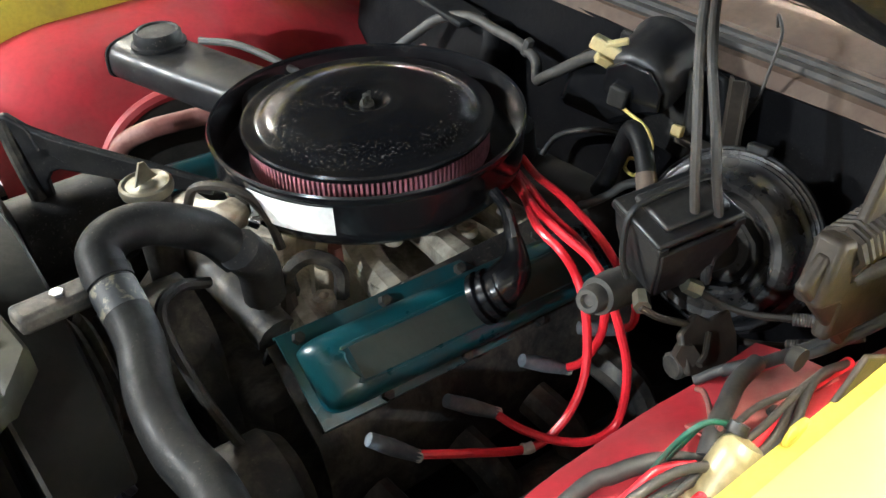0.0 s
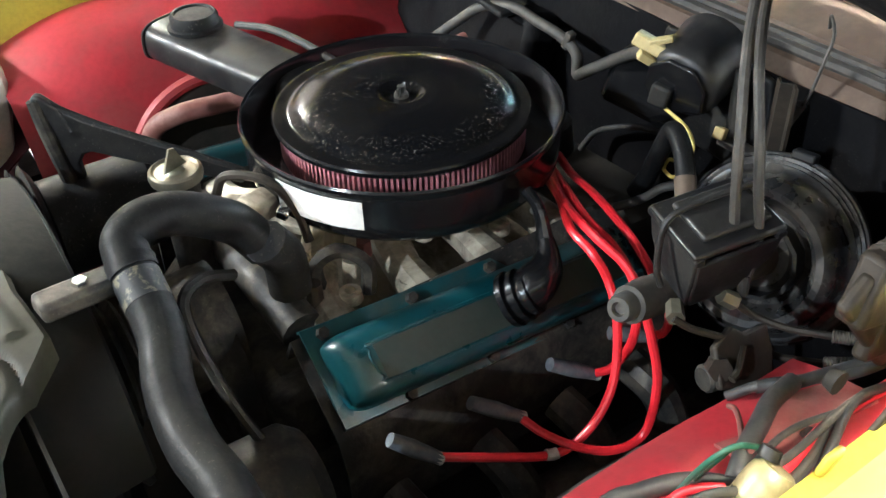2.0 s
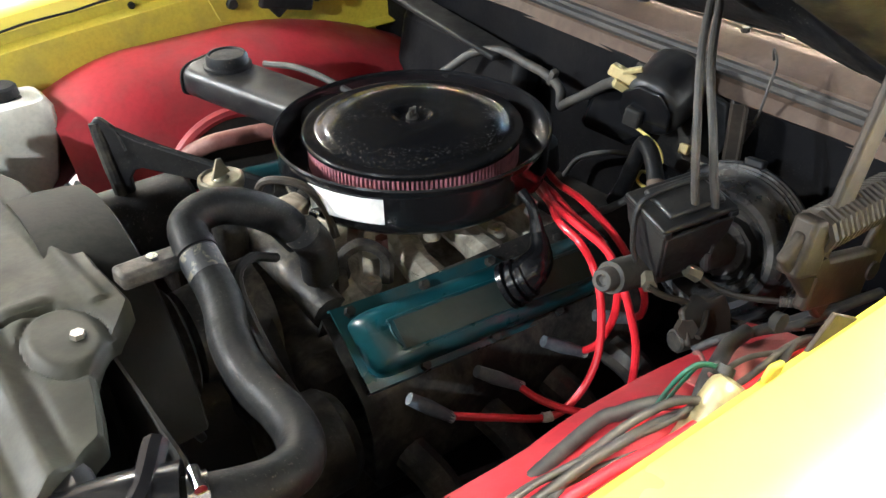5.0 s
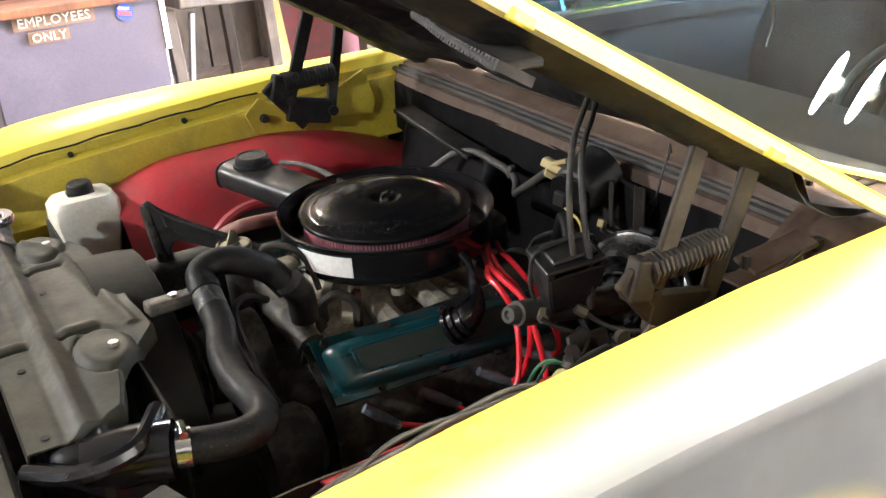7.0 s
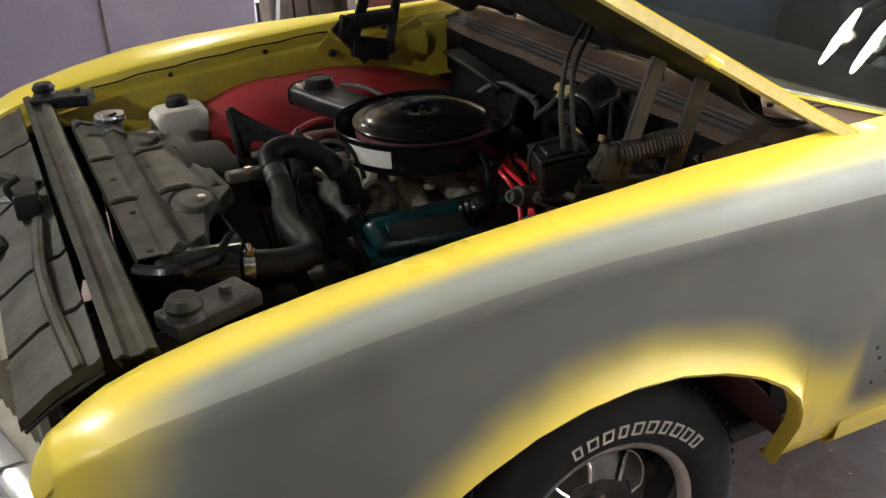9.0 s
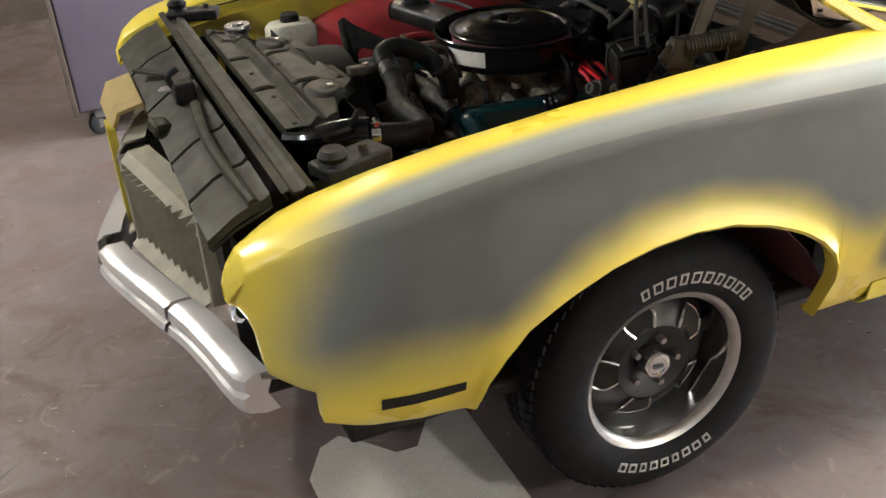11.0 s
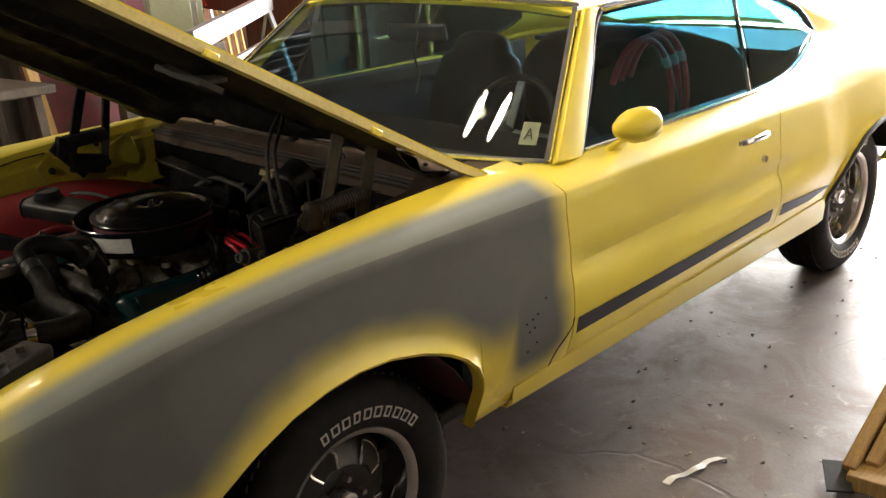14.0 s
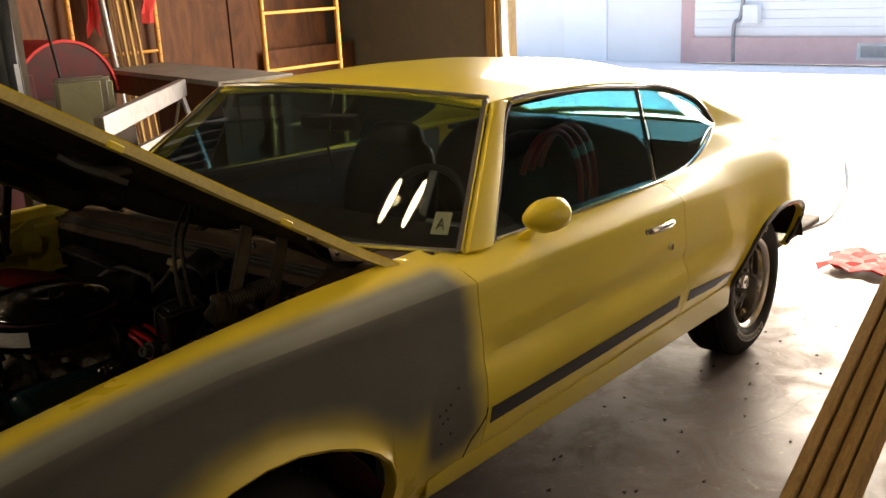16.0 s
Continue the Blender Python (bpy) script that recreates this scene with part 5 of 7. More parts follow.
# intake runners
for k, x in enumerate((-0.13, -0.01, 0.10, 0.21)):
    for s in (-1, 1):
        part("intake_runner", tube([(x * 0.6 + 0.03, 0, 0.775), (x * 0.8 + 0.01, s * 0.07, 0.772), (x * 0.95, s * 0.13, 0.758), (x, s * 0.185, 0.745)], 0.026, 10, 5, radii=(0.030, 0.027, 0.025, 0.030)), M_ALU, engine, "cast runner")
part("carburettor_pad", box((0.15, 0.15, 0.07), (0.084, 0, 0.80)), M_ALU, engine, bevel=0.012)
part("carburettor", box((0.11, 0.13, 0.05), (0.084, 0, 0.84)), M_ALU, engine, "pale metal carburettor", bevel=0.01)
part("water_crossover", tube([(-0.17, -0.16, 0.755), (-0.175, -0.05, 0.775), (-0.175, 0.05, 0.775), (-0.17, 0.16, 0.755)], 0.028, 12, 6), M_GREASE, engine)
for p, r in (((-0.018, -0.164, 0.752), 0.012), ((-0.06, -0.10, 0.78), 0.012), ((0.03, -0.12, 0.782), 0.009), ((-0.10, -0.155, 0.765), 0.010), ((0.13, -0.15, 0.765), 0.010), ((-0.13, -0.09, 0.79), 0.008)):
    b = part("bolt_boss", spin([(r * 1.5, 0), (r * 1.4, 0.014), (r * 0.7, 0.015), (r * 0.6, 0.004), (0, 0.004)], p, None, 14), M_ALU, engine)
part("drain_plug", cyl((-0.055, -0.115, 0.79), (-0.055, -0.115, 0.812), 0.011, 0.010, 6), M_HEATER, engine)
part("lifting_bracket", tube([(-0.125, -0.13, 0.765), (-0.128, -0.125, 0.81), (-0.10, -0.135, 0.828), (-0.072, -0.15, 0.805), (-0.075, -0.155, 0.765)], 0.010, 6, 5), M_GREASE, engine, "black lifting bracket")
part("sender_unit", cyl((-0.14, -0.14, 0.77), (-0.14, -0.14, 0.80), 0.012, 0.010, 8), M_BROWNSTEEL, engine)
# oil breather elbow on the valve cover
elbow = part("breather_elbow", tube([(0.060, -0.287, 0.780), (0.076, -0.291, 0.794), (0.092, -0.288, 0.806), (0.102, -0.280, 0.820), (0.106, -0.270, 0.836)], 0.019, 16, 6, radii=(0.026, 0.027, 0.023, 0.015, 0.0105)), M_GLOSS, engine, "glossy black breather elbow")
part("breather_grommet", spin([(0.020, -0.026), (0.034, -0.024), (0.035, -0.016), (0.028, -0.014), (0.028, -0.011), (0.033, -0.009), (0.033, -0.002), (0.027, 0.0), (0.027, 0.003), (0.030, 0.005), (0.029, 0.012), (0.022, 0.014)], (0.064, -0.288, 0.783), rot(34, 48, 0), 28), M_GLOSS, elbow)
part("breather_pipe", tube([(0.106, -0.270, 0.832), (0.108, -0.262, 0.852), (0.108, -0.250, 0.872), (0.106, -0.232, 0.884)], 0.0085, 10, 5, radii=(0.0115, 0.0085, 0.0075, 0.0075)), M_GLOSS, elbow)
part("pipe_clip", box((0.012, 0.010, 0.024), (0.130, -0.226, 0.848), rot(25, 0, 20)), M_STEEL, elbow, bevel=0.002)
# oil filler
filler = part("oil_filler", cyl((-0.220, 0.035, 0.75), (-0.222, 0.035, 0.895), 0.024, 0.026, 20), M_GREASE, engine)
part("filler_cap", spin([(0.027, -0.012), (0.032, -0.010), (0.0335, -0.004), (0.0325, 0.002), (0.029, 0.004), (0.025, 0.001), (0.012, 0.001), (0.009, 0.004), (0, 0.004)], (-0.222, 0.035, 0.900), None, 28), M_ZINC, filler, "zinc oil filler cap")
part("cap_wing", poly_prism([(-0.018, 0), (0.018, 0), (0.010, 0.012), (0.004, 0.026), (-0.004, 0.028), (-0.012, 0.012)], 0.003, Matrix.Translation((-0.222, 0.036, 0.904)) @ rot(90, 0, 20).to_4x4()), M_ZINC, filler)
# front accessory drive
part("compressor", cyl((-0.36, 0.245, 0.745), (-0.20, 0.245, 0.745), 0.070, 0.070, 32, chamfer=0.01), M_SOOT, engine, "black compressor body")
part("pulley", spin([(0.02, 0.0), (0.07, 0.0), (0.085, 0.006), (0.07, 0.014), (0.085, 0.022), (0.07, 0.03), (0.02, 0.03)], (-0.385, 0.235, 0.765), rot(0, 90, 0), 32), M_SOOT, engine, "belt pulley")
BR = Matrix.Translation((-0.325, 0.255, 0.926)) @ Matrix(((0.80, 0, 0.6, 0), (-0.6, 0, 0.8, 0), (0, 1, 0, 0), (0, 0, 0, 1)))
# triangular casting: apex and strut in front, a tapering arm running back, a hole between them
ring = [(0.0487 + 0.011 * math.cos(a), -0.043 + 0.009 * math.sin(a)) for a in [2.2 - 2 * math.pi * k / 14 for k in range(15)]]
outline = [(-0.001, 0.008), (0.004, 0.014), (0.012, 0.013), (0.034, -0.006)] + ring + [(0.035, -0.0065), (0.060, -0.021), (0.145, -0.055), (0.262, -0.100), (0.260, -0.120), (0.150, -0.094), (0.085, -0.076), (0.062, -0.070), (0.050, -0.074), (0.041, -0.088), (0.043, -0.148), (0.034, -0.157), (0.022, -0.155), (0.012, -0.088)]
part("drive_bracket", poly_prism(outline, 0.013, BR), M_BLACK, engine, "cast black drive bracket", bevel=0.003)
part("bracket_strut", tube([BR @ Vector(p) for p in ((0.002, 0.006, 0.004), (0.008, -0.03, 0.0), (0.018, -0.09, -0.002), (0.030, -0.152, 0.002))], 0.008, 10, 5, radii=(0.009, 0.010, 0.010, 0.013)), M_GREASE, engine, "rounded edge of the bracket")
part("bracket_flange", tube([BR @ Vector(p) for p in ((0.004, 0.009, 0.006), (0.040, -0.012, 0.006), (0.10, -0.040, 0.006), (0.18, -0.070, 0.006), (0.262, -0.103, 0.006))], 0.0055, 8, 5), M_SOOT, engine)
part("water_pump", cyl((-0.33, -0.02, 0.70), (-0.22, -0.02, 0.70), 0.07, 0.085, 24), M_GREASE, engine)
part("pump_pulley", spin([(0.02, 0), (0.075, 0), (0.085, 0.006), (0.072, 0.014), (0.085, 0.022), (0.075, 0.028), (0.02, 0.028)], (-0.37, -0.02, 0.70), rot(0, 90, 0), 32), M_GREASE, engine)
for a in range(6):
    part("fan_blade", box((0.012, 0.05, 0.13), (-0.40 + 0.0 * a, -0.02 + 0.12 * math.cos(a * 1.047), 0.70 + 0.12 * math.sin(a * 1.047)), rot(a * 60 - 90, 0, 0) @ rot(0, 0, 25)), M_BLACK, engine, bevel=0.003)
part("steering_pump", spin([(0, 0.10), (0.055, 0.098), (0.07, 0.08), (0.072, 0.0), (0, 0)], (-0.33, -0.28, 0.66), rot(0, 90, 0), 28), M_GREASE, engine, "black steering pump")
part("pump_hose", tube([(-0.24, -0.16, 0.875), (-0.285, -0.185, 0.905), (-0.31, -0.20, 0.885), (-0.30, -0.24, 0.80), (-0.27, -0.26, 0.70)], 0.0065, 8, 6), M_SOOT, engine, "thin dark hose")
part("thermostat_housing", tube([(-0.165, -0.13, 0.80), (-0.17, -0.135, 0.85), (-0.19, -0.14, 0.885)], 0.026, 14, 5), M_SOOT, engine)
part("heater_pipe", tube([(-0.19, 0.0, 0.87), (-0.18, -0.02, 0.905), (-0.145, -0.06, 0.905), (-0.125, -0.085, 0.87), (-0.12, -0.10, 0.83)], 0.006, 8, 6), M_BROWNSTEEL, engine, "thin brown steel pipe")
part("choke_stove", box((0.05, 0.035, 0.03), (-0.155, -0.045, 0.865), rot(10, 15, 30)), M_ALU, engine, bevel=0.006)
part("choke_clip", box((0.028, 0.016, 0.012), (-0.135, -0.075, 0.868), rot(20, 0, 45)), M_CHROME, engine, bevel=0.003)
part("transmission_tunnel", box((0.5, 0.36, 0.25), (0.55, 0, 0.52)), M_UNDER, engine, bevel=0.05)
for k, (p, r) in enumerate((((-0.2, -0.42, 0.53), 0.03), ((-0.12, -0.46, 0.48), 0.025), ((-0.30, -0.36, 0.50), 0.03), ((0.05, -0.45, 0.45), 0.03), ((-0.36, -0.44, 0.56), 0.02), ((0.2, -0.46, 0.5), 0.025))):
    part("fitting", spin([(r * 0.5, -0.04), (r, -0.03), (r, 0.0), (r * 0.6, 0.006), (r * 0.55, 0.02), (0, 0.022)], p, rot(20 * k, 30, 0), 14), M_GREASE, engine)

# brown heater hose behind the bracket
thing("heater_hose", tube([(-0.155, 0.42, 0.66), (-0.145, 0.44, 0.70), (-0.128, 0.429, 0.745), (-0.091, 0.405, 0.768), (-0.048, 0.392, 0.773), (0.02, 0.37, 0.775), (0.12, 0.34, 0.76), (0.30, 0.33, 0.76), (0.44, 0.33, 0.78)], 0.016, 12, 6), M_HEATER, "brown perished heater hose beside the engine", "hose")

# air cleaner: straight-walled pan, rolled rim, low domed lid over a pleated filter
CX, CY = 0.070, -0.019
cleaner = empty("air_cleaner", "round black air cleaner with chipped lid and open filter", "air cleaner", place=(CX, CY, 0.83))
part("pan", spin([(0.06, 0.838), (0.185, 0.840), (0.198, 0.845), (0.2045, 0.854), (0.2065, 0.870), (0.2075, 0.905), (0.2085, 0.911), (0.2105, 0.914), (0.2110, 0.918), (0.2090, 0.921), (0.2060, 0.919), (0.2045, 0.912), (0.2035, 0.880), (0.198, 0.871), (0.18, 0.868), (0.06, 0.867)], (CX, CY, 0), None, 96), M_GLOSS, cleaner, "glossy black pan with rolled rim")
chip = Nodes("chipped_black_lid")
spots = chip.step(chip.noise(260.0, 5.0, 0.8), 0.58, 0.69)
off = chip.math("SUBTRACT", chip.noise(14.0, 4.0, 0.6), 0.5)
ring_d = chip.math("SQRT", chip.math("ADD", chip.math("POWER", chip.math("SUBTRACT", chip.x, CX), 2.0), chip.math("POWER", chip.math("SUBTRACT", chip.y, CY), 2.0)))
band = chip.step(chip.math("ABSOLUTE", chip.math("SUBTRACT", chip.math("ADD", ring_d, chip.math("MULTIPLY", off, 0.05)), 0.128)), 0.030, 0.004)
zone = chip.math("MAXIMUM", chip.math("MULTIPLY", band, 0.9), chip.step(chip.noise(9.0, 3.0, 0.6), 0.56, 0.72))
wear = chip.math("MULTIPLY", spots, zone)
chip.put("Base Color", chip.mix(wear, chip.mix(chip.step(chip.noise(20.0, 4.0), 0.4, 0.8), (0.005, 0.005, 0.006), (0.012, 0.011, 0.010)), (0.24, 0.22, 0.18)))
chip.put("Specular IOR Level", 0.35)
chip.put("Roughness", chip.math("ADD", chip.math("MULTIPLY", wear, 0.4), chip.step(chip.noise(25.0, 3.0), 0.3, 0.7, 0.12, 0.22)))
chip.bump(chip.math("ADD", chip.math("MULTIPLY", wear, 0.6), chip.noise(16.0, 2.0)), 0.12, 0.002)
lid = part("lid", spin([(0.158, 0.908), (0.1645, 0.909), (0.1675, 0.912), (0.1680, 0.917), (0.1660, 0.920), (0.160, 0.9205), (0.150, 0.9190), (0.144, 0.9205), (0.138, 0.9260), (0.130, 0.9300), (0.10, 0.9345), (0.06, 0.9365), (0.034, 0.937), (0.029, 0.9355), (0.025, 0.931), (0.018, 0.929), (0, 0.929)], (CX, CY, 0), None, 96), chip.m, cleaner, "black domed lid with paint chips")
part("wing_nut", spin([(0.010, 0.928), (0.009, 0.934), (0.005, 0.936), (0.005, 0.944), (0, 0.945)], (CX, CY, 0), None, 12), M_GREASE, lid)
part("nut_wing", box((0.026, 0.004, 0.012), (CX, CY, 0.938), rot(0, 0, 35)), M_GREASE, lid, bevel=0.002)
# shade between the pleats put into the core's dark pink
part("filter_core", spin([(0.1525, 0.866), (0.1525, 0.910)], (CX, CY, 0), None, 96), worn("soiled_shaded_depth", (0.05, 0.016, 0.02), (0.025, 0.012, 0.014), 0.9, 0, 40), cleaner, solid=0.002)
pleats = bmesh.new()
for k in range(150):
    a = 2 * math.pi * k / 150
    box((0.008, 0.0030, 0.043), (CX + 0.157 * math.cos(a), CY + 0.157 * math.sin(a), 0.8885), Euler((0, 0, a)).to_matrix(), pleats)
tagged(part("filter_pleats", pleats, M_FILTER, cleaner, "faded pink pleated gauze"), kind="stuff")
lab = []
for k in range(13):
    a = radians(191.5 + 33 * k / 12)
    lab.append([(CX + r * math.cos(a), CY + r * math.sin(a), z) for r, z in ((0.2090, 0.905), (0.2082, 0.885), (0.2074, 0.8655))])
part("label", grid(lab), M_WHITE_LABEL, cleaner, "blank white sticker", solid=0.0008)
part("lid_gasket", spin([(0.150, 0.909), (0.160, 0.909), (0.160, 0.905), (0.150, 0.905)], (CX, CY, 0), None, 64, closed=True), M_TRIM, cleaner)

# radiator, shroud, hose
radiator = empty("radiator", "black radiator with olive shroud behind the tie bar", "radiator")
part("core", box((0.06, 0.86, 0.48), (-0.60, 0, 0.64)), M_SOOT, radiator, "dark finned core", bevel=0.004)
part("top_tank", box((0.09, 0.90, 0.07), (-0.60, 0, 0.875)), M_BLACK, radiator, bevel=0.02)
part("side_tank", grid([[(-0.66 + 0.15 * k / 6, -0.44 - 0.05 * math.sin(math.pi * k / 6), z) for z in (0.52, 0.80, 0.885, 0.905)] for k in range(7)]), M_GLOSS, radiator, "glossy black side tank", solid=0.006)
part("tank_seam", tube([(-0.675, -0.455, 0.905), (-0.62, -0.505, 0.912), (-0.55, -0.50, 0.915), (-0.50, -0.43, 0.915)], 0.013, 8, 6), M_GLOSS, radiator, "rolled tank seam")
part("filler_neck", cyl((-0.578, 0.42, 0.88), (-0.578, 0.42, 0.915), 0.028, None, 24), M_ZINC, radiator)
part("pressure_cap", spin([(0.0, 0.014), (0.018, 0.013), (0.022, 0.008), (0.036, 0.008), (0.039, 0.0), (0.037, -0.008)], (-0.578, 0.42, 0.918), None, 28), M_CHROME, radiator, "bright radiator cap")
for s, lo, hi in ((1, 0.47, 2.9),):
    rows = []
    for k in range(29):
        a = 0.15 + 2.85 * k / 28
        rows.append([(x, 0.035 + r * math.cos(a), 0.672 + 0.98 * r * math.sin(a)) for x, r in ((-0.49, 0.262), (-0.46, 0.262), (-0.41, 0.258), (-0.388, 0.254), (-0.384, 0.246))])
    part("fan_shroud", grid(rows), M_SHROUD, radiator, "dark grey plastic fan shroud", solid=0.004)
part("shroud_face", grid([[(-0.48, y, z) for z in (0.42, 0.60, 0.80, 0.89)] for y in (-0.44, -0.3, 0.0, 0.3, 0.44)]), M_UNDER, radiator, solid=0.004)
part("shroud_bracket", beam((-0.435, -0.150, 0.918), (-0.350, -0.140, 0.912), 0.034, 0.022), M_GREASE, radiator, "small bracket", bevel=0.006)
part("bracket_bolt", cyl((-0.389, -0.146, 0.921), (-0.389, -0.146, 0.931), 0.009, 0.008, 6), M_CHROME, radiator)
hose = thing("radiator_hose", tube([(-0.185, -0.125, 0.865), (-0.207, -0.110, 0.897), (-0.241, -0.110, 0.924), (-0.275, -0.105, 0.939), (-0.307, -0.106, 0.942), (-0.331, -0.117, 0.935), (-0.337, -0.143, 0.922), (-0.339, -0.184, 0.905), (-0.344, -0.229, 0.889), (-0.362, -0.285, 0.875), (-0.370, -0.355, 0.869), (-0.366, -0.415, 0.868), (-0.372, -0.462, 0.871), (-0.392, -0.496, 0.876), (-0.430, -0.507, 0.881), (-0.488, -0.492, 0.885), (-0.545, -0.466, 0.885)], 0.0245, 20, 7), M_RUBBER, "thick black moulded radiator hose", "hose")
part("hose_collar", tube([(-0.336, -0.139, 0.9245), (-0.3375, -0.147, 0.9205), (-0.338, -0.155, 0.917)], 0.0262, 20, 4), M_RUBBER, hose)
collar_marks = worn("scuffed_hose_mark", (0.018, 0.02, 0.022), (0.15, 0.135, 0.09), 0.5, 0, 70, 0.9, 0.2, 120, 0.6, 0.50, 0.62)
part("collar_mark", tube([(-0.338, -0.158, 0.9162), (-0.3388, -0.174, 0.909), (-0.3395, -0.190, 0.9025)], 0.0250, 20, 6), collar_marks, hose, "scuffed pale print")
part("hose_clamp", tube([(-0.480, -0.4945, 0.8845), (-0.488, -0.492, 0.885), (-0.496, -0.489, 0.885)], 0.0272, 20, 3), M_CHROME, hose, "bright worm clamp")
part("clamp_screw", cyl((-0.490, -0.507, 0.913), (-0.486, -0.480, 0.915), 0.006, None, 10), M_CHROME, hose)
part("outlet_sleeve", tube([(-0.500, -0.487, 0.885), (-0.545, -0.468, 0.884), (-0.60, -0.448, 0.875)], 0.040, 20, 5), M_GLOSS, hose, "glossy black outlet")

# washer bottle
jug = empty("washer_bottle", "cloudy white plastic washer bottle by the fender", "bottle")
rows = []
for z, hx, hy in ((0.63, 0.045, 0.04), (0.70, 0.055, 0.05), (0.76, 0.068, 0.055), (0.80, 0.075, 0.058), (0.835, 0.074, 0.056), (0.85, 0.062, 0.046), (0.855, 0.03, 0.026)):
    rows.append([(-0.375 + hx * max(-1, min(1, 1.25 * math.cos(a))), 0.635 + hy * max(-1, min(1, 1.25 * math.sin(a))), z) for a in [2 * math.pi * k / 24 for k in range(24)]])
part("bottle", grid(rows, close_v=True), M_JUG, jug, "cloudy white plastic body", solid=0.002)
part("cap", cyl((-0.373, 0.642, 0.853), (-0.373, 0.642, 0.878), 0.030, 0.028, 24, chamfer=0.004), M_SOOT, jug, "black cap")
part("strap", box((0.02, 0.10, 0.012), (-0.362, 0.69, 0.80)), M_SOOT, jug)
part("bracket", box((0.14, 0.12, 0.015), (-0.36, 0.66, 0.625)), M_SOOT, jug)

# black reservoir with a round cap
res = empty("reservoir", "dusty black sheet-metal reservoir with round cap", "reservoir")
m_res = Matrix.Translation((-0.027, 0.312, 0.883)) @ rot(0, 3, -70.7).to_4x4()
rows = []
for x, k in ((-0.146, 0.0), (-0.146, 0.62), (-0.143, 0.80), (-0.136, 0.92), (-0.122, 0.98), (-0.10, 1.0), (0.0, 1.0), (0.13, 0.97), (0.20, 0.92), (0.20, 0.0)):
    row = []
    for q in range(32):
        a = 2 * math.pi * q / 32
        c, d = math.cos(a), math.sin(a)
        row.append(m_res @ Vector((x, 0.052 * k * math.copysign(abs(c) ** 0.55, c), 0.030 * min(1.0, k * 1.1) * math.copysign(abs(d) ** 0.6, d))))
    rows.append(row)
part("tank", grid(rows, close_v=True), M_BLACK, res, auto=60)
part("end_seam", tube([m_res @ Vector((-0.133, 0.051 * math.copysign(abs(math.cos(a)) ** 0.55, math.cos(a)), 0.0295 * math.copysign(abs(math.sin(a)) ** 0.6, math.sin(a)))) for a in [2 * math.pi * q / 16 for q in range(17)]], 0.0025, 6, 3), M_SOOT, res, "folded end seam")
part("cap", spin([(0.042, -0.006), (0.042, -0.001), (0.037, 0.001), (0.0365, 0.013), (0.033, 0.018), (0.030, 0.018), (0.028, 0.015), (0, 0.016)], m_res @ Vector((-0.072, 0.004, 0.034)), None, 28), M_SOOT, res, "round black cap")
part("pipe", tube([m_res @ Vector(p) for p in ((-0.01, 0.03, 0.04), (0.06, 0.045, 0.045), (0.16, 0.05, 0.03), (0.24, 0.05, 0.0))], 0.006, 8, 5), M_WIRE, res)
part("support_can", cyl((0.04, 0.30, 0.70), (0.04, 0.30, 0.85), 0.035, None, 20), M_SOOT, res)

# brake servo and master cylinder
servo = empty("brake_servo", "black brake servo with master cylinder on the bulkhead", "brake servo")
SR = rot(0, 18.4, 13.2)
SM = Matrix.Translation((0.350, -0.402, 0.785)) @ SR.to_4x4()


def on_servo(bm):
    bm.transform(SM)
    return bm


part("servo_shell", on_servo(spin([(0.0, -0.022), (0.040, -0.022), (0.046, -0.016), (0.056, -0.012), (0.064, -0.016), (0.071, -0.032), (0.079, -0.042), (0.088, -0.043), (0.096, -0.036), (0.100, -0.022), (0.102, -0.008), (0.106, -0.002), (0.111, 0.000), (0.111, 0.004), (0.115, 0.004), (0.115, 0.008), (0.119, 0.009), (0.1215, 0.013), (0.1215, 0.020), (0.116, 0.024), (0.106, 0.034), (0.100, 0.06), (0.08, 0.09), (0.0, 0.10)], (0, 0, 0), rot(0, 90, 0), 56)), M_SERVO, servo, "glossy black round shell with raised ring")
part("servo_seam", on_servo(spin([(0.1205, 0.010), (0.1235, 0.011), (0.1235, 0.019), (0.1205, 0.020)], (0, 0, 0), rot(0, 90, 0), 56, closed=True)), M_SOOT, servo, "dusty rolled seam")
part("servo_tab", on_servo(box((0.02, 0.03, 0.012), (0.014, -0.005, 0.126))), M_SOOT, servo, bevel=0.003)
part("bore", on_servo(cyl((-0.285, 0.026, -0.012), (-0.02, 0, 0), 0.021, 0.028, 24)), M_CAST, servo, "cast cylinder bore")
part("bore_nose", on_servo(spin([(0, -0.300), (0.006, -0.300), (0.008, -0.305), (0.013, -0.305), (0.0155, -0.300), (0.016, -0.280), (0.021, -0.274), (0.022, -0.258), (0.022, -0.240)], (0, 0.027, -0.013), rot(0, 90, 0), 24)), M_CAST, servo, "dusty cast plug")
FL = Matrix.Translation((0.156, -0.469, 0.953)) @ rot(6, -6, -14).to_4x4()
part("fluid_body", grid([[FL @ Vector((sx * (0.047 - t) + q, sy * (0.041 - t), z)) for sx, sy in ((-1, -1), (1, -1), (1, 1), (-1, 1), (-1, -1))] for z, t, q in ((-0.004, 0.0, 0.0), (-0.030, 0.003, -0.002), (-0.055, 0.010, -0.006), (-0.085, 0.020, -0.010))]), M_SOOT, servo, "dusty black cast fluid body", solid=0.006, bevel=0.004)
for sx in (-1, 1):
    part("lid_flange", box((0.012, 0.090, 0.009), FL @ Vector((sx * 0.046, 0, 0.001)), FL.to_3x3()), M_SOOT, servo, bevel=0.002)
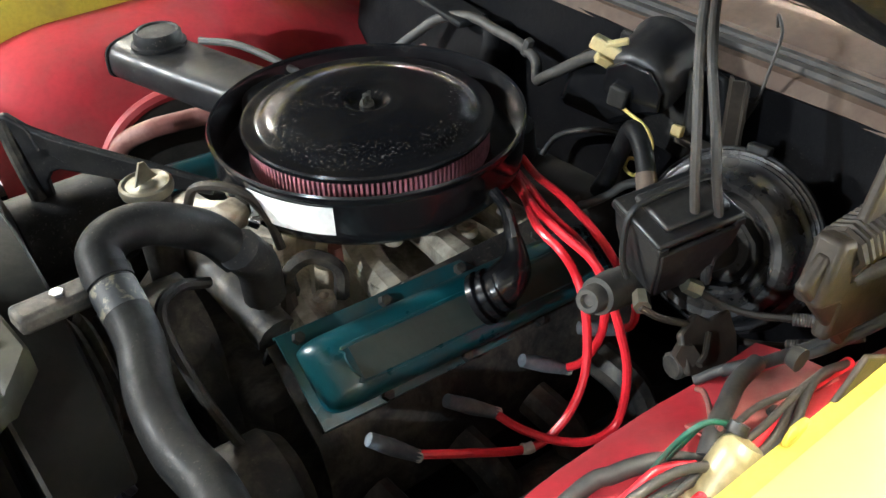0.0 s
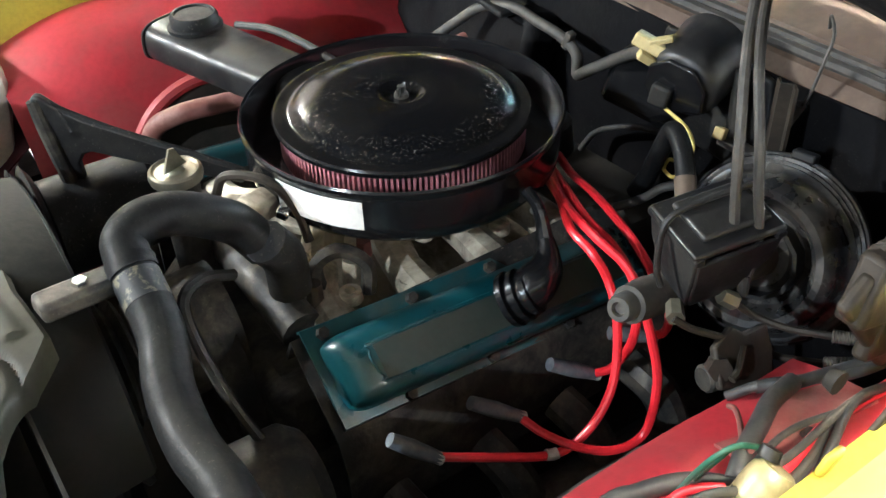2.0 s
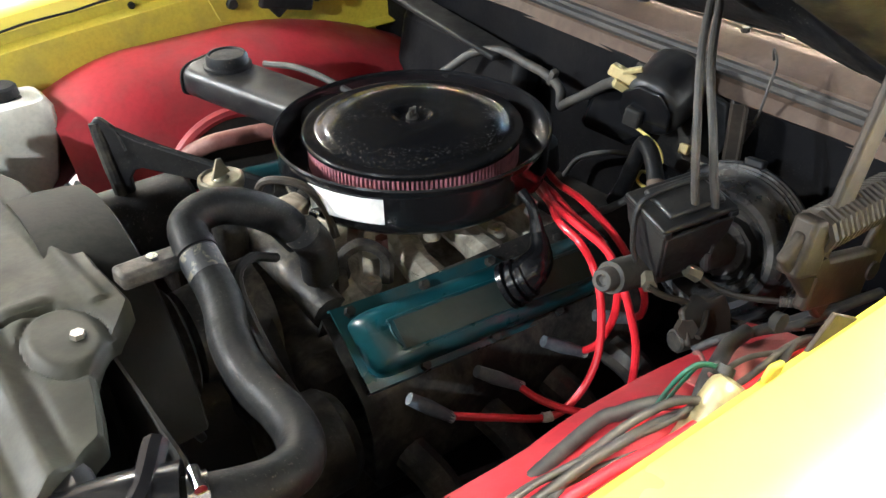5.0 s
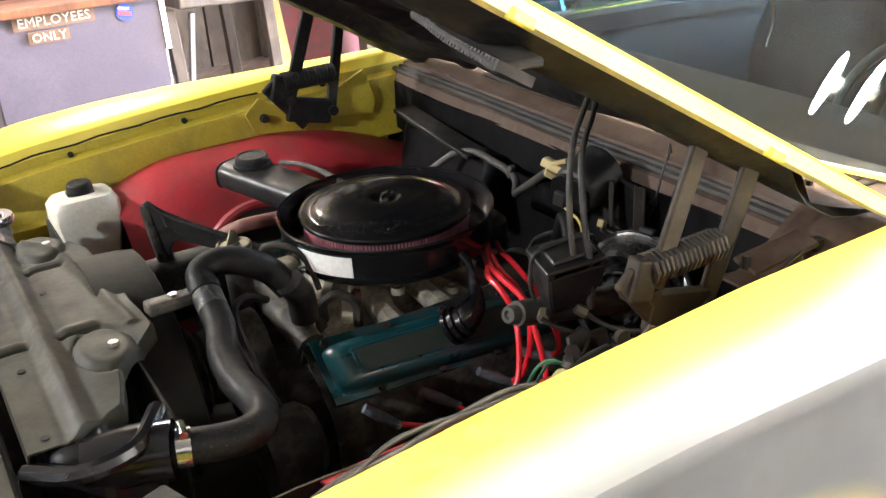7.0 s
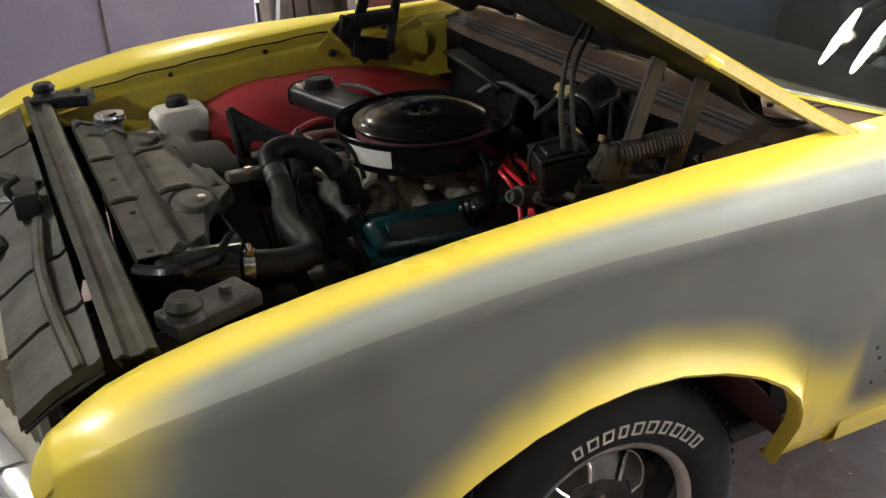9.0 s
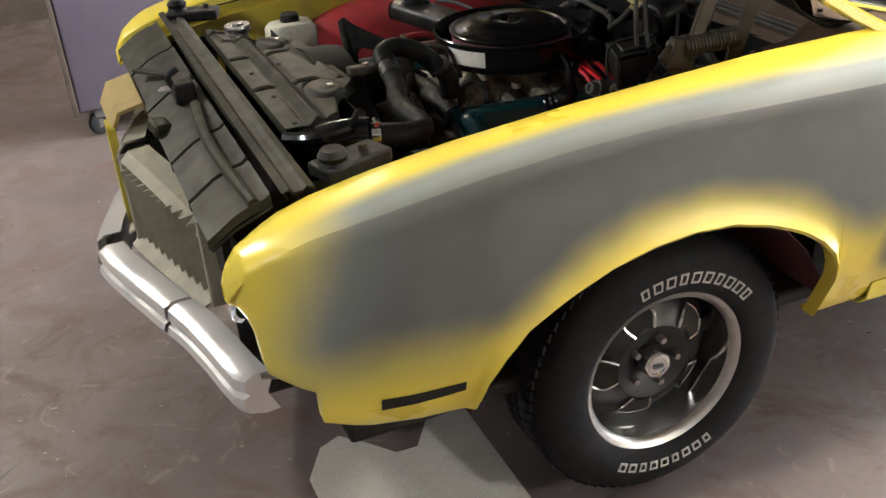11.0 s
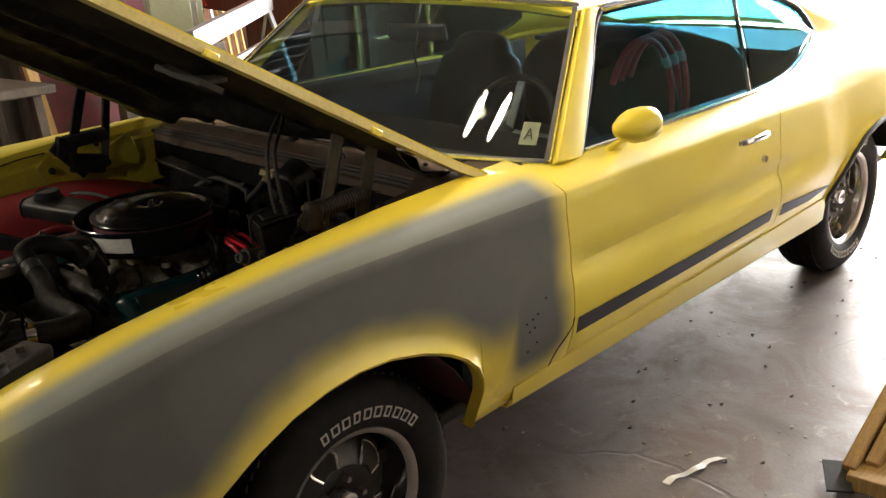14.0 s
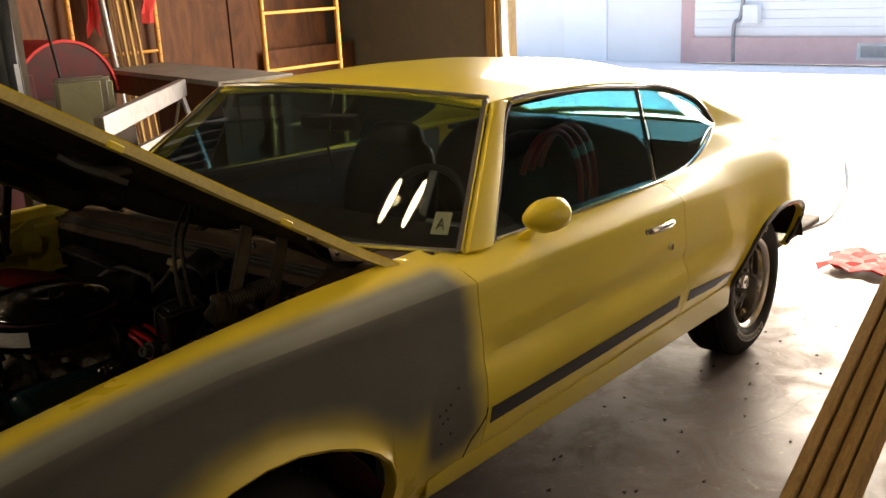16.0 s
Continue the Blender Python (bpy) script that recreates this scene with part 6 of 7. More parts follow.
part("fluid_lid", box((0.104, 0.086, 0.008), FL @ Vector((0, 0, 0.006)), FL.to_3x3()), M_BLACK, servo, "black reservoir lid", bevel=0.003)
part("lid_rib", box((0.078, 0.060, 0.009), FL @ Vector((0.004, 0, 0.013)), FL.to_3x3()), M_BLACK, servo, bevel=0.004)
part("lid_bail", tube([FL @ Vector(p) for p in ((-0.060, -0.004, -0.062), (-0.064, 0.000, -0.040), (-0.060, 0.006, -0.010), (-0.052, 0.010, 0.012), (-0.030, 0.012, 0.021), (0.03, 0.014, 0.021), (0.056, 0.014, 0.012), (0.058, 0.014, -0.03))], 0.0036, 8, 6), M_BLACK, servo, "wire lid bail")
part("mount_lug", on_servo(grid([[(-0.04 + 0.03 * k, 0.055 * math.cos(a), 0.05 * math.sin(a)) for a in [2 * math.pi * q / 12 for q in range(13)]] for k in (0, 1)])), M_SOOT, servo, solid=0.005)
part("valve_block", poly_prism([(-0.040, -0.028), (0.030, -0.036), (0.040, 0.000), (0.036, 0.030), (0.004, 0.024), (-0.012, 0.034), (-0.040, 0.016)], 0.010, Matrix.Translation((0.150, -0.532, 0.820)) @ rot(52, 12, -8).to_4x4()), M_BROWNSTEEL, servo, "brass-brown valve plate", bevel=0.003)
part("valve_bolt", cyl((0.112, -0.540, 0.828), (0.122, -0.525, 0.818), 0.013, 0.012, 6), M_BROWNSTEEL, servo)
part("valve_body", cyl((0.12, -0.515, 0.79), (0.19, -0.525, 0.785), 0.016, 0.016, 12, chamfer=0.003), M_GREASE, servo)
for a, b in (((0.174, -0.497, 0.858), (0.160, -0.488, 0.868)), ((0.094, -0.488, 0.870), (0.108, -0.472, 0.872)), ((0.186, -0.528, 0.805), (0.174, -0.520, 0.808))):
    part("line_nut", cyl(a, b, 0.010, 0.009, 6), M_ZINC, servo)
lines = [[(0.172, -0.496, 0.859), (0.191, -0.515, 0.841), (0.206, -0.545, 0.838), (0.222, -0.575, 0.843), (0.242, -0.605, 0.847), (0.275, -0.650, 0.858)],
         [(0.092, -0.487, 0.871), (0.106, -0.500, 0.859), (0.126, -0.515, 0.850), (0.140, -0.522, 0.842)],
         [(0.188, -0.530, 0.805), (0.207, -0.550, 0.799), (0.230, -0.580, 0.802), (0.246, -0.610, 0.815), (0.262, -0.645, 0.840)],
         [(0.150, -0.535, 0.835), (0.130, -0.548, 0.826), (0.116, -0.552, 0.822)]]
for p in lines:
    part("brake_line", tube(p, 0.0042, 8, 6), M_BROWNSTEEL, servo, "thin steel brake line")
for a, b in (((0.226, -0.582, 0.844), (0.246, -0.611, 0.848)), ((0.230, -0.580, 0.802), (0.246, -0.610, 0.815))):
    part("line_spring", tube([a, Vector(a).lerp(Vector(b), 0.5), b], 0.0062, 8, 12, ridge=0.0016), M_STEEL, servo)

# wiper motor on the bulkhead with its yellow plug
wiper = empty("wiper_motor", "black wiper motor on the bulkhead with yellow plug", "wiper motor")
part("motor_can", spin([(0.0, -0.004), (0.030, -0.004), (0.044, 0.0), (0.050, 0.006), (0.053, 0.022), (0.054, 0.075), (0.056, 0.080), (0.056, 0.088), (0, 0.088)], (0.382, -0.204, 0.920), rot(0, 76, 12), 28), M_BLACK, wiper, "dusty black motor can", auto=40)
part("can_face", poly_prism([(-0.040, -0.030), (-0.010, -0.046), (0.026, -0.040), (0.034, -0.012), (0.046, 0.006), (0.040, 0.030), (0.010, 0.046), (-0.028, 0.036), (-0.046, 0.006)], 0.007, Matrix.Translation((0.380, -0.203, 0.921)) @ rot(0, 76, 12).to_4x4() @ Matrix.Translation((0, 0, -0.010))), M_GLOSS, wiper, "glossy scalloped end plate", bevel=0.003)
part("gearbox", poly_prism([(-0.085, -0.055), (0.015, -0.065), (0.055, -0.040), (0.045, 0.035), (0.0, 0.062), (-0.06, 0.030)], 0.05, Matrix.Translation((0.412, -0.118, 0.880)) @ Matrix(((0.2, 0, 0.98, 0), (-0.97, 0, 0.2, 0), (0, 1, 0, 0), (0, 0, 0, 1)))), M_GLOSS, wiper, "glossy black gearbox cover", bevel=0.014)
part("mount_plate", poly_prism([(-0.13, -0.10), (0.05, -0.11), (0.10, -0.02), (0.09, 0.04), (0.02, 0.055), (-0.10, 0.05)], 0.012, Matrix.Translation((0.470, -0.19, 0.89)) @ Matrix(((0, 0, 1, 0), (-1, 0, 0, 0), (0, 1, 0, 0), (0, 0, 0, 1)))), M_SOOT, wiper, bevel=0.004)
part("arm_link", beam((0.430, -0.262, 0.855), (0.440, -0.250, 0.945), 0.010, 0.022), M_STRIP, wiper, "dusty side bracket", bevel=0.003)
part("bracket_foot", box((0.03, 0.06, 0.010), (0.425, -0.285, 0.850), rot(12, 10, 20)), M_STRIP, wiper, bevel=0.002)
part("terminal_tab", box((0.012, 0.016, 0.016), (0.408, -0.262, 0.868), rot(0, 20, 10)), M_IVORY, wiper, bevel=0.002)
plug = part("plug", box((0.026, 0.046, 0.018), (0.377, -0.152, 0.962), rot(20, 12, 30)), M_IVORY, wiper, "yellowed plastic plug", bevel=0.003)
part("plug_tongue", box((0.018, 0.030, 0.012), (0.366, -0.160, 0.948), rot(30, 0, 50)), M_IVORY, plug, bevel=0.002)
part("plug_latch", box((0.012, 0.032, 0.008), (0.380, -0.166, 0.972), rot(-15, 0, 40)), M_IVORY, plug, bevel=0.002)
part("relay", box((0.020, 0.028, 0.030), (0.366, -0.190, 0.908), rot(10, 0, 20)), M_SOOT, wiper, bevel=0.004)
part("pale_bracket", grid([[(0.455 - 0.01 * (k % 2), -0.30 - 0.012 * k, z) for z in (0.84, 0.88, 0.92, 0.95)] for k in range(4)]), M_BROWNSTEEL, wiper, "pale bare bracket", solid=0.004)

# ---- wiring, hoses and ignition leads ----
leads = empty("ignition_leads", "bright red silicone ignition leads with grey boots", "ignition leads")
LEADS = [
    ([(-0.118, -0.36, 0.684), (-0.062, -0.385, 0.668), (0.013, -0.41, 0.645), (0.053, -0.42, 0.666), (0.082, -0.42, 0.703), (0.101, -0.41, 0.741), (0.114, -0.39, 0.793), (0.120, -0.365, 0.827), (0.112, -0.345, 0.856), (0.118, -0.30, 0.862), (0.17, -0.22, 0.84), (0.22, -0.13, 0.81)], (-0.163, -0.338, 0.722)),
    ([(0.002, -0.357, 0.671), (0.016, -0.39, 0.660), (0.040, -0.43, 0.656), (0.075, -0.45, 0.649), (0.109, -0.455, 0.654), (0.122, -0.455, 0.688), (0.127, -0.45, 0.738), (0.127, -0.435, 0.781), (0.127, -0.42, 0.811), (0.131, -0.40, 0.835), (0.130, -0.375, 0.854), (0.126, -0.335, 0.866), (0.150, -0.26, 0.855), (0.21, -0.16, 0.825), (0.25, -0.10, 0.81)], (-0.054, -0.338, 0.712)),
    ([(0.120, -0.357, 0.672), (0.127, -0.38, 0.697), (0.126, -0.405, 0.753), (0.126, -0.41, 0.801), (0.132, -0.40, 0.825), (0.141, -0.375, 0.838), (0.142, -0.345, 0.855), (0.152, -0.29, 0.856), (0.19, -0.21, 0.84), (0.25, -0.11, 0.80)], (0.062, -0.340, 0.708)),
    ([(0.194, -0.375, 0.708), (0.201, -0.39, 0.722), (0.192, -0.40, 0.762), (0.183, -0.39, 0.796), (0.178, -0.37, 0.825), (0.181, -0.345, 0.838), (0.186, -0.31, 0.848), (0.20, -0.25, 0.85), (0.235, -0.17, 0.825), (0.27, -0.10, 0.81)], (0.146, -0.352, 0.722)),
]
for pts, plug_at in LEADS:
    lead = part("lead", tube(pts, 0.0055, 10, 7), M_WIRE_RED, leads)
    a, b = Vector(plug_at), Vector(pts[0])
    d = (b - a).normalized()
    part("boot", tube([a, a + (b - a) * 0.5, b + d * 0.006], 0.0095, 12, 4, radii=(0.0085, 0.0102, 0.0075)), M_BOOT, lead, "ribbed grey plug boot")
    part("boot_band", tube([b - d * 0.002, b + d * 0.003, b + d * 0.008], 0.0078, 10, 2), M_WHITE_LETTER, lead)
part("lead_tag", tube([(0.004, -0.407, 0.6475), (0.011, -0.4095, 0.6455), (0.018, -0.4115, 0.6460)], 0.0072, 10, 2), M_WHITE_LETTER, leads)
part("distributor_cap", spin([(0, 0.06), (0.03, 0.058), (0.045, 0.045), (0.05, 0.0), (0, 0)], (0.27, -0.06, 0.80), None, 24), M_BLACK, leads, "black distributor cap")

vac = empty("vacuum_hoses", "pair of dusty rubber hoses hanging from the bonnet", "hose")
part("hose", tube([(0.345, -0.330, 1.150), (0.305, -0.356, 1.178), (0.255, -0.394, 1.165), (0.205, -0.430, 1.138), (0.175, -0.456, 1.105), (0.155, -0.478, 1.060), (0.150, -0.488, 1.010), (0.154, -0.493, 0.960), (0.168, -0.495, 0.915), (0.184, -0.494, 0.884)], 0.0052, 10, 6), M_WIRE, vac)
part("hose", tube([(0.352, -0.324, 1.146), (0.320, -0.348, 1.174), (0.282, -0.386, 1.155), (0.232, -0.424, 1.128), (0.196, -0.456, 1.100), (0.174, -0.488, 1.045), (0.170, -0.500, 1.000), (0.174, -0.507, 0.955), (0.180, -0.503, 0.912), (0.188, -0.496, 0.886)], 0.0052, 10, 6), M_WIRE, vac)
part("hose_tip", cyl((0.184, -0.494, 0.890), (0.187, -0.495, 0.862), 0.008, 0.006, 10), M_WIRE_DARK, vac)
part("hose_clip", box((0.03, 0.02, 0.02), (0.340, -0.334, 1.152), rot(0, 30, 30)), M_WIRE_DARK, vac, bevel=0.004)


def wire(name, pts, r, mat, label, k=7):
    return thing(name, tube(pts, r, 12, k), mat, label, "wire")


loom = wire("wire_loom", [(0.35, 0.33, 0.80), (0.385, 0.30, 0.835), (0.410, 0.265, 0.865), (0.428, 0.205, 0.880), (0.43, 0.145, 0.876), (0.43, 0.088, 0.872), (0.418, 0.035, 0.866), (0.398, 0.008, 0.848), (0.392, -0.015, 0.862), (0.395, -0.06, 0.895), (0.385, -0.11, 0.93), (0.372, -0.155, 0.955)], 0.0088, M_WIRE, "grey taped wiring loom clipped to the bulkhead")
part("loom_clip", box((0.014, 0.012, 0.03), (0.424, 0.06, 0.876), rot(20, 0, 0)), M_WIRE, loom, bevel=0.002)
wire("yellow_wire", [(0.366, -0.186, 0.895), (0.366, -0.212, 0.889), (0.366, -0.241, 0.880), (0.362, -0.258, 0.866), (0.358, -0.259, 0.848), (0.347, -0.252, 0.842), (0.345, -0.236, 0.838), (0.345, -0.230, 0.820), (0.345, -0.247, 0.816), (0.345, -0.258, 0.830)], 0.0026, M_WIRE_YEL, "thin yellow wire from the wiper plug")
servo_hose = wire("servo_hose", [(0.268, -0.337, 0.858), (0.285, -0.315, 0.885), (0.300, -0.290, 0.904), (0.310, -0.265, 0.908), (0.315, -0.247, 0.870), (0.320, -0.225, 0.817), (0.322, -0.205, 0.780)], 0.0125, M_RUBBER, "black vacuum hose above the servo")
part("hose_end", cyl((0.262, -0.343, 0.846), (0.268, -0.337, 0.858), 0.013, 0.014, 14), M_IVORY, servo_hose, "pale hose end fitting")
part("rusty_sleeve", tube([(0.268, -0.337, 0.860), (0.275, -0.328, 0.870), (0.281, -0.320, 0.879)], 0.0136, 14, 3), M_RUST, servo_hose, "rust-brown sleeve")
wire("clutch_cable", [(0.262, -0.228, 0.792), (0.27, -0.243, 0.802), (0.28, -0.264, 0.821), (0.29, -0.281, 0.840), (0.305, -0.297, 0.846)], 0.0060, M_WIRE, "short dusty cable under the servo")
wire("speed_cable", [(0.47, -0.16, 0.77), (0.47, -0.118, 0.775), (0.47, -0.049, 0.757), (0.468, 0.026, 0.715), (0.46, 0.055, 0.67)], 0.005, M_WIRE_DARK, "dark cable looped against the bulkhead")
wire("thin_lead", [(0.555, -0.290, 0.985), (0.54, -0.298, 1.008), (0.51, -0.327, 1.001), (0.49, -0.335, 0.978), (0.48, -0.332, 0.932), (0.478, -0.323, 0.908)], 0.0022, M_WIRE, "thin dangling wire with a connector")
thing("wire_connector", cyl((0.478, -0.324, 0.914), (0.474, -0.313, 0.879), 0.0075, 0.0055, 10), M_WIRE, "small grey connector on a dangling wire", "connector")
# loose wiring over the red apron
wire("battery_cable", [(-0.40, -0.60, 0.72), (-0.22, -0.600, 0.80), (-0.111, -0.606, 0.848), (-0.082, -0.617, 0.858), (-0.054, -0.629, 0.863), (-0.030, -0.644, 0.863), (-0.010, -0.662, 0.860)], 0.0085, M_WIRE_DARK, "thick black cable over the red apron")
wire("red_loop_wire", [(-0.16, -0.640, 0.84), (-0.085, -0.645, 0.868), (-0.063, -0.646, 0.874), (-0.045, -0.652, 0.874), (-0.028, -0.662, 0.872)], 0.0042, M_WIRE_RED, "short red wire by the relay can")
wire("green_wire", [(-0.058, -0.638, 0.862), (-0.052, -0.650, 0.898), (-0.045, -0.660, 0.922), (-0.032, -0.668, 0.932), (-0.013, -0.675, 0.922), (0.004, -0.685, 0.898)], 0.0026, M_WIRE_GREEN, "green wire looped at the horn relay")
wire("green_wire", [(-0.040, -0.640, 0.868), (-0.036, -0.655, 0.905), (-0.026, -0.664, 0.924), (-0.006, -0.678, 0.918), (0.006, -0.690, 0.890)], 0.0024, M_WIRE_GREEN, "thin green wire beside the relay can")
wire("pale_wire", [(0.070, -0.585, 0.842), (0.063, -0.597, 0.852), (0.048, -0.614, 0.860), (0.021, -0.638, 0.875), (0.010, -0.655, 0.885)], 0.0028, M_HEATER, "faded pink wire over the apron")
wire("apron_wire", [(0.125, -0.610, 0.862), (0.086, -0.617, 0.866), (0.050, -0.632, 0.870), (0.016, -0.646, 0.874), (-0.012, -0.660, 0.866)], 0.0095, M_WIRE_DARK, "thick black taped loom over the apron")
for k, (r, mat, lab) in enumerate(((0.0055, M_WIRE_DARK, "dark wire behind the red apron"), (0.0040, M_WIRE, "grey wire behind the red apron"), (0.0065, M_WIRE_DARK, "black taped wire behind the red apron"), (0.0032, M_WIRE, "thin dusty wire behind the red apron"))):
    wire("apron_wire", [(0.100 + 0.012 * k, -0.560 - 0.008 * k, 0.815 + 0.006 * k), (0.122, -0.578 - 0.006 * k, 0.832 + 0.005 * k), (0.140 - 0.006 * k, -0.604 - 0.002 * k, 0.850 + 0.003 * k), (0.175, -0.634 + 0.004 * k, 0.861), (0.215, -0.650 + 0.003 * k, 0.870), (0.30, -0.665, 0.872)], r, mat, lab)
coil = empty("ignition_can", "small tarnished metal can on the apron", "relay can")
part("can", spin([(0, 0.100), (0.014, 0.099), (0.0195, 0.093), (0.021, 0.086), (0.021, 0.0), (0.018, -0.006), (0, -0.006)], (-0.076, -0.690, 0.842), rot(4, 38, 0), 24), worn("tarnished_brassy_can", (0.30, 0.26, 0.13), (0.16, 0.13, 0.07), 0.42, 0.35, 30, 0.7, 0.2), coil, "tarnished brassy can")
part("can_cap", cyl((-0.014, -0.684, 0.920), (-0.008, -0.683, 0.927), 0.010, 0.009, 12), M_BLACK, coil)
part("clip", box((0.05, 0.024, 0.008), (-0.062, -0.70, 0.842), rot(0, 38, 0)), M_BROWNSTEEL, coil, bevel=0.002)
thing("yellow_clip", box((0.030, 0.008, 0.022), (0.008, -0.722, 0.938), rot(10, 20, 10)), M_YELLOW_IN, "yellow-painted bracket under the fender edge", "bracket", bevel=0.006)
for k in range(9):
    random.seed(70 + k)
    p = Vector((random.uniform(-0.3, 0.25), random.uniform(-0.56, -0.42), random.uniform(0.48, 0.66)))
    q = p + Vector((random.uniform(-0.2, 0.2), random.uniform(-0.05, 0.1), random.uniform(-0.06, 0.06)))
    wire("chassis_cable", [p, (p + q) / 2 + Vector((0, 0, random.uniform(-0.05, 0.02))), q], random.uniform(0.004, 0.01), random.choice((M_WIRE_DARK, M_GREASE, M_WIRE)), "greasy cable low in the bay")


# bundle of old wires slung along the inside of the fender edge
for k in range(6):
    random.seed(90 + k)
    j = lambda a: random.uniform(-a, a)
    wire("fender_wire", [(-0.54, -0.64, 0.80), (-0.46, -0.685 + j(0.02), 0.85 + j(0.015)), (-0.36, -0.695 + j(0.015), 0.893 + j(0.014)), (-0.28, -0.692 + j(0.014), 0.908 + j(0.012)), (-0.19, -0.690 + j(0.014), 0.912 + j(0.012)), (-0.08, -0.688 + j(0.014), 0.903 + j(0.014)), (0.03, -0.680 + j(0.02), 0.885 + j(0.016)), (0.13, -0.665 + j(0.02), 0.862 + j(0.016)), (0.22, -0.655, 0.838)], random.uniform(0.003, 0.0065), (M_WIRE_DARK, M_WIRE, M_WIRE_DARK, M_WIRE_RED, M_WIRE_DARK, M_STRIP)[k], ("black wire in the bundle along the fender edge", "grey wire in the bundle along the fender edge", "dark wire in the bundle along the fender edge", "red wire in the bundle along the fender edge", "thin black wire in the bundle along the fender", "dusty grey wire in the bundle along the fender")[k])
# ---- cabin ----
def cushion(size, at, turn, soft=0.05, n=10):
    """A padded block with rounded edges."""
    bm = bmesh.new()
    bmesh.ops.create_cube(bm, size=1.0)
    bmesh.ops.subdivide_edges(bm, edges=bm.edges, cuts=n, use_grid_fill=True)
    for v in bm.verts:
        p = v.co * 2
        q = Vector([c * math.sqrt(max(0, 1 - (p[(i + 1) % 3] ** 2) / 2.6 - (p[(i + 2) % 3] ** 2) / 2.6 + (p[(i + 1) % 3] ** 2 * p[(i + 2) % 3] ** 2) / 5)) for i, c in enumerate(p)])
        v.co = Vector([q[i] * size[i] / 2 for i in range(3)])
    bm.transform(Matrix.Translation(at) @ turn.to_4x4())
    return bm


for s, nm in ((-1, "driver"), (1, "passenger")):
    seat = empty("bucket_seat", "black vinyl bucket seat with integral headrest", "seat", "front seats")
    part("backrest", cushion((0.16, 0.52, 0.58), (1.82, s * 0.36, 0.80), rot(0, 14, 0)), M_SEAT, seat)
    part("headrest", cushion((0.13, 0.31, 0.22), (1.88, s * 0.36, 1.02), rot(0, 14, 0)), M_SEAT, seat)
    part("seat_cushion", cushion((0.52, 0.52, 0.18), (1.56, s * 0.36, 0.58), rot(0, -6, 0)), M_SEAT, seat)
    part("seat_base", box((0.46, 0.42, 0.14), (1.58, s * 0.36, 0.46)), M_UNDER, seat)
bench = empty("rear_bench", "dark vinyl rear bench seat", "seat")
part("bench_back", cushion((0.20, 1.20, 0.55), (2.42, 0, 0.82), rot(0, 20, 0)), M_SEAT, bench)
part("bench_cushion", cushion((0.50, 1.25, 0.20), (2.15, 0, 0.55), rot(0, -5, 0)), M_SEAT, bench)
dash = empty("dashboard", "dark padded dashboard behind the windscreen", "dashboard")
part("dash_pad", grid([[(0.76 - 0.10 * (1 - (y / 0.8) ** 2), y, 0.968), (0.90, y, 0.985), (1.02, y, 0.978), (1.06, y, 0.94), (1.04, y, 0.80), (0.98, y, 0.62)] for k, y in enumerate([-0.80 + 0.1 * j for j in range(17)])]), M_DASH, dash, solid=0.01)
wheel = empty("steering_wheel", "thin black steering wheel", "steering wheel")
turn = rot(0, -62, 0)
part("wheel_rim", spin([(0.182 + 0.013 * math.cos(a), 0.013 * math.sin(a)) for a in [2 * math.pi * k / 10 for k in range(10)]], (1.20, -0.36, 0.93), turn, 48, closed=True), M_BLACK, wheel)
for a in (0, 180, 270):
    d = turn @ Vector((math.cos(radians(a)), math.sin(radians(a)), 0))
    part("spoke", beam(Vector((1.20, -0.36, 0.93)), Vector((1.20, -0.36, 0.93)) + d * 0.18, 0.03, 0.008), M_BRIGHT, wheel, bevel=0.002)
part("column", cyl((1.20, -0.36, 0.93), (1.02, -0.36, 0.83), 0.03, 0.035, 16), M_BLACK, wheel)
mir = empty("interior_mirror", "small rear-view mirror hung from the windscreen top", "mirror")
part("mirror_body", box((0.025, 0.23, 0.06), (1.16, -0.005, 1.242), rot(0, -12, 14)), M_BLACK, mir, bevel=0.01)
part("mirror_stem", cyl((1.16, 0.0, 1.27), (1.19, 0.0, 1.335), 0.008, None, 10), M_CHROME, mir)
part("cord", tube([(1.15, -0.02, 1.25), (1.13, -0.015, 1.17), (1.15, -0.01, 1.10), (1.12, -0.02, 1.04)], 0.005, 6, 6), M_WIRE_DARK, mir)
for s in (-1, 1):
    part("door_cap", grid([[(x, s * y, lerp(x, Z_CREASE) + dz) for y, dz in ((0.775, 0.0), (0.782, 0.050), (0.80, 0.060), (0.834, 0.056))] for x in (0.92, 1.2, 1.5, 1.9, 2.3)]), M_SEAT, car, "padded black door cap", solid=0.006)
    part("door_card", grid([[(x, s * 0.80, z) for z in (0.50, 0.75, 0.955)] for x in (0.95, 1.4, 1.9, 2.3, 2.7)]), M_INNER, car, "dark blue-grey cabin trim", solid=0.012)
part("headliner", grid([[(x, y, 1.30 + 0.03 * (1 - (y / 0.6) ** 2) - max(0, x - 1.9) ** 2 * 0.22) for y in (-0.62, -0.3, 0, 0.3, 0.62)] for x in (1.25, 1.5, 1.8, 2.1, 2.4, 2.6)]), M_INNER, car, solid=0.01)
part("parcel_shelf", box((0.5, 1.30, 0.02), (2.85, 0, 0.98)), M_INNER, car, "dark shelf with two round speaker grilles")
part("cabin_floor", box((2.0, 1.5, 0.02), (1.9, 0, 0.40)), M_SEAT, car)
part("tail_bulkhead", box((0.02, 1.3, 0.5), (2.72, 0, 0.72)), M_SEAT, car)
hosecoil = empty("air_hose_coil", "coiled red rubber air hose lying in the cabin", "hose")
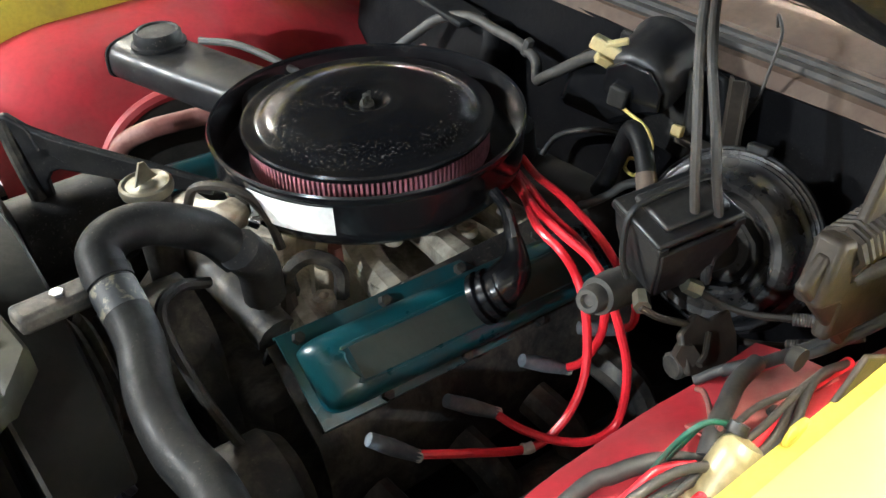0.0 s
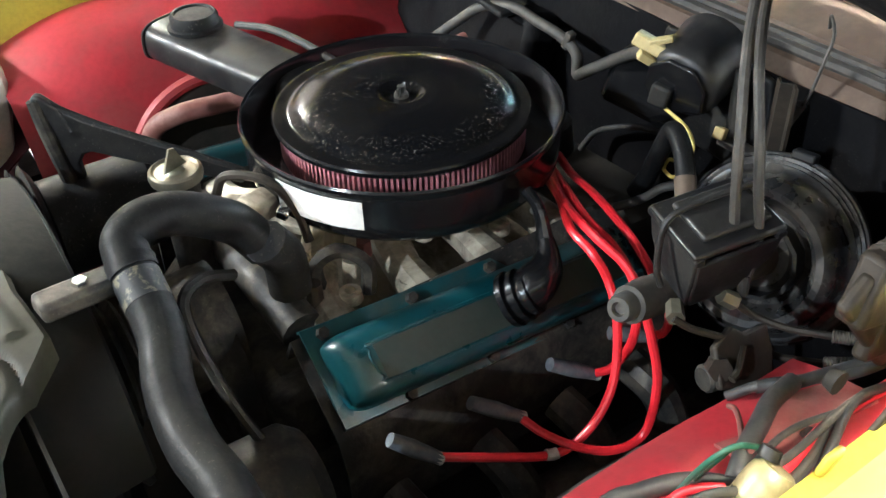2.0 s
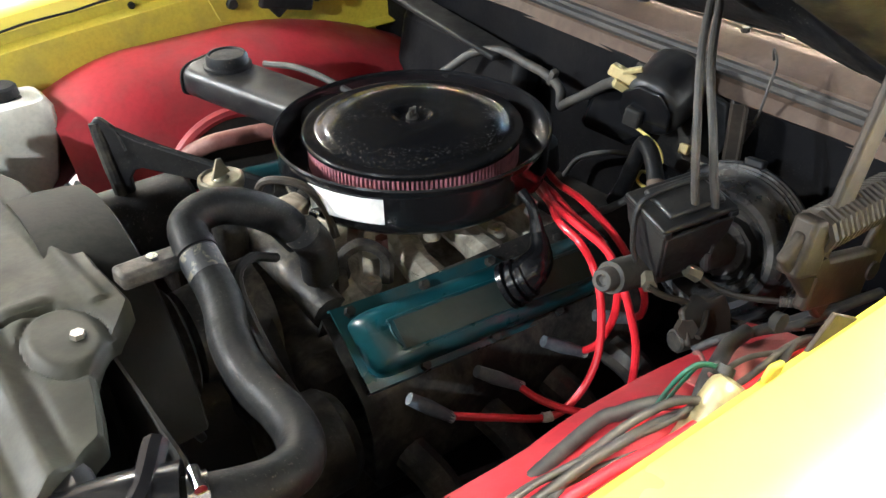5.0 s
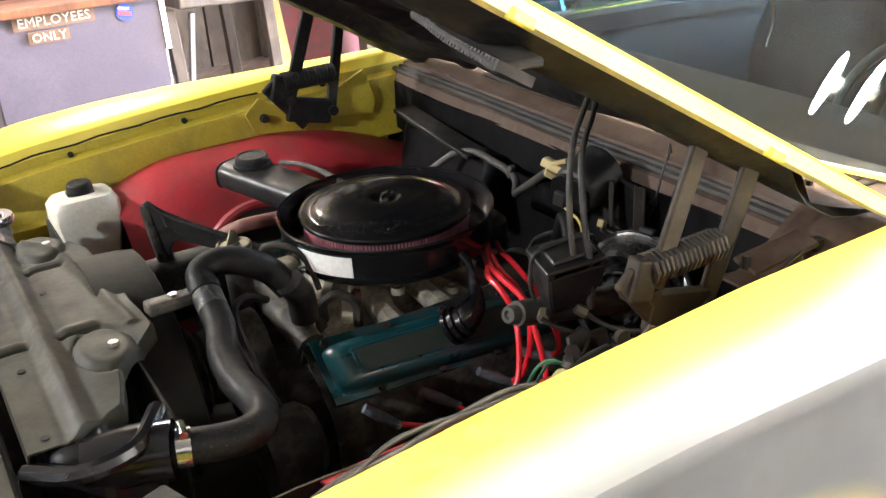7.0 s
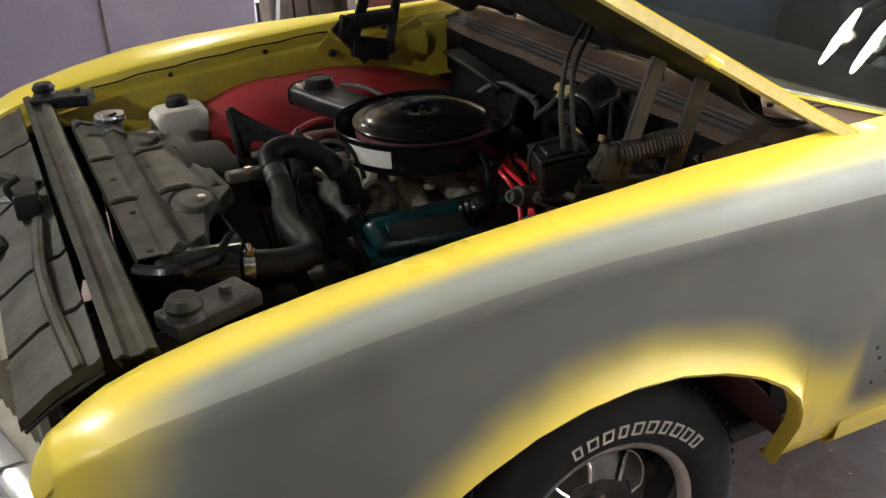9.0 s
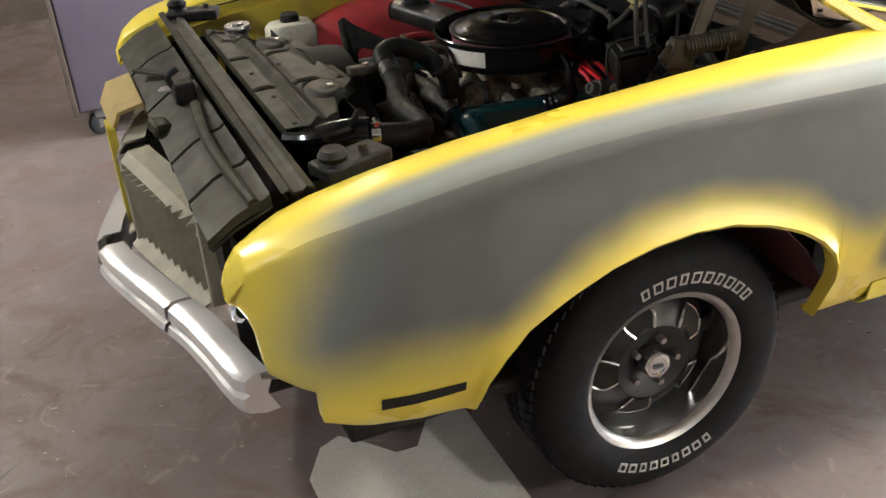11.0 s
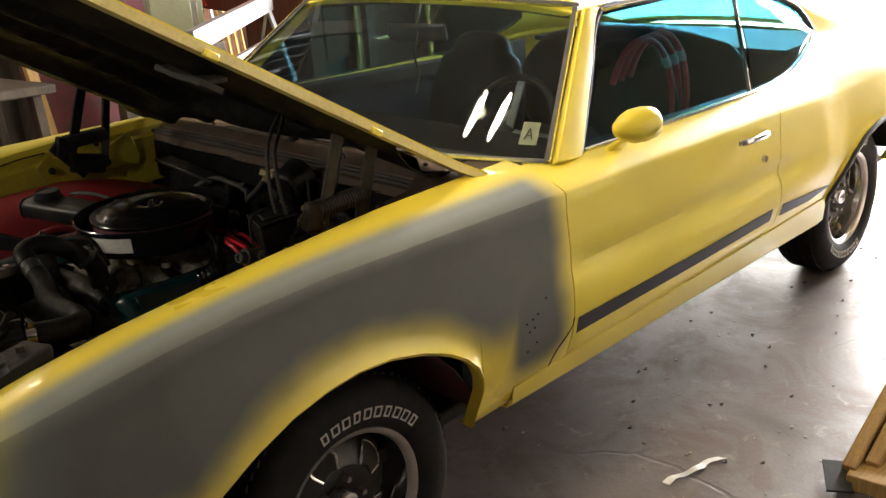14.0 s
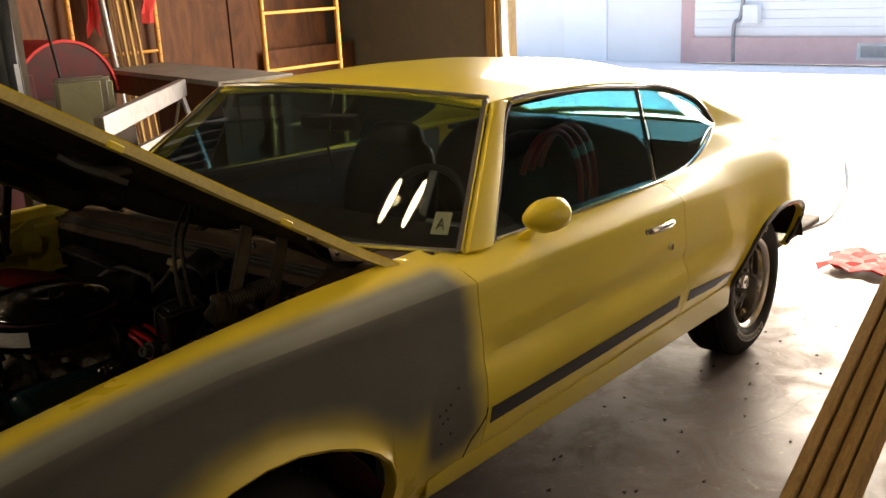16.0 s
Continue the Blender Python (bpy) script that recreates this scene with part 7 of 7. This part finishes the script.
for k in range(3):
    part("hose_loop", tube([(1.62 + 0.07 * k + 0.20 * math.cos(a), -0.60 + 0.012 * k, 0.93 + 0.25 * math.sin(a)) for a in [2.6 - 3.6 * j / 14 for j in range(15)]], 0.011, 8, 4), M_WIRE_RED, hosecoil)
    part("hose_band", tube([(1.62 + 0.07 * k + 0.20 * math.cos(a), -0.60 + 0.012 * k, 0.93 + 0.25 * math.sin(a)) for a in (0.75, 0.65, 0.55)], 0.013, 8, 3), M_WHITE_LETTER, hosecoil)

# ---- the workshop ----
def slab(name, x0, x1, y0, y1, z0, z1, mat, label="", kind="structure", bevel=0.0):
    return tagged(part(name, box((x1 - x0, y1 - y0, z1 - z0), ((x0 + x1) / 2, (y0 + y1) / 2, (z0 + z1) / 2)), mat, smooth=False, bevel=bevel), label, name.split("_")[0], "", kind)


DOOR_X, FAR_Y, DOOR_L, DOOR_R, HEAD_Z = 6.2, 4.95, 2.95, -1.62, 2.95
slab("floor", -6.0, 6.3, -4.6, 5.1, -0.15, 0.0, M_CONCRETE, "cracked stained concrete workshop floor")
slab("ground", -90.0, 140.0, -110.0, 110.0, -0.5, -0.151, M_GROUND, "pale sunlit gravel ground outside")
slab("driveway", 6.3, 15.5, -12.0, 14.0, -0.15, -0.012, M_GROUND, "bright pale concrete apron outside the door")
slab("wall_front", -6.2, -6.0, -4.8, 5.1, -0.15, 3.6, M_PLASTER, "plain plastered end wall")
slab("wall_near", -6.0, 1.6, -4.8, -4.6, -0.15, 3.6, M_PLASTER, "plain plastered wall")
# unseen white stretch of wall, added to throw daylight onto door and quarter panel
slab("wall_near_rear", 1.6, 6.4, -4.8, -4.6, -0.15, 3.6, M_BOUNCE, "unseen white wall added to bounce daylight onto the car")
slab("wall_far", -6.0, 6.4, FAR_Y + 0.02, 5.15, -0.15, 3.6, M_BRICK_DARK, "dark brown boarded wall")
slab("wall_door_side", DOOR_X, 6.4, DOOR_L, FAR_Y + 0.02, -0.15, 3.6, M_WALL, "grey painted board wall beside the door")
slab("wall_door_near", DOOR_X, 6.4, -4.6, DOOR_R, -0.15, 3.6, M_WALL, "grey painted board wall")
slab("wall_header", DOOR_X, 6.4, DOOR_R, DOOR_L, HEAD_Z, 3.6, M_WALL, "header over the wide door")
slab("ceiling", -6.2, 6.4, -4.8, 5.15, 3.6, 3.8, M_CEILING, "boarded workshop ceiling")
jamb = tagged(part("door_frame", box((0.26, 0.10, 3.0), (6.24, DOOR_L - 0.055, 1.5)), M_PINE, bevel=0.004), "new pine door frame beside the daylight opening", "door frame", "", "structure")
part("frame_board", box((0.05, 0.10, 3.0), (6.10, DOOR_L - 0.02, 1.5)), M_PINE, jamb)
part("frame_stop", box((0.10, 0.03, 3.0), (6.15, DOOR_L - 0.12, 1.5)), M_JUG, jamb, "white-painted stop")
# brown plywood sheets on the far wall
for k in range(3):
    slab("plywood_panel", 2.2 + 1.24 * k, 3.42 + 1.24 * k, FAR_Y - 0.03 - 0.004 * k, FAR_Y + 0.018, 0.25, 2.45 - 0.12 * (k == 2), M_PLY, "brown stained plywood sheet on the wall")
slab("plywood_offcut", 5.0, 6.17, FAR_Y - 0.16, FAR_Y - 0.12, 0.0, 1.12, M_PLY, "low brown plywood sheet leaning at the wall", "")
slab("wall_batten", 1.7, 2.18, FAR_Y - 0.05, FAR_Y + 0.02, 0.0, 2.6, M_OLDWOOD, "dark old boards")
for k in range(7):
    slab("old_board", -0.6 + 0.32 * k, -0.6 + 0.32 * k + 0.30, FAR_Y - 0.03 - 0.006 * (k % 3), FAR_Y + 0.02, 0.0, 2.7 - 0.1 * (k % 2), M_OLDWOOD, "grey weathered wall board")

# lamps: twin tubes overhead, twin tubes over the nose, single tubes further off; all but the first pair are unseen,
# added fill
for place in BULBS:
    lamp = empty("shop_and_fill_lamp", "glowing tubular bulb on a stem, all but one pair added as fill", "lamp", "shop lamps", (place[0], place[1], 3.6))
    part("bulb", spin([(0.0, -0.12), (0.008, -0.116), (0.017, -0.09), (0.023, -0.04), (0.024, 0.04), (0.017, 0.09), (0.008, 0.116), (0.0, 0.12)], place, rot(0, 90, 0), 16), M_BULB, lamp, "lit tubular bulb").visible_shadow = False
    part("socket", cyl((place[0], place[1], place[2] + 0.022), (place[0], place[1], place[2] + 0.09), 0.024, 0.03, 16), M_JUG, lamp)
    part("stem", cyl((place[0], place[1], place[2] + 0.09), (place[0], place[1], 3.6), 0.008, None, 8), M_WIRE_DARK, lamp)

# purple-grey rolling cabinet with its wooden top
cab = empty("rolling_cabinet", "purple-grey painted cabinet on casters with wooden top", "cabinet")
part("cabinet_body", box((1.38, 0.55, 0.84), (-0.35, 2.62, 0.55)), M_PURPLE, cab, bevel=0.01)
part("cabinet_end", box((0.022, 0.57, 0.86), (-1.055, 2.62, 0.55)), M_OLDWOOD, cab, "bare wooden edge board", bevel=0.003)
part("panel_joint", box((0.006, 0.006, 0.83), (-0.33, 2.343, 0.55)), M_UNDER, cab)
part("corner_patch", box((0.02, 0.012, 0.20), (0.345, 2.345, 0.86)), M_WHITE_LABEL, cab, "white tape on the corner")
part("cabinet_top", box((1.46, 0.66, 0.035), (-0.34, 2.62, 0.99)), M_PLY, cab, "brown wooden top", bevel=0.006)
sign = part("sign_plate", box((0.30, 0.008, 0.055), (-0.07, 2.339, 0.945)), worn("brown_sign", (0.13, 0.075, 0.045), (0.18, 0.11, 0.07), 0.6), cab, "brown plate with pale lettering")
sign2 = part("sign_plate", box((0.15, 0.008, 0.045), (-0.10, 2.339, 0.885)), worn("brown_sign_small", (0.13, 0.075, 0.045), (0.18, 0.11, 0.07), 0.6), cab, "brown plate with pale lettering")
for txt, sz, px_, pz, par in (("EMPLOYEES", 0.050, -0.07, 0.929, sign), ("ONLY", 0.046, -0.10, 0.870, sign2)):
    bm = text_mesh(txt, sz, 0.002, 1.05)
    bm.transform(Matrix.Translation((px_, 2.332, pz)) @ rot(90, 0, 0).to_4x4())
    part("sign_lettering", bm, M_WHITE_LETTER, par, "pale lettering")
part("round_sticker", cyl((0.195, 2.345, 0.93), (0.195, 2.340, 0.93), 0.034, None, 28), worn("blue_sticker", (0.03, 0.05, 0.42), (0.05, 0.06, 0.5), 0.4, 0, 30), cab, "round blue sticker")
part("sticker_band", box((0.05, 0.003, 0.014), (0.195, 2.3385, 0.925), rot(0, 12, 0)), M_CLOTH, cab)
part("sticker_band", box((0.04, 0.003, 0.008), (0.193, 2.3385, 0.945), rot(0, 12, 0)), M_WHITE_LABEL, cab)
for x in (-0.96, 0.26):
    for y in (2.40, 2.84):
        c = part("caster", spin([(0.012, -0.016), (0.045, -0.016), (0.055, -0.010), (0.055, 0.010), (0.045, 0.016), (0.012, 0.016)], (x, y, 0.055), rot(90, 0, 30), 24, closed=True), M_TYRE, cab, "swivel caster")
        part("caster_fork", box((0.05, 0.05, 0.05), (x + 0.01, y, 0.11)), M_GALV, c, bevel=0.006)
        part("caster_hub", cyl((x, y - 0.02, 0.055), (x, y + 0.02, 0.055), 0.022, None, 12), M_GALV, c)
for k in range(3):
    thing("cardboard_box", box((0.30, 0.26, 0.16 + 0.03 * k), (-0.55 + 0.36 * k, 2.66, 1.0075 + (0.16 + 0.03 * k) / 2), rot(0, 0, 8 * k - 6)), (M_BROWNSTEEL, M_OLDWOOD, M_PLY)[k], ("dark brown box on the cabinet top", "grey-brown box on the cabinet top", "reddish-brown box on the cabinet top")[k], "box", bevel=0.004)
tbl = empty("work_table", "low dark wooden table with worn top", "table")
part("table_top", box((0.55, 0.70, 0.05), (0.70, 2.95, 0.87), rot(0, 3, 8)), M_OLDWOOD, tbl, "worn grey-brown top", bevel=0.01)
for x, y in ((0.48, 2.66), (0.95, 2.70), (0.46, 3.22), (0.93, 3.25)):
    part("table_leg", beam((x, y, 0.0), (x - 0.03, y, 0.85), 0.05, 0.05), M_OLDWOOD, tbl, bevel=0.004)
part("table_brace", beam((0.48, 2.68, 0.30), (0.56, 2.68, 0.82), 0.03, 0.02), M_GALV, tbl)
thing("leaning_board", beam((1.05, 2.75, 0.0), (1.0, 3.1, 1.7), 0.06, 0.04), M_PINE, "narrow tan board leaning upright", "board", bevel=0.003)
thing("dark_red_panel", box((0.75, 0.05, 1.25), (1.50, 3.30, 0.63), rot(-6, 0, 0)), M_WELL, "dark maroon panel leaning behind the table", "panel", bevel=0.01)

# scaffold frames, trestle table, saw-horses, timber
def scaffold(x, y, wide, rungs, label):
    s = empty("scaffold_frame", label, "scaffold", "scaffold frames", (x, y, 0))
    for dx in (0, wide):
        part("upright", cyl((x + dx, y, 0), (x + dx, y, 2.6), 0.022, None, 14), M_SCAFF, s)
    for z in rungs:
        part("rung", cyl((x, y, z), (x + wide, y, z), 0.014, None, 10), M_SCAFF, s)
    for dx in (0, wide):
        for z in np.arange(0.2, 2.5, 0.11):
            part("pin_hole", cyl((x + dx, y - 0.0235, float(z)), (x + dx, y - 0.02, float(z)), 0.006, None, 6), M_UNDER, s)
    return s


scaffold(3.03, 4.84, 0.80, (0.27, 0.75, 1.225, 1.70, 2.17), "orange steel scaffold frame with bolt holes")
scaffold(4.17, 3.85, 0.86, (0.10, 0.56, 1.03, 1.50, 1.97, 2.44), "yellow-orange steel scaffold frame at the wall")
tt = empty("trestle_table", "grey-topped wooden bench standing out from the far wall", "table")
BT = Matrix.Translation((3.27, 3.70, 0)) @ rot(0, 0, -11.6).to_4x4()
part("bench_top", box((0.56, 2.15, 0.035), BT @ Vector((0, 0, 1.113)), BT.to_3x3()), M_TABLE, tt, "grey table top", bevel=0.004)
part("bench_apron", box((0.03, 2.10, 0.15), BT @ Vector((-0.25, 0, 1.02)), BT.to_3x3()), M_PLY, tt)
for x in (-0.22, 0.22):
    for y in (-1.0, 0.95):
        part("bench_leg", box((0.07, 0.07, 1.09), BT @ Vector((x, y, 0.545)), BT.to_3x3()), M_PLY, tt, bevel=0.004)
part("bench_shelf", box((0.42, 1.9, 0.02), BT @ Vector((0, 0, 0.45)), BT.to_3x3()), M_PLY, tt)
part("bench_panel", box((0.02, 1.1, 0.52), BT @ Vector((-0.20, -0.42, 0.72)), BT.to_3x3()), M_PLY, tt, "brown plywood side")


def sawhorse(a, b, z, label):
    a, b = Vector((*a, z)), Vector((*b, z))
    s = empty("saw_horse", label, "saw-horse", "saw-horses", (a.x, a.y, 0))
    d = (b - a).normalized()
    n = Vector((-d.y, d.x, 0))
    part("beam", beam(a, b, 0.05, 0.11), M_GALV, s, bevel=0.006)
    for p in (a + d * 0.08, b - d * 0.08):
        for q in (-1, 1):
            part("leg", beam(p - Vector((0, 0, 0.02)), Vector((p.x, p.y, 0)) + n * 0.28 * q + d * (0.06 if p == a else -0.06), 0.05, 0.02), M_GALV, s, bevel=0.003)
    return s


horse = sawhorse((1.30, 1.70), (2.65, 2.91), 1.10, "galvanised steel saw-horse with paint-spattered beam")
part("lower_rail", beam((1.50, 1.95, 0.845), (2.66, 2.88, 0.845), 0.03, 0.10), M_GALV, horse, bevel=0.004)
gl = empty("glass_stack", "stack of pale green glass panes leaning upright", "glass panes")
for k in range(8):
    part("pane", box((0.007, 0.27 - 0.012 * (k % 3) - 0.05 * (k == 0), 0.29 - 0.022 * (k % 4) - 0.04 * (k == 0)), (1.70 + 0.013 * k - 0.03 * (k == 1) + 0.05 * (k % 2), 2.52 + 0.024 * k, 1.125), rot(0, -7 + 2 * math.sin(k * 2), 62)), M_PAPER if k % 3 != 1 else M_TABLE, gl, bevel=0.002)
part("crate", box((0.40, 0.36, 0.97), (1.77, 2.62, 0.485)), M_OLDWOOD, gl, "wooden crate under the panes", bevel=0.006)
for k in range(6):
    thing("timber_strip", beam((3.40 + 0.036 * k, 4.62 - 0.03 * (k % 2), 0.0), (3.30 + 0.034 * k, 4.76 - 0.03 * (k % 2), 2.5), 0.036, 0.022), M_PINE, "thin pale timber strip leaning at the wall", "timber", "timber strips", bevel=0.002)
thing("metal_pipe", cyl((3.34, 4.60, 0), (3.22, 4.76, 2.4), 0.028, None, 14), M_GALV, "dull metal pipe leaning with the timber", "pipe")
drum = empty("red_machine", "dusty red rounded machine cover by the wall", "machine")
part("cover", grid([[(2.58 + 0.40 * math.cos(a), 4.20 + 0.5 * k, 1.00 + 0.40 * math.sin(a)) for a in [math.pi * j / 16 for j in range(17)]] for k in (0, 0.5, 1)]), M_CLOTH, drum, solid=0.02)
part("cover_end", grid([[(2.58 + 0.39 * r * math.cos(a), 4.215, 1.00 + 0.39 * r * math.sin(a)) for a in [math.pi * j / 16 for j in range(17)]] for r in (0.02, 1.0)]), M_WELL, drum, "dark red end", solid=0.01)
part("stand", box((0.78, 0.48, 1.00), (2.58, 4.45, 0.50)), M_BRICK_DARK, drum, bevel=0.01)
thing("dark_pole", cyl((2.12, 3.2, 0.0), (1.86, 3.3, 2.6), 0.009, None, 8), M_SOOT, "thin dark pole leaning by the panes", "pole")
thing("red_cloth", grid([[(3.16 + 0.12 * k / 4 + 0.02 * math.sin(j), 4.78 - 0.02 * math.sin(k * 1.7 + j), 1.92 - 0.09 * j - 0.05 * abs(k - 2) * (j > 2)) for k in range(5)] for j in range(6)]), M_CLOTH, "red cloth hung on the scaffold", "cloth", solid=0.006)
thing("red_cloth", grid([[(3.68 + 0.12 * k / 4 + 0.02 * math.sin(j), 4.78 - 0.02 * math.sin(k * 1.7 + j), 1.86 - 0.08 * j) for k in range(5)] for j in range(6)]), M_CLOTH, "red cloth hung on the scaffold", "cloth", solid=0.006)
tarp = []
for k in range(33):
    tarp.append([(1.14 + 0.5 * k / 32, 3.0 + 0.045 * math.sin(k * 1.25) + 0.02 * math.sin(k * 3.1 + j), 2.7 - 0.27 * j) for j in range(7)])
thing("grey_tarpaulin", grid(tarp), worn("blue_grey_tarp", (0.085, 0.095, 0.115), (0.16, 0.17, 0.19), 0.55, 0, 5, 0.7, 0.2), "blue-grey tarpaulin hung in folds", "tarpaulin", solid=0.006)
slab("wooden_post", 1.60, 1.70, 3.06, 3.16, 0.0, 3.6, M_OLDWOOD, "rough timber post to the ceiling")
beam_t = tagged(part("tarpaulin_rail", beam((1.2, 3.0, 2.7), (1.9, 3.1, 2.7), 0.06, 0.08), M_OLDWOOD), "timber rail carrying the tarpaulin", "rail", "", "structure")

# leaning timber frame close to the camera
lean = empty("timber_stack", "new pine studs leaning together near the car", "timber")
base, run = Vector((1.30, -1.52, 0.02)), Vector((1.0, 0.0, 0.442)).normalized()
for k in range(4):
    o = Vector((0.05 * k, -0.047 * k, 0.006 * (k % 2)))
    part("stud", beam(base + o, base + o + run * 2.45, 0.040, 0.088), M_PINE, lean, bevel=0.004)
part("prop", box((0.09, 0.40, 0.98), (3.35, -1.64, 0.49)), M_PINE, lean, bevel=0.004)
part("foot_block", box((0.30, 0.30, 0.05), (1.42, -1.66, 0.025), rot(0, 0, 6)), M_PINE, lean, bevel=0.004)
part("rubber_sheet", box((0.12, 0.07, 0.008), (1.26, -1.50, 0.03), rot(0, -12, 30)), M_TRIM, lean, "black sheet over the foot")
# floor details: tape, patch, rag, hose, crumbs
tp = []
for k in range(15):
    t = k / 14
    h = 0.003 + 0.012 * math.sin(math.pi * t) ** 2 * (0.5 + 0.5 * math.sin(k * 1.1))
    tp.append([(0.962 + 0.222 * t, -1.118 - 0.060 * t - w + 0.008 * math.sin(k * 0.7), h + 0.006 * (w > 0) * math.sin(k * 0.8) ** 2) for w in (-0.013, 0.0, 0.012 + 0.003 * math.sin(k))])
thing("masking_tape", grid(tp), M_WHITE_LABEL, "torn strip of pale masking tape on the floor", "tape", solid=0.001)
patch = []
for k in range(9):
    a = k / 8
    patch.append([(-0.74 + 0.46 * a, -0.98 + 0.14 * a + j * (0.105 + 0.02 * math.sin(k)), 0.004) for j in range(6)])
thing("cement_patch", grid(patch), worn("pale_cement", (0.66, 0.62, 0.56), (0.56, 0.52, 0.46), 0.6, 0, 5, 0.6, 0.2), "pale smooth cement patch in the floor", "patch", kind="structure", solid=0.004)
rag = []
for k in range(13):
    rag.append([(4.18 + 0.035 * k + 0.02 * math.sin(j * 2), -0.72 - 0.06 * j + 0.03 * math.sin(k), 0.015 + 0.03 * abs(math.sin(k * 1.3 + j * 0.9)) + 0.02 * math.sin(j * 2.1) ** 2) for j in range(8)])
thing("red_rag", grid(rag), M_CLOTH, "crumpled red rag on the sunlit floor", "rag", solid=0.004)
thing("black_hose", tube([(5.0, -0.35, 0.013), (5.3, -0.40, 0.013), (5.8, -0.33, 0.013), (6.25, -0.24, 0.013), (6.7, -0.12, 0.013), (7.3, 0.08, 0.010)], 0.012, 8, 6), M_TRIM, "black rubber strip lying across the threshold", "strip")
crumbs = bmesh.new()
random.seed(5)
for k in range(260):
    x, y = random.choice(((random.uniform(-1.9, 0.0), random.uniform(-1.4, 2.0)), (random.uniform(0.6, 3.4), random.uniform(-1.6, -0.4))))
    r = random.uniform(0.0015, 0.005) * random.choice((1, 1, 1.6))
    bmesh.ops.create_icosphere(crumbs, subdivisions=1, radius=r, matrix=Matrix.Translation((x, y, r * 0.4)) @ Matrix.Diagonal((random.uniform(0.7, 1.6), random.uniform(0.6, 1.3), 0.6, 1)))
tagged(part("floor_crumbs", crumbs, M_GRILLE), "crumbs of filler and grit on the floor", "debris", "", "stuff")
leaf = bmesh.new()
for k in range(26):
    x, y = random.uniform(1.0, 3.2), random.uniform(-1.3, -0.6)
    a = random.uniform(0, 6.28)
    for j in range(2):
        box((0.012, 0.006, 0.002), (x + 0.006 * j, y, 0.004 + 0.002 * j), Euler((random.uniform(-0.3, 0.3), random.uniform(-0.2, 0.2), a + j)).to_matrix(), leaf)
tagged(part("dry_leaves", leaf, M_BROWNSTEEL), "scraps of dry leaf on the floor", "debris", "", "stuff")

# outside: house across the yard
house = empty("house", "pale sided house with pink brick foot across the yard", "house", place=(17.0, 4.0, -0.15))
part("house_wall", box((0.3, 9.0, 2.65), (17.15, 1.45, 1.225)), M_SIDING, house, "pale blue-grey wall")
for k in range(13):
    part("siding_board", box((0.05, 9.0, 0.15), (16.97, 1.45, 0.48 + 0.155 * k), rot(0, -9, 0)), M_SIDING, house)
part("brick_foot", box((0.18, 9.02, 0.48), (16.93, 1.45, 0.13)), M_HOUSEBRICK, house, "faded pink brick foot")
for k in range(3):
    w = part("window", box((0.08, 0.85, 0.30), (16.88, 2.4 - 2.6 * k, 0.12)), M_WHITE_LABEL, house, "white basement window")
    part("pane", box((0.02, 0.7, 0.2), (16.835, 2.4 - 2.6 * k, 0.12)), M_GALV, w)
    u = part("window", box((0.10, 1.5, 1.3), (16.90, 2.0 - 2.6 * k, 1.75)), M_WHITE_LABEL, house, "white-framed window")
    part("pane", box((0.02, 1.3, 1.1), (16.84, 2.0 - 2.6 * k, 1.75)), M_SIDING, u)
part("gas_pipe", tube([(16.85, 5.1, -0.1), (16.85, 5.1, 0.6), (16.85, 4.95, 0.9), (16.85, 4.9, 2.5)], 0.04, 8, 5), M_GALV, house, "white pipe with meter")
part("meter", box((0.2, 0.3, 0.35), (16.82, 4.75, 0.8)), M_WHITE_LABEL, house, bevel=0.02)
part("roof", box((3.0, 9.6, 0.2), (18.45, 1.45, 3.0), rot(0, -18, 0)), M_TABLE, house)
shed = empty("garage_block", "pale rendered outbuilding across the yard", "building", place=(17.5, 9.0, -0.15))
part("shed_wall", box((0.3, 6.5, 2.7), (17.4, 9.25, 1.2)), M_RENDER, shed)
part("shed_door", box((0.06, 1.05, 2.2), (17.22, 8.6, 0.95)), M_SIDING, shed, "lilac-grey door")
part("shed_pier", box((0.2, 0.32, 2.7), (17.2, 6.15, 1.2)), M_HOUSEBRICK, shed, "pink brick pier")
part("shed_roof", box((1.6, 6.8, 0.15), (18.1, 9.25, 2.62)), M_TABLE, shed)
